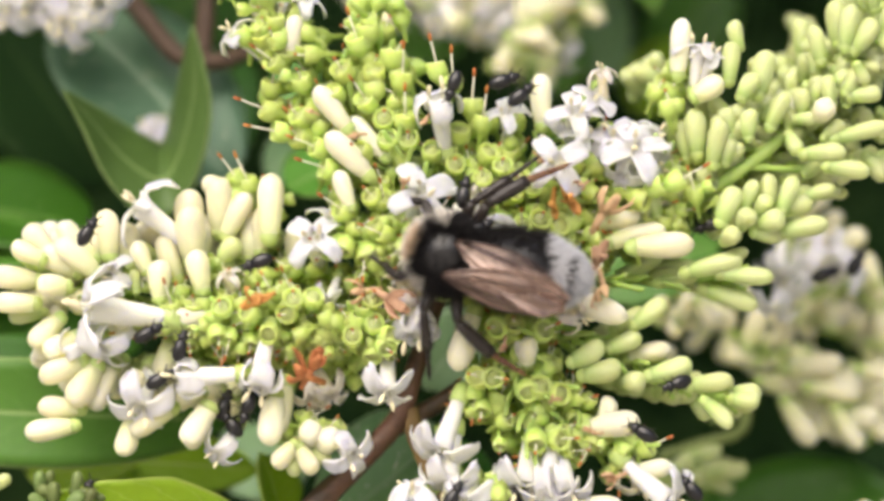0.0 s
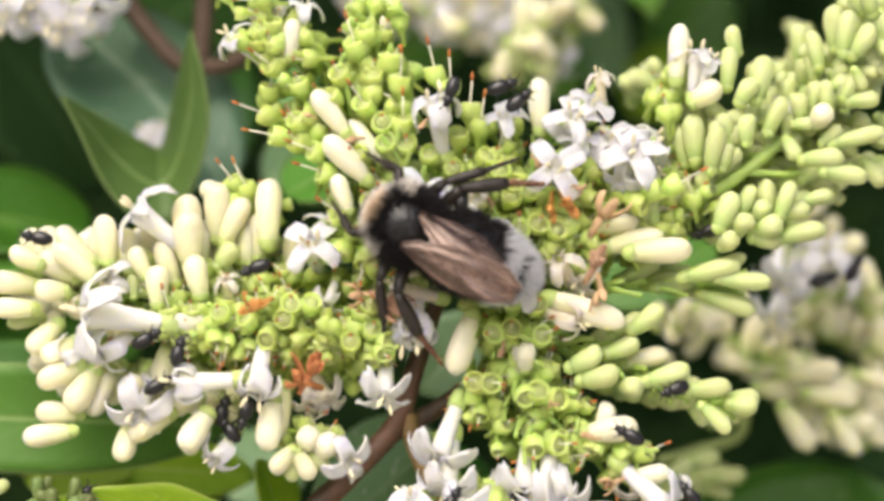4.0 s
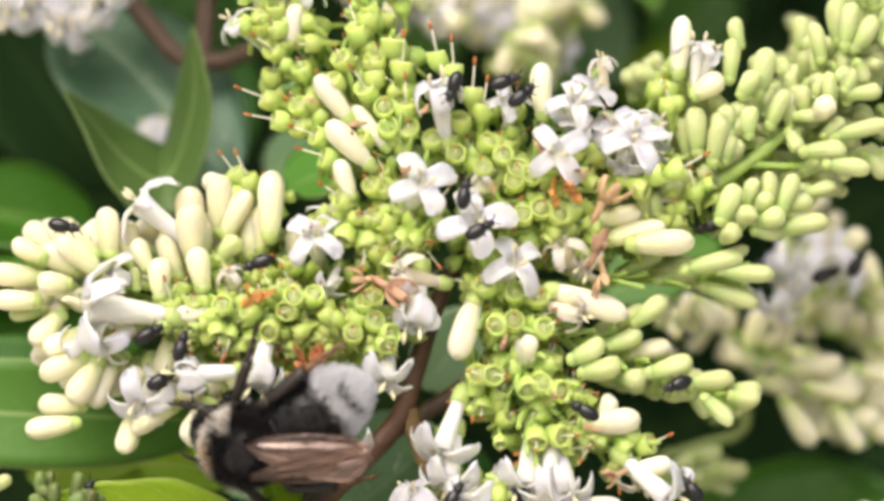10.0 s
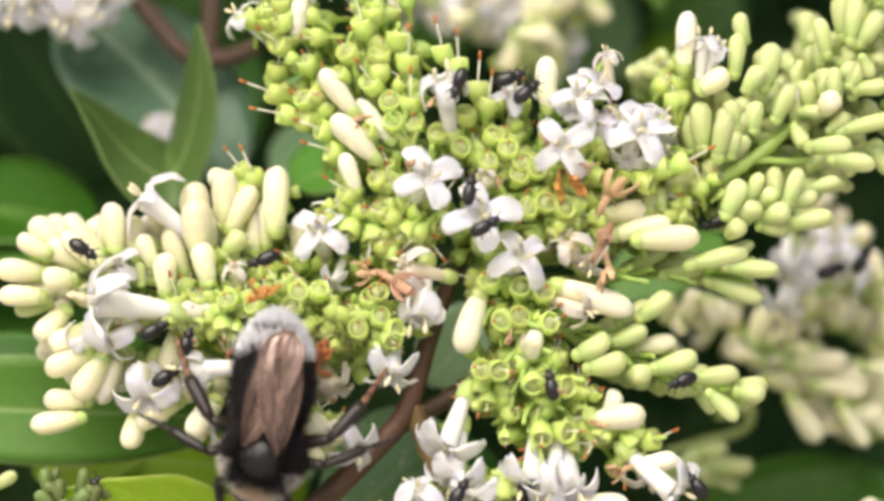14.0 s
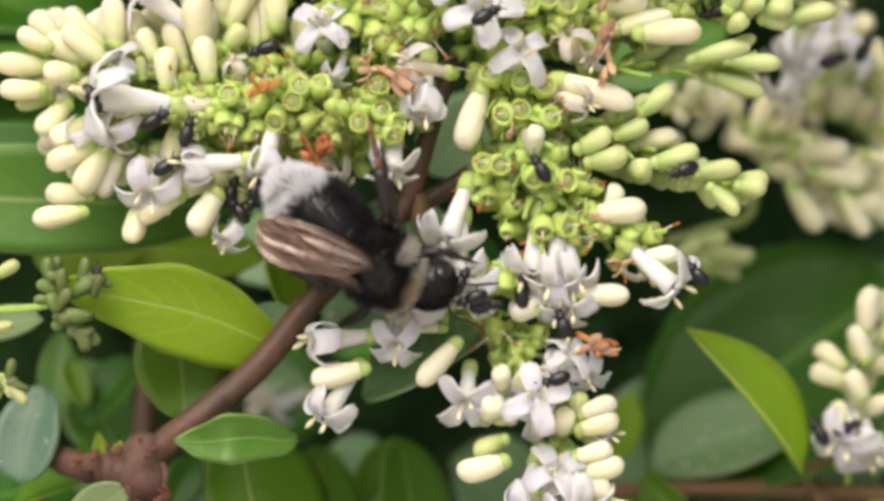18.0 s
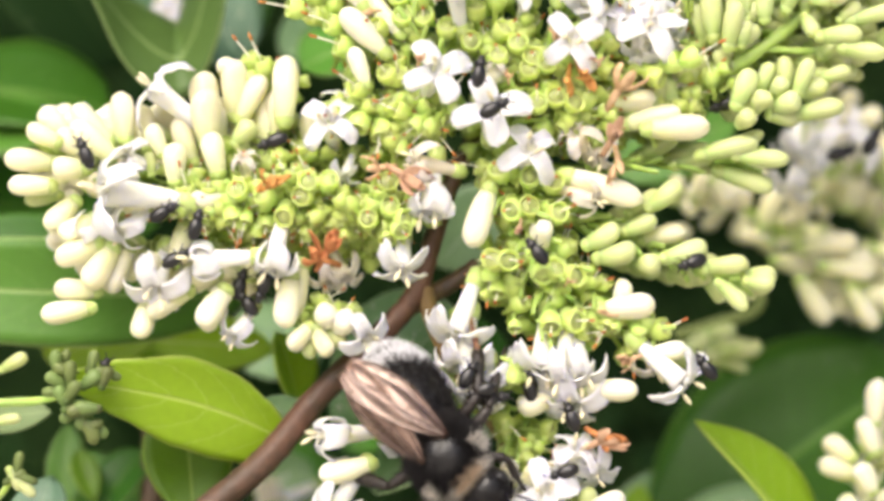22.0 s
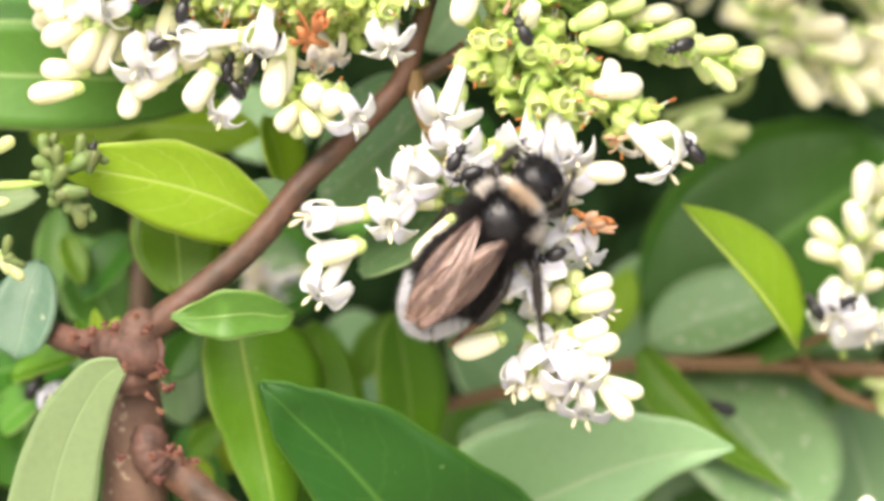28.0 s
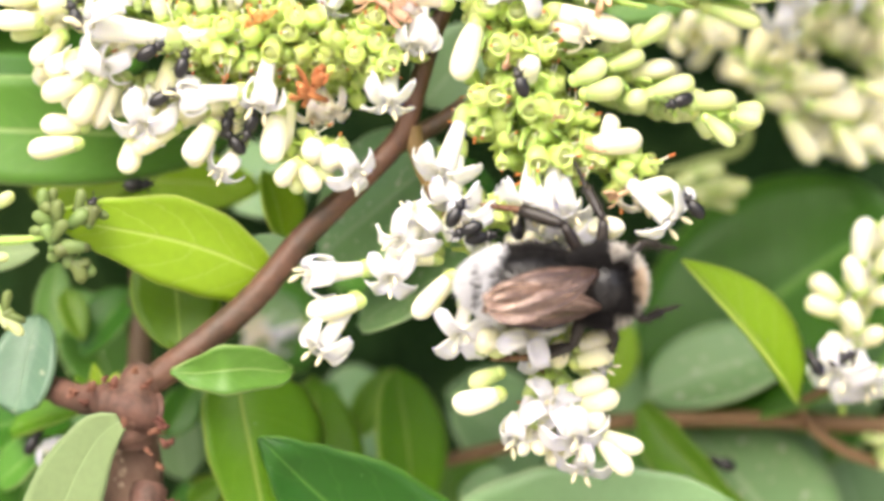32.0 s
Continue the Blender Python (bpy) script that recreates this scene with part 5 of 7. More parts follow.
# middle lower spray: calyces above the hanging flowers
s = spray("tight green calyces with pale styles above the hanging flowers", 900, 520, 4, 1)
stalk(s, [(845, 470, 8), (870, 560, 3), (915, 660, 1), (955, 760, 1), (985, 850, 2)], 18, 12)
stalk(s, [(900, 560, 5), (860, 640, 4), (850, 720, 4)], 8, 5)
stalk(s, [(940, 660, 4), (1030, 720, 3), (1100, 760, 3), (1150, 800, 3)], 9, 5)
cups_along(s, (880, 500), (960, 640), 72, 30, 38, 1, 4, 0.3)
cups_along(s, (880, 540), (990, 800), 80, 20, 36, 4, 2, 0.15)
cups_along(s, (980, 680), (1120, 780), 50, 9, 34, 4, 2, 0.15)
cups_along(s, (850, 650), (890, 760), 55, 13, 38, 1, 4, 0.3)
cups_along(s, (960, 650), (1000, 820), 58, 20, 38, 1, 4, 0.25)
cups_along(s, (1000, 700), (1130, 800), 58, 24, 38, 1, 4, 0.25)
cups_along(s, (930, 780), (1010, 820), 50, 8, 36, 2, 3, 0.2)
for q in ((862, 500, 120, 60, 1), (917, 510, 90, 75, 0), (962, 520, 60, 65, 1), (882, 572, 200, 65, 1), (916, 562, 90, 75, 1), (972, 577, 30, 60, 2), (882, 662, 0, 65, 2), (940, 690, 270, 60, 0), (965, 675, 60, 60, 0), (850, 660, 150, 60, 1), (1000, 690, 0, 60, 0), (1000, 770, 0, 60, 2), (955, 780, 270, 50, 1)):
    cup(s, q[0], q[1], q[2], q[3], 44, -4.2, q[4])
bud(s, 944, 598, 84, 55, 42, "w", -5, 45)
bud(s, 925, 590, 95, 60, 30, "w", -3, 10)
plan_at(-2, 627)
bloom(s, 1195, 245, 318, 12, 120, "bell", -3, 45)
bloom(s, 1150, 215, 300, 20, 95, "old", -1)
bud(s, 1205, 185, 10, 80, 34, "w", -2)
withered(s, 1105, 205, 200, 30, 60, "p", -3)

# hanging spray: open white flowers, where the bee feeds last
s = spray("hanging white flowers and cream buds with small black beetles", 840, 800, 3, 3)
plan_at(-2, 627)
stalk(s, [(790, 120, 4), (850, 250, 4), (900, 350, 3), (950, 430, 3), (1000, 540, 3), (1040, 620, 3)], 11, 6)
stalk(s, [(850, 260, 4), (760, 310, 3), (650, 330, 3), (600, 340, 3)], 8, 4)
stalk(s, [(900, 350, 3), (930, 300, 3), (990, 200, 3)], 8, 5)
stalk(s, [(980, 520, 3), (1040, 500, 2), (1080, 500, 2)], 6, 4)
cups_along(s, (800, 300), (960, 330), 45, 9, 36, 2, 3, 0.1)
pedicels(s, (850, 250), (920, 370), 10, 60, 70, 1)
cups_along(s, (900, 340), (990, 480), 45, 11, 36, 2, 3, 0.1)
cups_along(s, (890, 210), (900, 250), 25, 6, 36, -2, 2, 0.1)
bloom(s, 795, 165, 250, 20, 120, "bell", -3)
bloom(s, 810, 220, 262, 20, 110, "bell", -3)
bloom(s, 838, 262, 250, 60, 120, "star", -4, 25)
bloom(s, 722, 290, 225, 45, 118, "bell", -4)
bloom(s, 745, 240, 120, 35, 100, "bell", -3)
bloom(s, 945, 225, 262, 15, 125, "bell", -3)
bloom(s, 985, 245, 265, 20, 120, "bell", -4)
bloom(s, 1020, 240, 280, 30, 110, "bell", -4)
bloom(s, 1005, 290, 262, 40, 120, "bell", -3)
bloom(s, 960, 280, 230, 40, 100, "star", -2)
bud(s, 1118, 270, -4, 105, 44, "w", -3)
bud(s, 905, 300, 200, 70, 46, "w", -2)
withered(s, 1050, 355, 30, 35, 85, "p", -5)
withered(s, 1055, 350, 330, 30, 80, "o", -4)
bloom(s, 1010, 370, 70, 40, 90, "bell", -4)
bloom(s, 1045, 410, 290, 45, 85, "bell", -3)
bloom(s, 985, 400, 130, 45, 100, "bell", -3)
plan_at(-1, 364)
bloom(s, 560, 612, 186, 22, 118, "curl", -4)
bud(s, 552, 684, 195, 102, 46, "w", -4)
bud(s, 690, 578, 175, 100, 34, "w", -1)
bloom(s, 577, 742, 236, 20, 112, "bell", -4)
bloom(s, 702, 618, 268, 52, 115, "star", -4, 40)
bud(s, 745, 690, 230, 105, 44, "w", -4)
bloom(s, 826, 720, 262, 55, 115, "star", -4, 40)
bud(s, 882, 662, 110, 55, 44, "w", -5, 50)
bud(s, 882, 712, 60, 60, 46, "w", -5, 45)
bud(s, 900, 752, 330, 55, 44, "g", -4, 40)
bloom(s, 952, 712, 90, 74, 115, "star", -6, 20)
bloom(s, 985, 840, 80, 58, 118, "star", -5, 30)
bud(s, 815, 856, 202, 92, 48, "w", -4)
bud(s, 838, 806, 200, 70, 44, "g", -3)
bud(s, 940, 660, 60, 60, 42, "c", -2, 20)
bud(s, 968, 770, 290, 55, 44, "c", -4, 40)
bud(s, 1094, 715, 22, 72, 42, "w", -4)
bud(s, 1088, 800, 15, 72, 44, "w", -4)
bud(s, 1085, 872, 0, 66, 44, "w", -4)
bud(s, 1035, 700, 70, 60, 40, "g", -3)
bloom(s, 1080, 770, 340, 20, 85, "curl", -3)
plan_at(-2, 627)
bloom(s, 955, 480, 260, 55, 110, "star", -3)
bloom(s, 905, 450, 100, 60, 90, "star", -2)
bloom(s, 1030, 640, 280, 42, 135, "star", -5, 5)
bloom(s, 1020, 600, 60, 45, 100, "star", -4)
bloom(s, 1045, 690, 262, 25, 105, "bell", -3)
bloom(s, 925, 640, 250, 30, 105, "curl", -3)
for q in ((1148, 668, -25, 88, 44, "c", -4), (1128, 706, -52, 100, 42, "w", -4), (1110, 566, 15, 88, 44, "c", -4), (1100, 484, 16, 78, 44, "c", -4), (1060, 470, 60, 60, 34, "g", -2), (965, 670, 250, 70, 40, "c", -3), (935, 672, 250, 60, 26, "w", -3), (1045, 560, 20, 60, 40, "g", -2), (985, 690, 240, 80, 36, "w", -2)):
    bud(s, *q)
bud(s, 1002, 480, 90, 55, 42, "c", -5, 55)
bud(s, 1078, 530, 340, 66, 40, "g", -3, 30)
bud(s, 960, 590, 200, 60, 42, "g", -2, 30)
cups_along(s, (980, 520), (1030, 640), 38, 16, 34, 2, 3, 0.1)

plan_at(7, -6)
for up, a, b, n, L, fan, dep in ((1, (780, 360), (560, 80), 26, 70, 55, -1), (1, (700, 220), (660, -20), 12, 60, 45, -1), (2, (880, 430), (1000, 200), 18, 64, 55, -1), (2, (920, 360), (1180, 250), 18, 64, 50, -1), (3, (1120, 400), (1540, 110), 14, 46, 50, 2), (4, (1000, 590), (1290, 700), 22, 56, 35, 0), (4, (1060, 490), (1300, 490), 14, 60, 30, 1), (5, (880, 500), (970, 780), 30, 62, 65, -2), (5, (960, 660), (1130, 790), 18, 56, 50, -1), (0, (700, 570), (300, 545), 30, 58, 60, -1), (0, (330, 550), (80, 480), 16, 56, 50, 1)):
    pedicels(SPRAYS[up][0], a, b, n, L, fan, dep)
s = SPRAYS[0][0]
buds_along(s, (120, 470), (520, 450), 45, 22, 52, 30, "g", 3, 2, 100, 60)
buds_along(s, (130, 600), (420, 640), 45, 20, 52, 30, "g", 3, 2, 250, 60)
buds_along(s, (110, 480), (430, 500), 40, 14, 60, 38, "c", 3, 2, 110, 60)
cups_along(s, (330, 470), (560, 480), 45, 14, 38, 3, 3, 0.3)
for up, spots in ((1, ((640, 210), (720, 300), (560, 170), (760, 180))), (2, ((880, 330), (960, 250), (1040, 300))), (5, ((900, 600), (985, 700), (1060, 760)))):
    for u, v in spots:
        withered(SPRAYS[up][0], u, v, rnd.uniform(0, 360), 40, rnd.uniform(26, 40), "p", -6)
# sprays behind, out of focus
plan_at(-8, 214, 9)
s = spray("pale buds and white flowers of a further spray in soft focus", 1380, 380, 24, 0)
stalk(s, [(1560, 560, 30), (1480, 470, 28), (1400, 420, 26), (1300, 360, 24), (1200, 330, 24)], 14, 7)
stalk(s, [(1190, 590, 22), (1270, 565, 22), (1330, 545, 24), (1345, 510, 26)], 13, 10, STALK_DULL)
for q in ((1285, 335, -25, 85, 48, "c", 22), (1325, 360, -20, 80, 46, "c", 24), (1408, 375, 268, 95, 50, "c", 20), (1300, 400, 160, 80, 44, "c", 25), (1515, 425, 5, 120, 46, "c", 20), (1440, 470, -10, 90, 48, "c", 22), (1545, 480, -8, 110, 46, "c", 20), (1460, 570, -58, 110, 48, "c", 20)):
    bud(s, *q)
for q in ((1540, 580, -62, 100, 46, "c", 20), (1580, 520, 5, 90, 46, "c", 22), (1220, 405, 12, 90, 44, "c", 20), (1250, 330, 20, 70, 44, "c", 20), (1340, 440, 200, 80, 44, "c", 26), (1480, 515, -30, 70, 44, "c", 24), (1320, 600, 10, 110, 40, "g", 26), (1345, 500, 20, 80, 40, "g", 26), (1280, 640, 0, 100, 36, "g", 27)):
    bud(s, *q)
buds_along(s, (1250, 360), (1560, 440), 40, 12, 82, 46, "c", 28, 4, 0, 130)
buds_along(s, (1400, 420), (1570, 540), 40, 8, 82, 46, "c", 25, 4, -10, 90)
for q in ((1250, 592, 30, 80, 40, "g", 18), (1300, 578, 10, 80, 40, "g", 19), (1345, 618, 0, 84, 42, "g", 22), (1268, 628, -10, 80, 40, "g", 19), (1225, 612, 20, 70, 38, "g", 20), (1320, 650, -20, 80, 40, "g", 23)):
    bud(s, *q)
bloom(s, 1490, 215, 90, 50, 120, "bell", 20)
bloom(s, 1530, 250, 40, 40, 110, "bell", 22)
bloom(s, 1440, 250, 160, 40, 100, "star", 24)
buds_along(s, (1400, 130), (1580, 290), 40, 10, 80, 44, "c", 28, 4, 20, 140)
buds_along(s, (1400, 240), (1590, 320), 40, 14, 78, 46, "g", 32, 4, 10, 120)
buds_along(s, (1430, 340), (1590, 400), 40, 14, 78, 46, "c", 32, 4, 0, 120)
buds_along(s, (1400, 430), (1590, 540), 40, 16, 78, 46, "c", 32, 4, -10, 110)
for u, v, a, z in ((1402, 262, 262, 15), (1396, 330, 255, 15), (1430, 300, 300, 17)):
    bloom(s, u, v, a, 25, 88, "bell", z)
buds_along(s, (1190, 350), (1330, 300), 24, 9, 66, 40, "c", 15, 2, 0, 90)
bloom(s, 1590, 380, 180, 40, 130, "old", 34, None, False)
bloom(s, 1570, 350, 120, 40, 130, "old", 34, None, False)

plan_at(0, 0)
s = spray("far spray of pale flowers and buds in soft focus", 860, 20, 45, 0)
stalk(s, [(1000, 110, 48), (900, 60, 46), (780, 10, 45), (700, -30, 45)], 10, 6)
buds_along(s, (700, -20), (1000, 80), 50, 34, 80, 46, "c", 44, 5, 180, 150)
for q in ((735, -5), (860, 0), (790, 30), (930, 10), (880, 35), (640, -20), (970, 40), (700, 10), (820, -25), (1000, 90), (900, -20)):
    bloom(s, q[0], q[1], 240, 45, 105, "bell", 42)
buds_along(s, (880, 120), (1040, 20), 50, 22, 80, 44, "g", 42, 5, 60, 90)
buds_along(s, (900, 60), (1040, 0), 50, 14, 80, 44, "c", 40, 5, 60, 120)
buds_along(s, (1130, 160), (1200, 120), 30, 8, 70, 44, "g", 16, 4, 90, 60)
s = spray("pinkish white far flowers in soft focus", 100, 10, 26, 0)
for q in ((20, 10), (60, -10), (110, 20), (150, 10), (180, -5), (130, 35), (10, -30), (90, -40)):
    bloom(s, q[0], q[1], 260, 50, 120, "star" if q[0] % 20 else "bell", 22)
stalk(s, [(90, -80, 26), (110, -10, 25), (140, 20, 25)], 8, 5)
cups_along(s, (20, -20), (170, -20), 50, 10, 40, 25, 3, 0.0)
s = spray("fallen white petals caught in a folded leaf", 280, 225, 27, 0)
bloom(s, 292, 214, 70, 40, 80, "star", 28)
bloom(s, 268, 220, 120, 40, 70, "bell", 28)
bloom(s, 280, 232, 100, 60, 60, "bell", 27)
s = spray("green unopened bud panicle deep in the hedge", 1440, 120, 30, 0)
stalk(s, [(1380, 330, 34), (1420, 180, 30), (1450, 60, 28)], 9, 6)
buds_along(s, (1400, 260), (1450, 50), 30, 22, 84, 46, "g", 26, 4, 75, 90)

plan_at(3, 708)
s = spray("fallen white blossom lying among the leaves", 460, 380, 40, 0)
bloom(s, 455, 372, 70, 40, 110, "old", 38)
bloom(s, 485, 385, 200, 30, 90, "bell", 38)
s = spray("white fallen blossom resting on a leaf beside a beetle", 85, 580, 13, 0)
bloom(s, 88, 578, 120, 15, 72, "bell", 13, 20, False)
s = spray("upright spray of cream buds with one open flower", 1500, 480, 18, 0)
stalk(s, [(1500, 520, 22), (1500, 400, 19), (1530, 280, 18), (1560, 180, 18)], 8, 5)
for q in ((1530, 172, 92, 90, 46, "w", 15), (1510, 240, 110, 75, 46, "w", 15), (1445, 275, 140, 70, 46, "c", 16), (1432, 320, 160, 76, 44, "c", 15), (1500, 322, 120, 66, 44, "w", 14), (1545, 240, 60, 70, 44, "c", 16), (1480, 375, 110, 60, 42, "c", 15), (1520, 385, 60, 66, 42, "g", 16)):
    bud(s, *q)
buds_along(s, (1510, 430), (1570, 220), 36, 20, 70, 44, "c", 19, 3, 90, 110)
bloom(s, 1490, 452, 240, 45, 135, "star", 13, 10)
bloom(s, 1545, 470, 280, 40, 110, "star", 14)
buds_along(s, (1500, 470), (1580, 450), 20, 6, 60, 40, "g", 16, 2, 270, 60)
buds_along(s, (1545, 560), (1600, 620), 20, 6, 60, 40, "g", 26, 2, 0, 90)
s = spray("upright tips of a lower bud spray", 1500, 960, 10, 0)
stalk(s, [(1510, 1100, 12), (1505, 950, 11), (1510, 860, 10)], 8, 5)
for q in ((1428, 822, 100, 76, 40, "c", 9), (1500, 782, 95, 92, 42, "w", 8), (1545, 765, 80, 92, 42, "w", 9), (1518, 825, 85, 86, 42, "c", 7), (1455, 868, 110, 66, 40, "g", 10), (1570, 820, 60, 80, 42, "c", 10), (1490, 850, 120, 70, 40, "g", 9), (1250, 878, 95, 66, 36, "w", 9)):
    bud(s, *q)
stalk(s, [(1270, 1100, 10), (1255, 940, 10)], 6, 4)
plan_at(3, 708, -5)
s = spray("small dark green buds, unopened, with a beetle", 60, 250, 6, 0)
stalk(s, [(-60, 215, 8), (40, 212, 6), (90, 200, 5), (150, 170, 4)], 9, 6)
stalk(s, [(90, 200, 5), (85, 160, 4), (82, 120, 4)], 7, 5)
stalk(s, [(95, 200, 5), (120, 240, 4), (150, 265, 4)], 7, 5)
for q in ((78, 120, 95, 46, 28, "d", 3), (98, 118, 85, 40, 24, "d", 4), (75, 150, 160, 40, 28, "d", 2), (80, 185, 120, 44, 30, "d", 1), (150, 120, 80, 46, 26, "d", 2), (185, 165, -10, 50, 30, "d", 2), (160, 160, 40, 44, 34, "d", 1), (195, 175, -30, 40, 26, "d", 3)):
    bud(s, *q)
for q in ((155, 280, -50, 50, 32, "d", 1), (140, 260, -70, 50, 32, "d", 2), (165, 255, 0, 44, 30, "d", 1), (110, 225, 180, 50, 34, "d", 0), (118, 262, 250, 44, 30, "d", 1), (30, 130, 30, 60, 28, "g", 5), (20, 240, 10, 60, 26, "g", 5), (130, 215, 20, 40, 30, "d", 1)):
    bud(s, *q)
for q in ((100, 140, 100, 44, 30, "d", 1), (62, 165, 150, 44, 30, "d", 2), (120, 175, 60, 44, 32, "d", 0), (100, 235, 200, 46, 32, "d", 0), (175, 150, 70, 42, 30, "d", 1), (148, 290, -80, 46, 32, "d", 1), (172, 275, -40, 44, 30, "d", 2), (90, 250, 220, 44, 30, "d", 2), (55, 195, 180, 46, 28, "d", 2)):
    bud(s, *q)
s = spray("green bud tips at the edge of the leaves", -10, 380, 6, 0)
stalk(s, [(-60, 420, 8), (-10, 370, 7), (15, 320, 6)], 7, 4)
for q in ((18, 300, 80, 44, 26, "d", 4), (28, 335, 30, 44, 26, "d", 4), (45, 380, -40, 60, 28, "g", 4), (20, 370, -60, 50, 26, "g", 4), (5, 340, 160, 44, 26, "d", 4)):
    bud(s, *q)
plan_at(0, 0)


# ---- the bumblebee ----
FUR_BLACK = material("fur_black", (0.012, 0.010, 0.010), 0.6, 0.3, 2000, 0.0, 0.0, None, 0.3)
FUR_TAN = material("fur_tan", (0.68, 0.53, 0.36), 0.7, 0.2, 2000, 0.0, 0.1, None, 0.2)
FUR_CREAM = material("fur_cream", (0.80, 0.75, 0.66), 0.7, 0.2, 2000, 0.0, 0.1, None, 0.2)
FUR_WHITE = material("fur_white", (0.78, 0.78, 0.80), 0.7, 0.12, 2000, 0.0, 0.1, None, 0.2)
SHELL = material("chitin_black", (0.010, 0.009, 0.010), 0.28, 0.2, 3000, 0.15, 0.0, None, 0.6)
LEG = material("leg_chitin", (0.022, 0.016, 0.013), 0.4, 0.3, 3000, 0.2, 0.0, None, 0.5)
TARSUS = material("leg_brown", (0.16, 0.075, 0.035), 0.45, 0.3, 3000, 0.2, 0.0, None, 0.5)
VEIN = material("wing_vein", (0.055, 0.028, 0.018), 0.5, 0.2, 2000, 0.0)


def wing_material():
    m = bpy.data.materials.new("wing_membrane")
    m.use_nodes = True
    n, l = m.node_tree.nodes, m.node_tree.links
    bs = n["Principled BSDF"]
    geo = n.new("ShaderNodeTexCoord")
    tx = n.new("ShaderNodeTexNoise")
    tx.inputs["Scale"].default_value = 900
    mp = n.new("ShaderNodeMapping")
    mp.inputs["Scale"].default_value = (0.25, 1.6, 1.0)
    l.new(geo.outputs["Object"], mp.inputs["Vector"])
    l.new(mp.outputs[0], tx.inputs["Vector"])
    rp = n.new("ShaderNodeValToRGB")
    rp.color_ramp.elements[0].position, rp.color_ramp.elements[1].position = 0.40, 0.62
    rp.color_ramp.elements[0].color = (0.06, 0.03, 0.02, 1)
    rp.color_ramp.elements[1].color = (0.40, 0.27, 0.21, 1)
    l.new(tx.outputs[0], rp.inputs[0])
    l.new(rp.outputs[0], bs.inputs["Base Color"])
    bs.inputs["Roughness"].default_value = 0.28
    bs.inputs["Coat Weight"].default_value = 0.5
    bs.inputs["Coat Roughness"].default_value = 0.32
    bs.inputs["Coat IOR"].default_value = 2.3
    tp = n.new("ShaderNodeBsdfTransparent")
    tp.inputs[0].default_value = (0.93, 0.84, 0.77, 1)
    mx = n.new("ShaderNodeMixShader")
    mx.inputs[0].default_value = 0.64
    l.new(bs.outputs[0], mx.inputs[1])
    l.new(tp.outputs[0], mx.inputs[2])
    gl = n.new("ShaderNodeBsdfGlossy")
    gl.inputs["Color"].default_value = (0.72, 0.56, 0.50, 1)
    gl.inputs["Roughness"].default_value = 0.38
    m2 = n.new("ShaderNodeMixShader")
    m2.inputs[0].default_value = 0.12
    l.new(mx.outputs[0], m2.inputs[1])
    l.new(gl.outputs[0], m2.inputs[2])
    l.new(m2.outputs[0], n["Material Output"].inputs[0])
    return m


WING = wing_material()
MM = 0.001


def ball(c, r, rings=14, seg=20, mat=0, taper=0.0):
    """An ellipsoid along x, slimmer to the rear by taper."""
    sh = Shell()
    for i in range(rings + 1):
        a = math.pi * i / rings
        x = math.cos(a)
        w = math.sin(a) * (1 + taper * x)
        for j in range(seg):
            b = 2 * math.pi * j / seg
            sh.v.append(Vector(((c[0] + r[0] * x), c[1] + r[1] * w * math.cos(b), c[2] + r[2] * w * math.sin(b))) * MM)
    for i in range(rings):
        for j in range(seg):
            p, q = i * seg + j, i * seg + (j + 1) % seg
            sh.f.append((p, q, q + seg, p + seg))
            sh.i.append(mat)
    return sh


def fur_on(c, r, count, length, seed, keep, taper=0.0, thick=0.045, back=0.5, droop=0.25):
    """Hairs standing on an ellipsoid; keep(x, y, z) on the unit ball picks where and returns a material number or None."""
    g = random.Random(seed)
    sh = Shell()
    for k in range(count):
        x = g.uniform(-1, 1)
        b = g.uniform(0, 2 * math.pi)
        w = math.sqrt(1 - x * x)
        y, z = w * math.cos(b), w * math.sin(b)
        mt = keep(x, y, z)
        if mt is None:
            continue
        tw = 1 + taper * x
        p = Vector((c[0] + r[0] * x, c[1] + r[1] * y * tw, c[2] + r[2] * z * tw))
        nrm = Vector((x / r[0], y / r[1], z / r[2])).normalized()
        way = (nrm + Vector((-back, 0, 0)) + Vector((g.uniform(-1, 1), g.uniform(-1, 1), g.uniform(-1, 1))) * droop).normalized()
        L = length * g.uniform(0.6, 1.2)
        sd = way.cross(Vector((0.2, 0.5, 0.8))).normalized() * thick
        td = way.cross(sd)
        mid = p + way * L * 0.55
        tip = p + way * L + Vector((g.uniform(-1, 1), g.uniform(-1, 1), g.uniform(-1, 1))) * 0.12 * L
        n0 = len(sh.v)
        p = p - way * 0.08
        sh.v += [(p + sd) * MM, (p - sd * 0.5 + td * 0.87) * MM, (p - sd * 0.5 - td * 0.87) * MM, (mid + sd * 0.7) * MM, (mid - sd * 0.35 + td * 0.6) * MM, (mid - sd * 0.35 - td * 0.6) * MM, tip * MM]
        for a, e in ((0, 1), (1, 2), (2, 0)):
            sh.f.append((n0 + a, n0 + e, n0 + 3 + e, n0 + 3 + a))
            sh.f.append((n0 + 3 + a, n0 + 3 + e, n0 + 6))
            sh.i += [mt, mt]
    return sh


THORAX, TH_R = (0, 0, 0), (3.0, 2.9, 2.6)
ABDOMEN, AB_R = (-6.65, 0, -0.4), (5.35, 3.10, 2.80)
HEAD, HD_R = (4.5, 0, -0.8), (1.95, 2.25, 1.9)
NECK = (2.7, 0, -1.0)


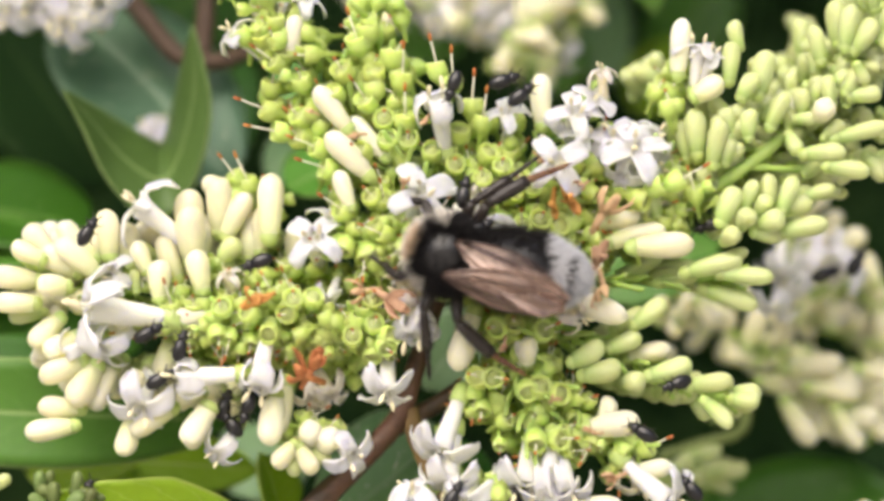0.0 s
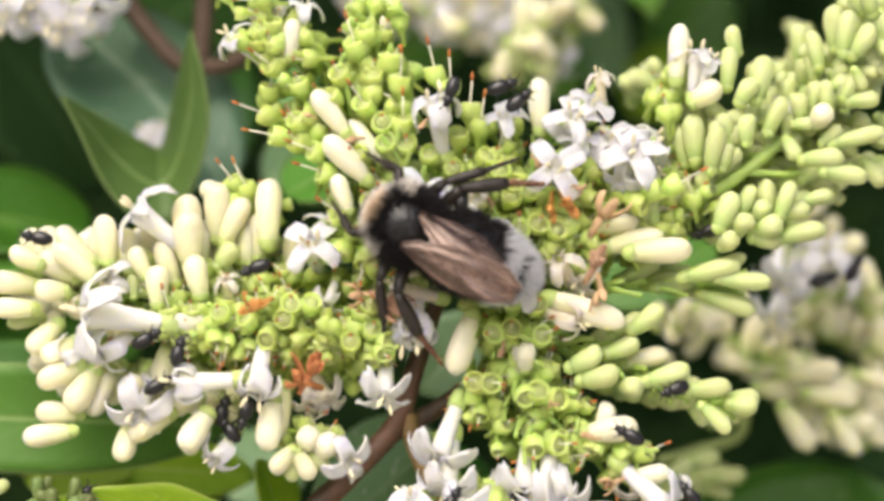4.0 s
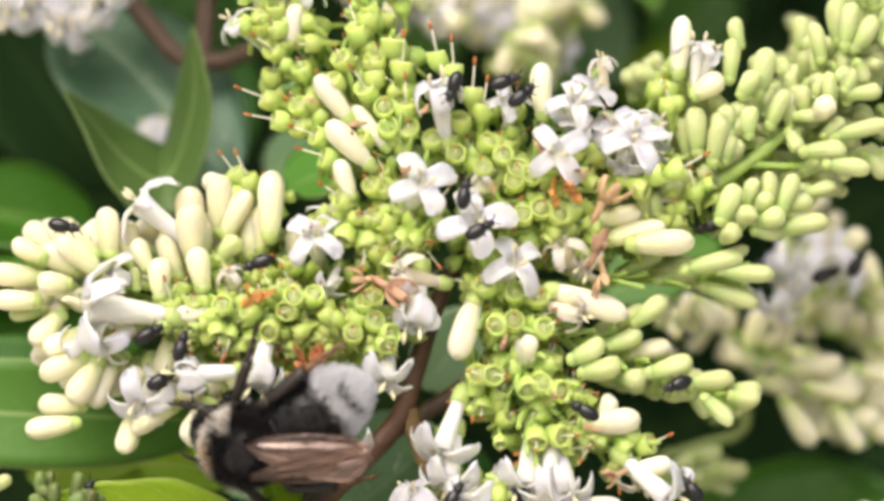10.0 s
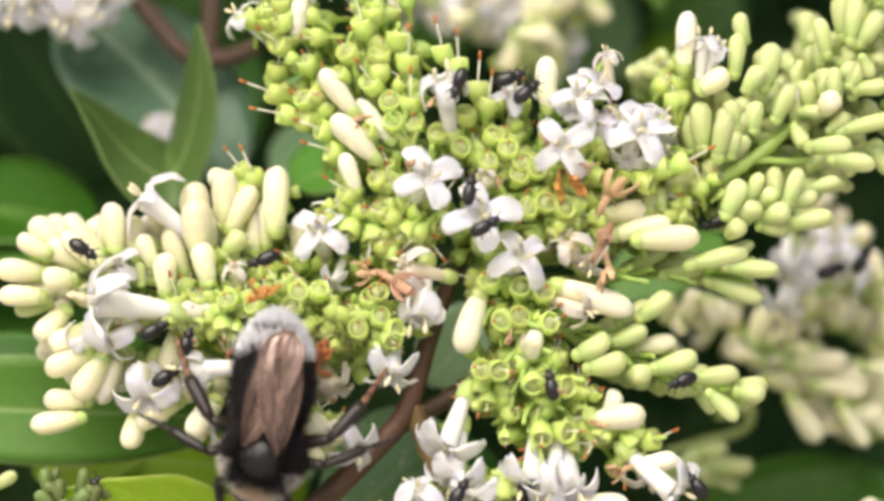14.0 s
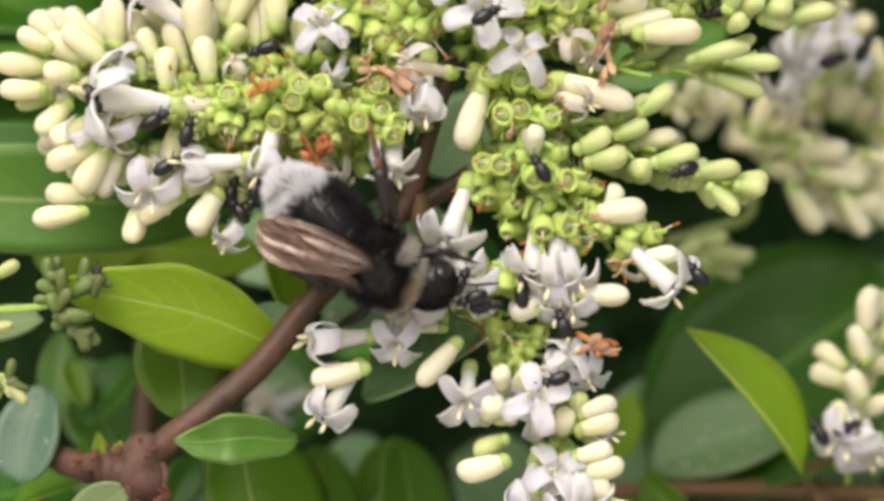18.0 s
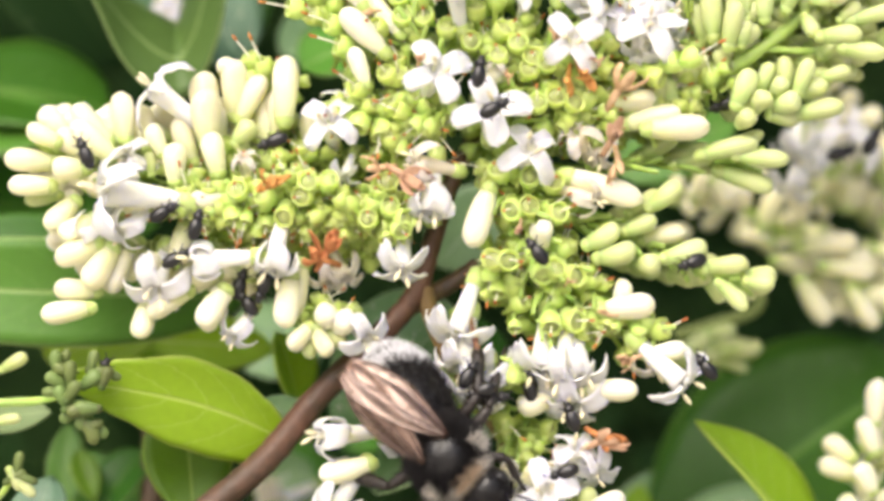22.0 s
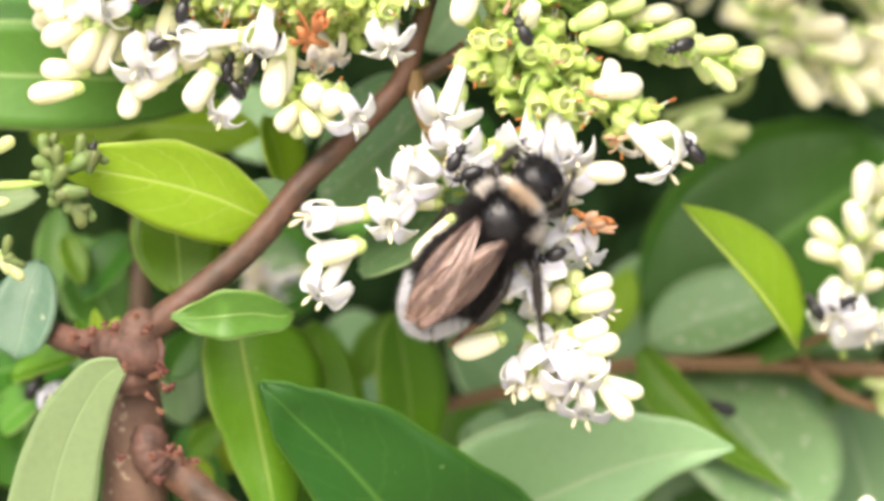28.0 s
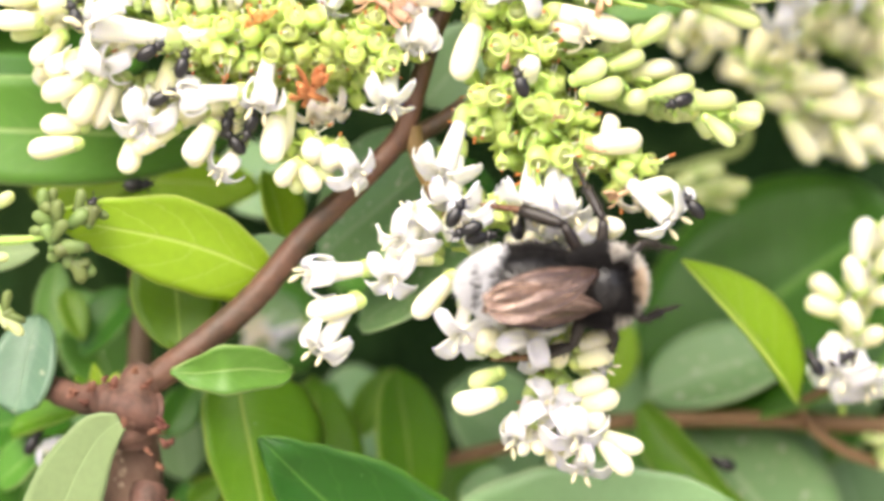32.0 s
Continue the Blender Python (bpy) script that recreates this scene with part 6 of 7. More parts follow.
def rod(sh, a, b, r0, r1, mat=0, seg=8, n=5, swell=0.0):
    a, b = Vector(a) * MM, Vector(b) * MM
    pts = [a.lerp(b, k / n) for k in range(n + 1)]
    rad = [(r0 + (r1 - r0) * k / n + swell * math.sin(math.pi * k / n)) * MM for k in range(n + 1)]
    return sh.tube(pts, rad, seg, mat)


def bristles(sh, a, b, r, count, length, seed, mat=0):
    g = random.Random(seed)
    a, b = Vector(a), Vector(b)
    ax = (b - a).normalized()
    for k in range(count):
        p = a.lerp(b, g.random())
        s = ax.cross(Vector((g.uniform(-1, 1), g.uniform(-1, 1), g.uniform(-1, 1)))).normalized()
        q = p + s * r
        way = (s + ax * 0.7).normalized() * length * g.uniform(0.6, 1.2)
        sh.tube([q * MM, (q + way) * MM], [0.025 * MM, 0.006 * MM], 3, mat)


def leg_parts(bee, name, side, joints, sizes, seed):
    """joints: hip, knee, ankle, toe in the bee's space (mm, left side); the leg turns about its hip."""
    js = [Vector((x, y * side, z)) for x, y, z in joints]
    hip = js[0]
    rel = [j - hip for j in js]
    m = PLACED[bee.name] @ Matrix.Translation(hip * MM)
    sh = Shell()
    rod(sh, rel[0], rel[1], sizes[0], sizes[0] * 0.8, 0, 10, 6, sizes[0] * 0.25)
    leg = put(name, sh.mesh("femur", [LEG]), bee, m)
    sh = Shell()
    rod(sh, rel[1], rel[2], sizes[1] * 0.7, sizes[1], 0, 10, 6, sizes[1] * 0.3)
    put("tibia", sh.mesh("tibia", [LEG]), leg, m)
    foot = TARSUS if name == "hind_leg" else LEG
    for k in range(4):
        a, b = rel[2].lerp(rel[3], k / 4), rel[2].lerp(rel[3], (k + 1.02) / 4)
        sh = Shell()
        rod(sh, a, b, sizes[2] * (1 - 0.12 * k), sizes[2] * (0.8 - 0.1 * k), 0, 8, 3, sizes[2] * 0.15)
        put("tarsus_segment", sh.mesh("tarsus_segment", [foot]), leg, m)
    e = (rel[3] - rel[2]).normalized()
    for w in (-1, 1):
        sh = Shell()
        rod(sh, rel[3], rel[3] + e * 0.45 + Vector((0.2 * w, 0, -0.25)), 0.06, 0.015, 0, 5, 2)
        put("claw", sh.mesh("claw", [foot]), leg, m)
    sh = Shell()
    bristles(sh, rel[0], rel[1], sizes[0], 60, 0.6, seed)
    bristles(sh, rel[1], rel[2], sizes[1], 80, 0.6, seed + 1)
    bristles(sh, rel[2], rel[3], sizes[2], 30, 0.35, seed + 2)
    tagged(put("bristles", sh.mesh("bristles", [LEG]), leg, m), kind="stuff")
    return leg


CHORD = ((0.0, 0.14), (0.12, 0.42), (0.3, 0.74), (0.5, 0.92), (0.68, 1.0), (0.82, 0.95), (0.92, 0.74), (0.97, 0.5), (1.0, 0.16))
FORE_VEINS = ((0.0, 0.97, 0.66, 1.0, 1.5), (0.0, 0.80, 0.60, 0.90, 1.2), (0.66, 1.0, 0.93, 0.80, 1.0), (0.60, 0.90, 0.93, 0.80, 0.8), (0.0, 0.55, 0.34, 0.60, 1.2), (0.34, 0.60, 0.80, 0.66, 0.8), (0.10, 0.50, 0.52, 0.26, 1.0), (0.52, 0.26, 0.74, 0.30, 0.7),
              (0.0, 0.20, 0.50, 0.03, 1.0), (0.34, 0.60, 0.38, 0.84, 1.0), (0.38, 0.36, 0.34, 0.60, 0.9), (0.50, 0.62, 0.54, 0.88, 0.8), (0.62, 0.63, 0.66, 0.90, 0.8), (0.74, 0.65, 0.78, 0.88, 0.7), (0.52, 0.26, 0.56, 0.63, 0.8), (0.72, 0.31, 0.74, 0.65, 0.7))
HIND_VEINS = ((0.0, 0.95, 0.75, 0.98, 1.2), (0.0, 0.60, 0.50, 0.62, 1.0), (0.50, 0.62, 0.90, 0.55, 0.7), (0.05, 0.40, 0.60, 0.22, 0.9), (0.50, 0.62, 0.52, 0.95, 0.8), (0.42, 0.28, 0.50, 0.62, 0.7))


def wing_part(bee, side, root, length, width, sweep, lift, name, veins):
    """A membrane with veins, folded back over the body: leading edge outside, pleated towards the tip."""
    a = radians(sweep)
    along = Vector((-math.cos(a), math.sin(a) * side, -math.sin(radians(lift)))).normalized()
    out = Vector((-math.sin(a) * 0.15, side * 1.0, -0.42)).normalized()
    out = (out - along * out.dot(along)).normalized()
    up = along.cross(out) * -side
    root = Vector((root[0], root[1] * side, root[2]))

    def chord(s):
        for (s0, w0), (s1, w1) in zip(CHORD, CHORD[1:]):
            if s <= s1:
                return width * (w0 + (w1 - w0) * (s - s0) / (s1 - s0))
        return width * CHORD[-1][1]

    def spot(s, c):
        lead = 0.20 * width * math.sin(math.pi * min(1.0, s * 0.9)) - 0.55 * width * max(0.0, s - 0.82)
        pleat = (0.06 + 0.24 * s) * math.sin(21 * c + 2.0 * s + 1.4 * math.sin(4 * s + 3 * c))
        curl = 0.45 * noise.noise(Vector((s * 3.0, c * 3.0, side * 3.0 + length))) * s
        bow = 0.7 * math.sin(math.pi * 0.9 * s) - 0.5 * s * s + 0.35 * math.sin(math.pi * c) * (1 - 0.4 * s)
        return (along * (length * s) + out * (lead - chord(s) * (1 - c)) + up * (bow + 0.5 * pleat + curl)) * MM

    grid = [[spot(i / 22, j / 16) for j in range(17)] for i in range(23)]
    sh = Shell().sheet(grid, 0.03 * MM, 0)
    sh.uv = []
    m = PLACED[bee.name] @ Matrix.Translation(root * MM)
    w = put(name, sh.mesh(name, [WING]), bee, m)
    for s0, c0, s1, c1, r in veins:
        pts = [spot(s0 + (s1 - s0) * k / 8, c0 + (c1 - c0) * k / 8 + 0.05 * math.sin(math.pi * k / 8)) for k in range(9)]
        ve = Shell().tube(pts, [0.085 * r * MM * (1 - 0.4 * k / 8) for k in range(9)], 6, 0)
        put("vein", ve.mesh("vein", [VEIN]), w, m)
    return w


def make_bee():
    bee = put("bumblebee", None, None, Matrix.Identity(4))
    tagged(bee, "bumblebee with tan collar, black body and white tail", "bumblebee")
    th = put("thorax", ball(THORAX, TH_R).mesh("thorax", [SHELL]), bee)

    g = random.Random(4)

    def th_fur(x, y, z):
        q = g.uniform(-0.09, 0.09)
        # a bald black disc on the back, a tan collar before it, cream flanks
        if z > 0.55 and math.hypot(x - 0.05, y * 0.95) < 0.56 + q:
            return None if g.random() < 0.85 else 0
        if x > 0.76 + q:
            return 2 if (abs(y) > 0.45 + q or z < 0.25 + q) else 1
        if abs(y) > 0.74 + q and x > 0.22 + 0.5 * q and z > -0.55:
            return 2 if g.random() < 0.8 else 0
        return 0

    tagged(put("fur", fur_on(THORAX, TH_R, 12000, 1.25, 21, th_fur, 0, 0.028, 0.1, 0.38).mesh("fur", [FUR_BLACK, FUR_TAN, FUR_CREAM]), th), kind="stuff")
    ab = put("abdomen", ball(ABDOMEN, AB_R, 18, 22, 0, 0.12).mesh("abdomen", [SHELL]), bee)
    for k in range(6):
        sh = Shell()
        x = 0.75 - 0.28 * k
        wd = math.sqrt(max(0.02, 1 - x * x)) * (1 + 0.12 * x)
        pts = [Vector((ABDOMEN[0] + AB_R[0] * x, ABDOMEN[1] + AB_R[1] * wd * math.cos(2 * math.pi * j / 24), ABDOMEN[2] + AB_R[2] * wd * math.sin(2 * math.pi * j / 24))) * MM for j in range(25)]
        sh.tube(pts, [0.10 * MM] * 25, 5, 0, False)
        put("segment_rim", sh.mesh("segment_rim", [SHELL]), ab)
    g = random.Random(5)

    def ab_fur(x, y, z):
        edge = -0.45 + 0.24 * max(0.0, abs(y) - 0.35) + 0.07 * g.uniform(-1, 1)
        if x < edge:
            # dark rings of the back show through the middle of the white tail
            band = math.sin(x * 15.0 + 0.6) > -0.1 and abs(y) < 0.55 and z > 0.15 and x > -0.78
            return 1 if g.random() < (0.45 if band else 0.97) else 0
        return 0 if g.random() < (0.3 if z > 0.2 else 0.6) else None

    tagged(put("fur", fur_on(ABDOMEN, AB_R, 17000, 1.15, 22, ab_fur, 0.12, 0.03, 0.7, 0.38).mesh("fur", [FUR_BLACK, FUR_WHITE]), ab), kind="stuff")
    hd = put("head", ball((HEAD[0] - NECK[0], 0, HEAD[2] - NECK[2]), HD_R, 12, 16).mesh("head", [SHELL]), bee, Matrix.Translation(Vector(NECK) * MM))
    tagged(put("fur", fur_on(HEAD, HD_R, 3200, 0.5, 23, lambda x, y, z: 0 if abs(y) < 0.85 else None, 0, 0.03, -0.2).mesh("fur", [FUR_BLACK]), hd), kind="stuff")
    for sd in (-1, 1):
        put("eye", ball((4.8, 1.8 * sd, -0.7), (0.9, 0.65, 1.35), 10, 12).mesh("eye", [SHELL]), hd)
        sh = Shell()
        rod(sh, (6.2, 0.6 * sd, -0.4), (6.9, 1.6 * sd, 0.1), 0.11, 0.10)
        pts = [Vector((6.9 + 2.9 * t, (1.6 + 1.3 * t - 0.5 * t * t) * sd, 0.1 - 0.9 * t * t)) * MM for t in [k / 10 for k in range(11)]]
        sh.tube(pts, [0.105 * MM * (1 + 0.12 * (k % 2)) for k in range(11)], 7, 0)
        put("antenna", sh.mesh("antenna", [LEG]), hd)
    sh = Shell()
    rod(sh, (5.8, 0, -1.8), (6.6, 0, -3.4), 0.24, 0.12)
    put("tongue", sh.mesh("tongue", [LEG]), hd)
    wings = []
    for sd in (-1, 1):
        wings.append((sd, 1.0, wing_part(bee, sd, (-0.6, 1.75, 2.15 + 0.15 * sd), 10.8, 4.1, -6.0, 1.0, "forewing", FORE_VEINS)))
        wings.append((sd, 0.25, wing_part(bee, sd, (-1.3, 1.75, 1.75), 9.0, 3.2, -4, 2.0, "hindwing", HIND_VEINS)))
    legs = {}
    for sd, tag in ((1, "l"), (-1, "r")):
        legs["f" + tag] = leg_parts(bee, "front_leg", sd, [(1.6, 1.5, -1.8), (3.4, 3.6, -2.0), (5.0, 3.2, -3.6), (6.6, 3.0, -4.8)], (0.45, 0.33, 0.2), 31)
        legs["m" + tag] = leg_parts(bee, "middle_leg", sd, [(0.0, 1.8, -2.0), (0.2, 5.3, -1.0), (-1.2, 8.4, -2.6), (-2.2, 11.0, -4.2)], (0.5, 0.4, 0.24), 41)
        legs["h" + tag] = leg_parts(bee, "hind_leg", sd, [(-1.4, 1.8, -1.9), (-3.0, 5.2, -0.8), (-6.6, 6.8, -2.4), (-10.0, 7.6, -4.2)], (0.5, 0.55, 0.32), 51)
    return bee, legs, hd, wings, ab


bee, legs, bee_head, wings, abdomen = make_bee()


# ---- small black beetles on the flowers ----
def make_beetle():
    b = put("beetle", None, None, Matrix.Identity(4))
    tagged(b, "small shiny black flower beetle", "beetle", "beetles on the flowers")
    for sd in (-1, 1):
        sh = Shell()
        for i in range(9):
            a = math.pi * i / 8
            for j in range(7):
                c = math.pi * j / 6
                x, w = math.cos(a), math.sin(a)
                sh.v.append(Vector((-0.35 + 0.9 * x, (0.02 + 0.52 * w * max(0.0, math.sin(c * 0.5))) * sd, 0.45 * w * math.cos(c * 0.5))) * MM)
        for i in range(8):
            for j in range(6):
                p = i * 7 + j
                sh.f.append((p, p + 1, p + 8, p + 7))
                sh.i.append(0)
        put("wing_case", sh.mesh("wing_case", [SHELL]), b)
    put("body", ball((-0.35, 0, -0.05), (0.88, 0.5, 0.28), 8, 10).mesh("body", [SHELL]), b)
    put("pronotum", ball((0.62, 0, 0.02), (0.34, 0.44, 0.32), 8, 10).mesh("pronotum", [SHELL]), b)
    put("head", ball((0.98, 0, -0.05), (0.24, 0.28, 0.22), 8, 10).mesh("head", [SHELL]), b)
    for sd in (-1, 1):
        for x, e in ((0.6, 0.5), (0.1, 0.05), (-0.4, -0.5)):
            sh = Shell()
            rod(sh, (x, 0.3 * sd, -0.15), (x + e * 0.4, 0.62 * sd, -0.12), 0.05, 0.04, 0, 5, 2)
            rod(sh, (x + e * 0.4, 0.62 * sd, -0.12), (x + e * 0.7, 0.75 * sd, -0.42), 0.035, 0.025, 0, 5, 2)
            put("leg", sh.mesh("leg", [LEG]), b)
        sh = Shell()
        rod(sh, (1.15, 0.12 * sd, 0), (1.5, 0.4 * sd, 0.1), 0.035, 0.05, 0, 5, 2)
        put("antenna", sh.mesh("antenna", [LEG]), b)
    return b


def creature(u, v, d, ang, tilt=0.0, roll=0.0):
    """The pose of an insect seen from above its back: ang is the way it heads in the picture's plane."""
    a, t, r = radians(ang), radians(tilt), radians(roll)
    flat = Vector((math.cos(a), 0, math.sin(a)))
    toward = Vector((0, -1, 0))
    x = flat * math.cos(t) + toward * math.sin(t)
    u0 = toward * math.cos(t) - flat * math.sin(t)
    l0 = u0.cross(x)
    z = u0 * math.cos(r) + l0 * math.sin(r)
    y = z.cross(x)
    m = Matrix((x, y, z)).transposed().to_4x4()
    m.translation = P(u, v, d)
    return m


MM = 0.00117
beetle = make_beetle()
MM = 0.001
beetles = [beetle]


def beetle_at(u, v, d, ang, tilt=0.0, roll=0.0):
    b = beetle if not beetle.get("placed") else copy_thing(beetle, Matrix.Identity(4))
    beetle["placed"] = 1
    b.matrix_basis = creature(u, v, d, ang, tilt, roll)
    beetles.append(b)
    return b


plan_at(7, -6)
beetle_at(460, 465, -5, 200)
beetle_at(900, 140, -5, 20)
beetle_at(930, 165, -5, 40)
beetle_at(808, 150, -7, 250)
beetle_at(855, 405, -9, 30)
beetle_at(828, 340, -8, 80)
beetle_at(1205, 680, -4, 200, 20)
crawl_a = beetle_at(1010, 715, -6, 160)
beetle_at(268, 590, -4, 30)
beetle_at(325, 612, -5, 75)
beetle_at(290, 672, -4, 30)
beetle_at(1262, 400, 0, 200, 0, 40)
plan_at(-2, 627)
beetle_at(818, 245, -7, 60)
beetle_at(838, 275, -7, 200)
beetle_at(862, 288, -6, 10)
beetle_at(925, 240, -3, 90)
beetle_at(925, 265, -3, 100)
beetle_at(1000, 320, -4, 110)
beetle_at(985, 420, -6, 200)
beetle_at(1238, 232, -3, 130)
beetle_at(412, 84, -1.5, 70)
beetle_at(424, 118, -1.5, 130)
beetle_at(452, 92, -2.5, 250)
beetle_at(1290, 690, 23, 160)
plan_at(3, 708)
beetle_at(100, 178, -1, 80)
beetle_at(160, 160, -1, 60)
beetle_at(62, 570, 14, 60)
beetle_at(1450, 430, 12, 120)
beetle_at(1500, 422, 12, 20)
crawl_c = beetle_at(95, 195, 10, 20)
plan_at(-8, 214)
beetle_at(1540, 245, 18, 60)
beetle_at(1485, 265, 18, 20)
plan_at(7, -6)
crawl_d = beetle_at(120, 480, -5, 60)
plan_at(0, 0)


# ---- what moves ----
def motions():
    rows = [
        (0.0, 803, 445, 158, -4, 8),
        (0.5, 741, 453, 158, -4, 8),
        (1.0, 768, 434, 157, -4, 8),
        (1.5, 791, 427, 158, -4, 8),
        (2.0, 798, 447, 160, -4, 8),
        (2.5, 760, 426, 152, -2, 8),
        (3.0, 748, 364, 136, 0, 8),
        (3.5, 734, 363, 140, 0, 6),
        (5.5, 738, 572, 192, -6, 6),
        (6.0, 742, 619, 206, -10, 2),
        (6.5, 716, 616, 200, -8, 4),
        (7.0, 584, 545, 176, 0, 12),
        (7.5, 577, 598, 184, 0, 8),
        (8.0, 511, 657, 194, 0, 8),
        (8.5, 479, 783, 196, -4, 22),
        (9.0, 475, 768, 172, -6, 34),
        (9.5, 470, 756, 170, -6, 34),
        (10.0, 443, 785, 184, -6, 32),
        (10.5, 435, 787, 186, -7, 34),
        (11.0, 436, 782, 185, -8, 36),
        (11.5, 416, 783, 180, -7, 34),
        (12.0, 411, 801, 192, -6, 28),
        (12.5, 413, 798, 194, -6, 26),
        (13.0, 415, 805, 202, -8, 20),
        (13.5, 436, 795, 228, -6, 8),
        (14.5, 502, 836, 284, -4, -18),
        (15.5, 597, 867, 335, 0, -40),
        (16.0, 662, 832, 343, 0, -46),
        (16.5, 606, 824, 350, 0, -48),
        (17.0, 636, 850, 335, 0, -38),
        (17.5, 690, 879, 328, 0, -30),
        (18.0, 678, 849, 334, 0, -32),
        (18.5, 658, 870, 323, 0, -26),
        (19.0, 681, 871, 320, 0, -26),
        (19.5, 776, 841, 346, 10, -14),
        (20.0, 751, 839, 357, 12, -12),
        (20.5, 752, 820, 357, 14, -12),
        (21.0, 741, 951, 324, 4, -8),
        (21.5, 691, 1006, 308, 6, -4),
        (22.0, 775, 1016, 318, 12, -4),
        (22.5, 751, 1055, 340, 26, 0),
        (23.0, 744, 1088, 357, 28, 0),
        (23.5, 848, 1086, 359, 26, 0),
        (24.0, 778, 1102, 338, 38, 0),
        (24.5, 807, 1181, 338, 36, 2),
        (25.0, 892, 1160, 340, 28, 0),
        (25.5, 881, 1174, 338, 26, 0),
        (27.5, 917, 1102, 374, 24, 0),
        (28.0, 896, 986, 410, 8, 6),
        (28.5, 891, 955, 432, 4, 7),
        (29.0, 958, 984, 412, 4, 4),
        (29.5, 984, 958, 412, 2, 7),
        (30.0, 1053, 986, 372, 0, -26),
        (30.5, 1038, 993, 370, 0, -28),
        (31.0, 1081, 1017, 370, 0, -26),
        (31.5, 1088, 999, 366, 0, -14),
        (32.0, 1078, 1001, 364, 0, -6),
    ]
    walk(bee, [(t, creature(u, v, -8.5, a, e, r)) for t, u, v, a, e, r in rows])
    # the head is tucked down while it feeds
    neck = Vector(NECK) * MM
    nods = [(0, 82), (3.5, 82), (6, 84), (8, 78), (9, 66), (13, 70), (16, 45), (17, 25), (18, 12), (19, 8), (20, 10), (21, 5), (23, 0), (24.5, 0), (25.5, 4), (27.5, 2), (28, 10), (29, 14), (29.5, 20), (30, 70), (31, 84), (32, 84)]
    walk(bee_head, [(t, Matrix.Translation(neck - Vector((1.1, 0, 0.3)) * MM * a / 84) @ Matrix.Rotation(radians(a), 4, "Y")) for t, a in nods])
    # the abdomen bends down while it climbs, and sideways as it turns: seconds, down, sideways
    waist = Vector((-1.9, 0, -0.5)) * MM
    bends = [(0, 2, 13), (1, 2, 18), (2, 2, 13), (3, 0, 15), (3.5, 0, 13), (5.5, 0, 5), (6, 0, 7), (7.5, 0, 6), (8, 0, 8), (8.5, 2, 18), (9, 2, 34), (10, 3, 28), (11, 4, 30), (12, 4, 22), (13, 6, 24), (14.5, 12, 0), (15.5, 22, -12), (16.5, 22, -14), (17, 24, -20), (17.5, 15, -18), (18, 8, -14), (19, 4, -18), (19.5, 6, -6), (20.5, 8, -9), (21, 12, -13),
             (22, 22, -15), (23, 32, 0), (25.5, 34, 0), (27.5, 26, 0), (28, 4, 0), (29, 5, 0), (30, 2, -16), (31, 0, -24), (32, 0, -5)]
    walk(abdomen, [(t, Matrix.Translation(waist) @ Matrix.Rotation(radians(b), 4, "Z") @ Matrix.Rotation(radians(-a), 4, "Y") @ Matrix.Translation(-waist)) for t, a, b in bends])
    # the wings part a little while it climbs
    spread = [(0, 2, 0), (3, 2, 0), (7, 7, 4), (8, 2, 2), (13, 1, 2), (17, 0, 0), (20, 2, 2), (22, 4, 0), (23, 8, 0), (24, 10, 0), (25.5, 10, 2), (27.5, 9, 3), (28, 3, 4), (29, 2, 4), (30, 2, 16), (31, 2, 16), (32, 2, 22)]
    for side, share, wing in wings:
        home = wing.matrix_basis.copy()
        walk(wing, [(t, home @ Matrix.Rotation(radians(-a * side * share), 4, "Z") @ Matrix.Rotation(radians(b), 4, "Y")) for t, a, b in spread])
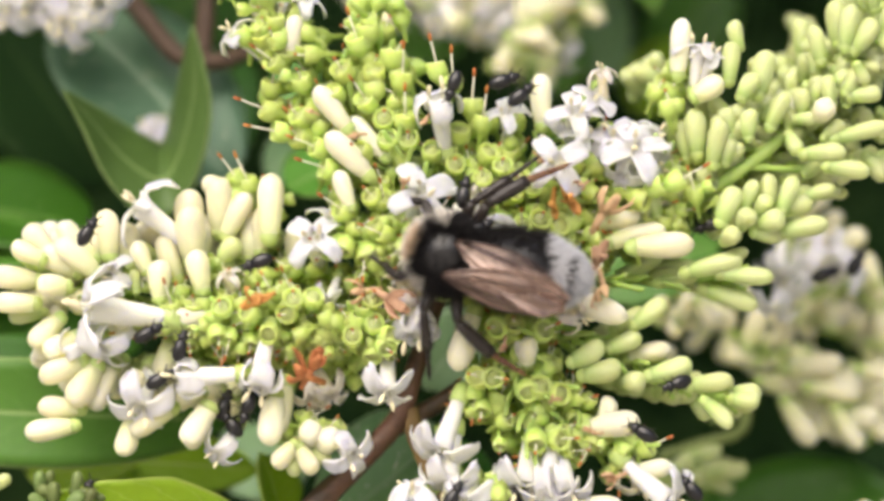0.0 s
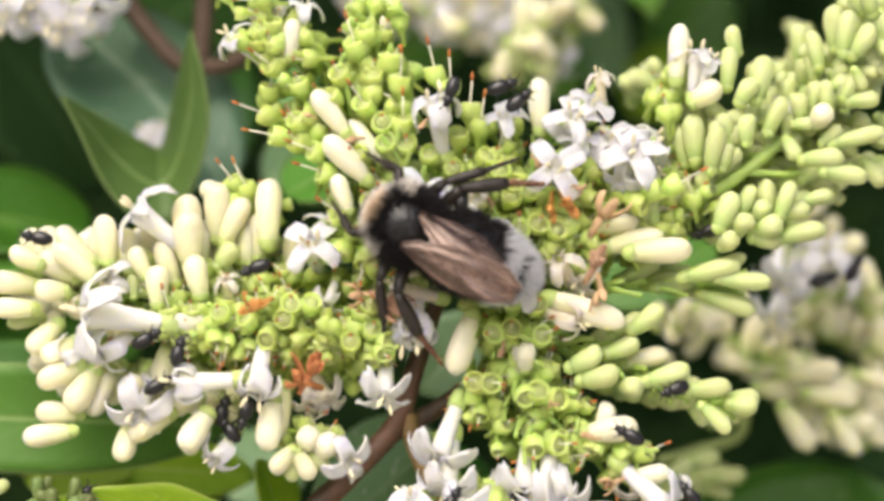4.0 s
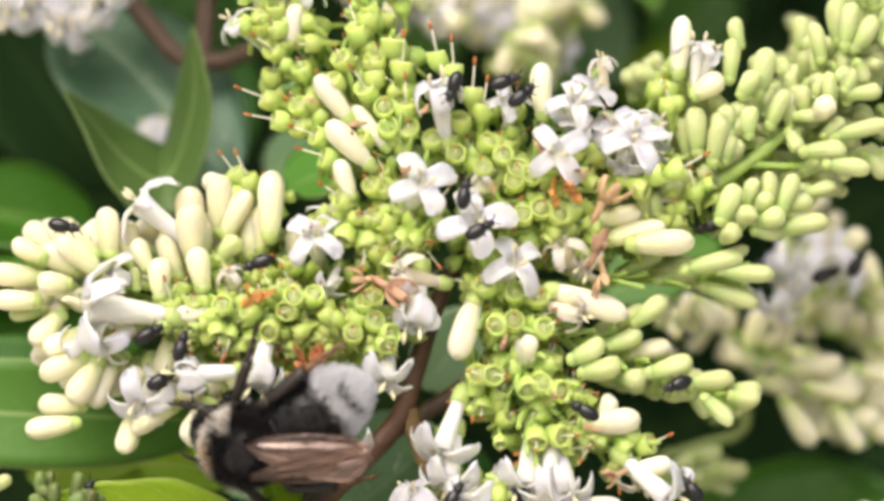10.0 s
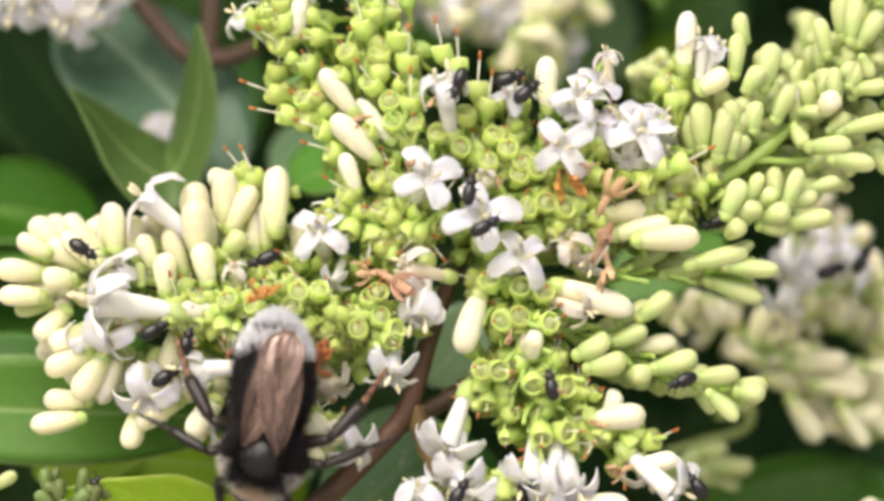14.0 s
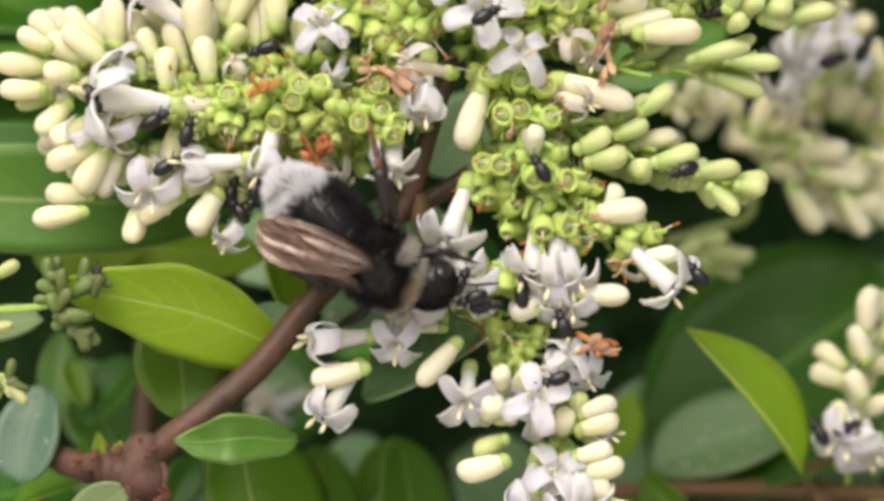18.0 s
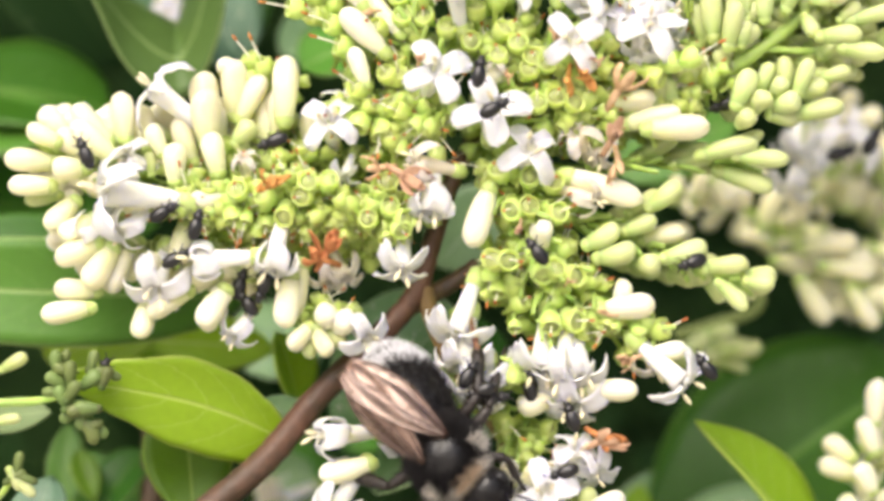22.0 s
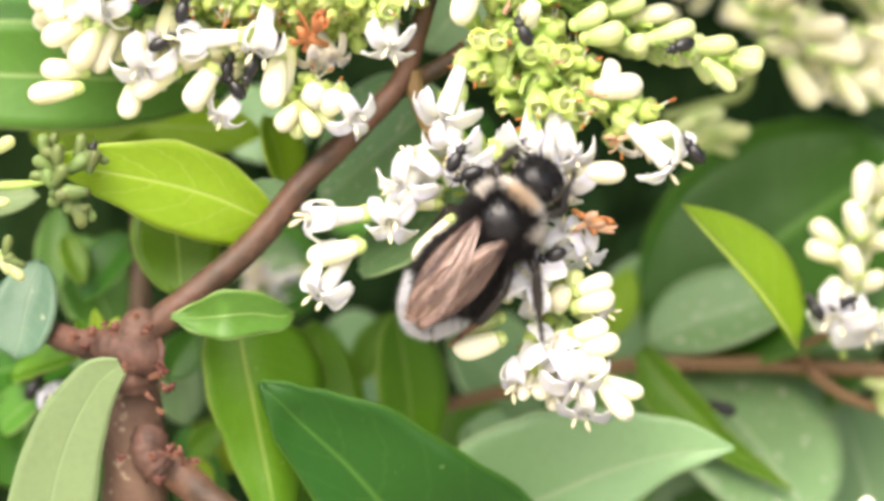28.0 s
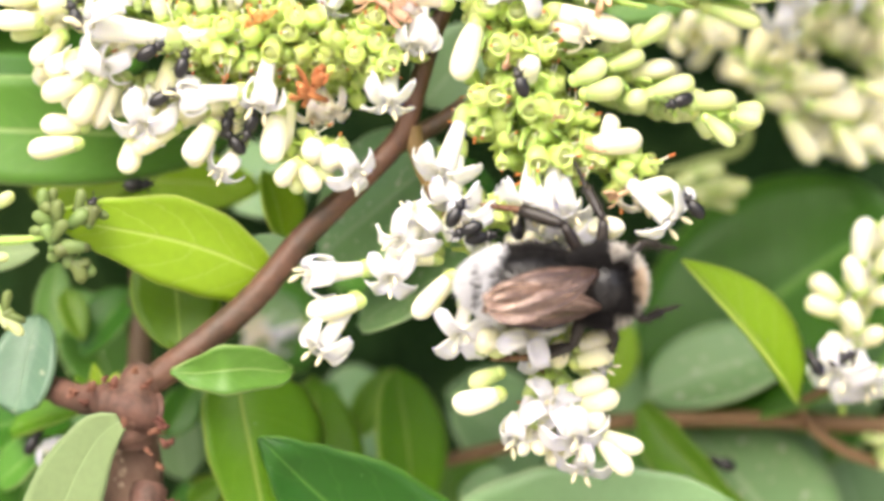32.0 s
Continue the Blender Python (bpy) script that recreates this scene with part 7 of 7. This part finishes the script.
    # each leg swings about its hip: times, then forward and downward turns in degrees
    swings = {
        "fl": [(0, 0, 0), (5, 12, 4), (9, -6, 0), (13, 10, 6), (17, 20, -6), (20, 4, 8), (24, 18, 0), (28, -8, 4), (32, 10, 0)],
        "fr": [(0, 6, 0), (5, -8, 4), (9, 14, 0), (13, -4, 6), (17, 8, -6), (20, 16, 8), (24, 0, 0), (28, 12, 4), (32, 0, 0)],
        "ml": [(0, 0, 0), (6, -14, 0), (9, 8, 10), (13, -6, 0), (17, -22, -14), (19, -10, -16), (20.5, -20, -14), (23, 4, 30), (25, 12, 34), (28, 34, 44), (29, 36, 30), (30, -12, -10), (32, 4, 14)],
        "mr": [(0, -12, -12), (3, -22, -14), (6, -6, -18), (8.5, 6, -20), (9.5, -4, -18), (11, 4, -20), (13, 10, -18), (17, 0, 0), (20, 12, 0), (22, 20, 20), (23, 40, 45), (25.5, 44, 45), (27.5, 0, 20), (28, -26, -6), (29, -20, 0), (30, 10, 30), (32, 10, 24)],
        "hl": [(0, 0, 0), (6, 10, 0), (10, -4, 4), (13, 0, 0), (16, 14, -16), (18, 26, -18), (19, 22, -18), (20, 18, -18), (21, 26, -16), (23, 16, 30), (26, 16, 30), (28, 6, 62), (29, 6, 60), (30, 4, -10), (32, 0, 10)],
        "hr": [(0, 24, -12), (3, 14, -10), (6, 8, -18), (8, 14, -20), (9, 2, -22), (11, 8, -22), (13, 20, -20), (16, 0, 0), (20, -8, 10), (22, 10, 20), (23, 30, 45), (25.5, 34, 45), (27.5, -10, 0), (28, -27, -8), (29, -25, -8), (30, 6, 20), (32, 0, 16)],
    }
    for key, rows_of_leg in swings.items():
        leg = legs[key]
        side = 1 if key[1] == "l" else -1
        home = leg.matrix_basis.copy()
        walk(leg, [(t, home @ Matrix.Rotation(radians(-a * side), 4, "Z") @ Matrix.Rotation(radians(-b * side), 4, "X")) for t, a, b in rows_of_leg])
    # beetles on the move: seconds, plan place, heading
    walk(crawl_a, [(t, creature(u, v, -6, a)) for t, u, v, a in ((0, 1150, 760, 150), (6, 1118, 748, 150), (9, 1076, 729, 140), (11, 1017, 709, 160), (13, 983, 685, 100), (16.3, 976, 678, 110), (20, 940, 660, 130), (26, 935, 650, 120), (32, 930, 640, 110))])
    walk(crawl_d, [(t, creature(u, v, -5, a)) for t, u, v, a in ((0, 166, 404, 60), (3, 110, 400, 150), (6, 39, 418, 190), (7.5, 60, 405, 60), (9, 101, 389, 10), (13, 150, 430, -40), (16.3, 141, 492, -10), (18, 164, 548, -60), (19, 121, 456, 80), (21, 131, 459, 100), (23, 135, 500, 120), (32, 140, 520, 110))])
    walk(crawl_c, [(t, creature(u, v, 10, a)) for t, u, v, a in ((0, 90, 905, 20), (24, 95, 900, 20), (28, 120, 880, 30), (30.5, 200, 830, 20), (32, 252, 822, 5))])
    # sprays dip under the bee's weight
    dips = {
        1: [(0, 8), (6.5, 5), (8, 3), (10, 2), (13, 0), (16.5, 1), (17.5, 13), (18.5, 4), (19.5, 10), (22, 14), (24, 10), (28, 8), (32, 8)],
        2: [(0, 26), (3, 23), (6.5, 23), (7.5, 14), (8.5, 7), (10, 5), (11, 1), (13, 0), (16.5, 3), (17.5, 17), (18.5, 8), (19.5, 16), (22, 22), (24, 16), (32, 12)],
        3: [(0, 0), (15, 0), (17.5, 4), (19, 2), (22, 8), (24, 8), (27.5, 6), (32, 6)],
    }
    for sp, sway in SPRAYS:
        if sway:
            at = sp.matrix_basis.copy()
            walk(sp, [(t, Matrix.Translation((0, 0, -v * K)) @ at) for t, v in dips[sway]])


motions()
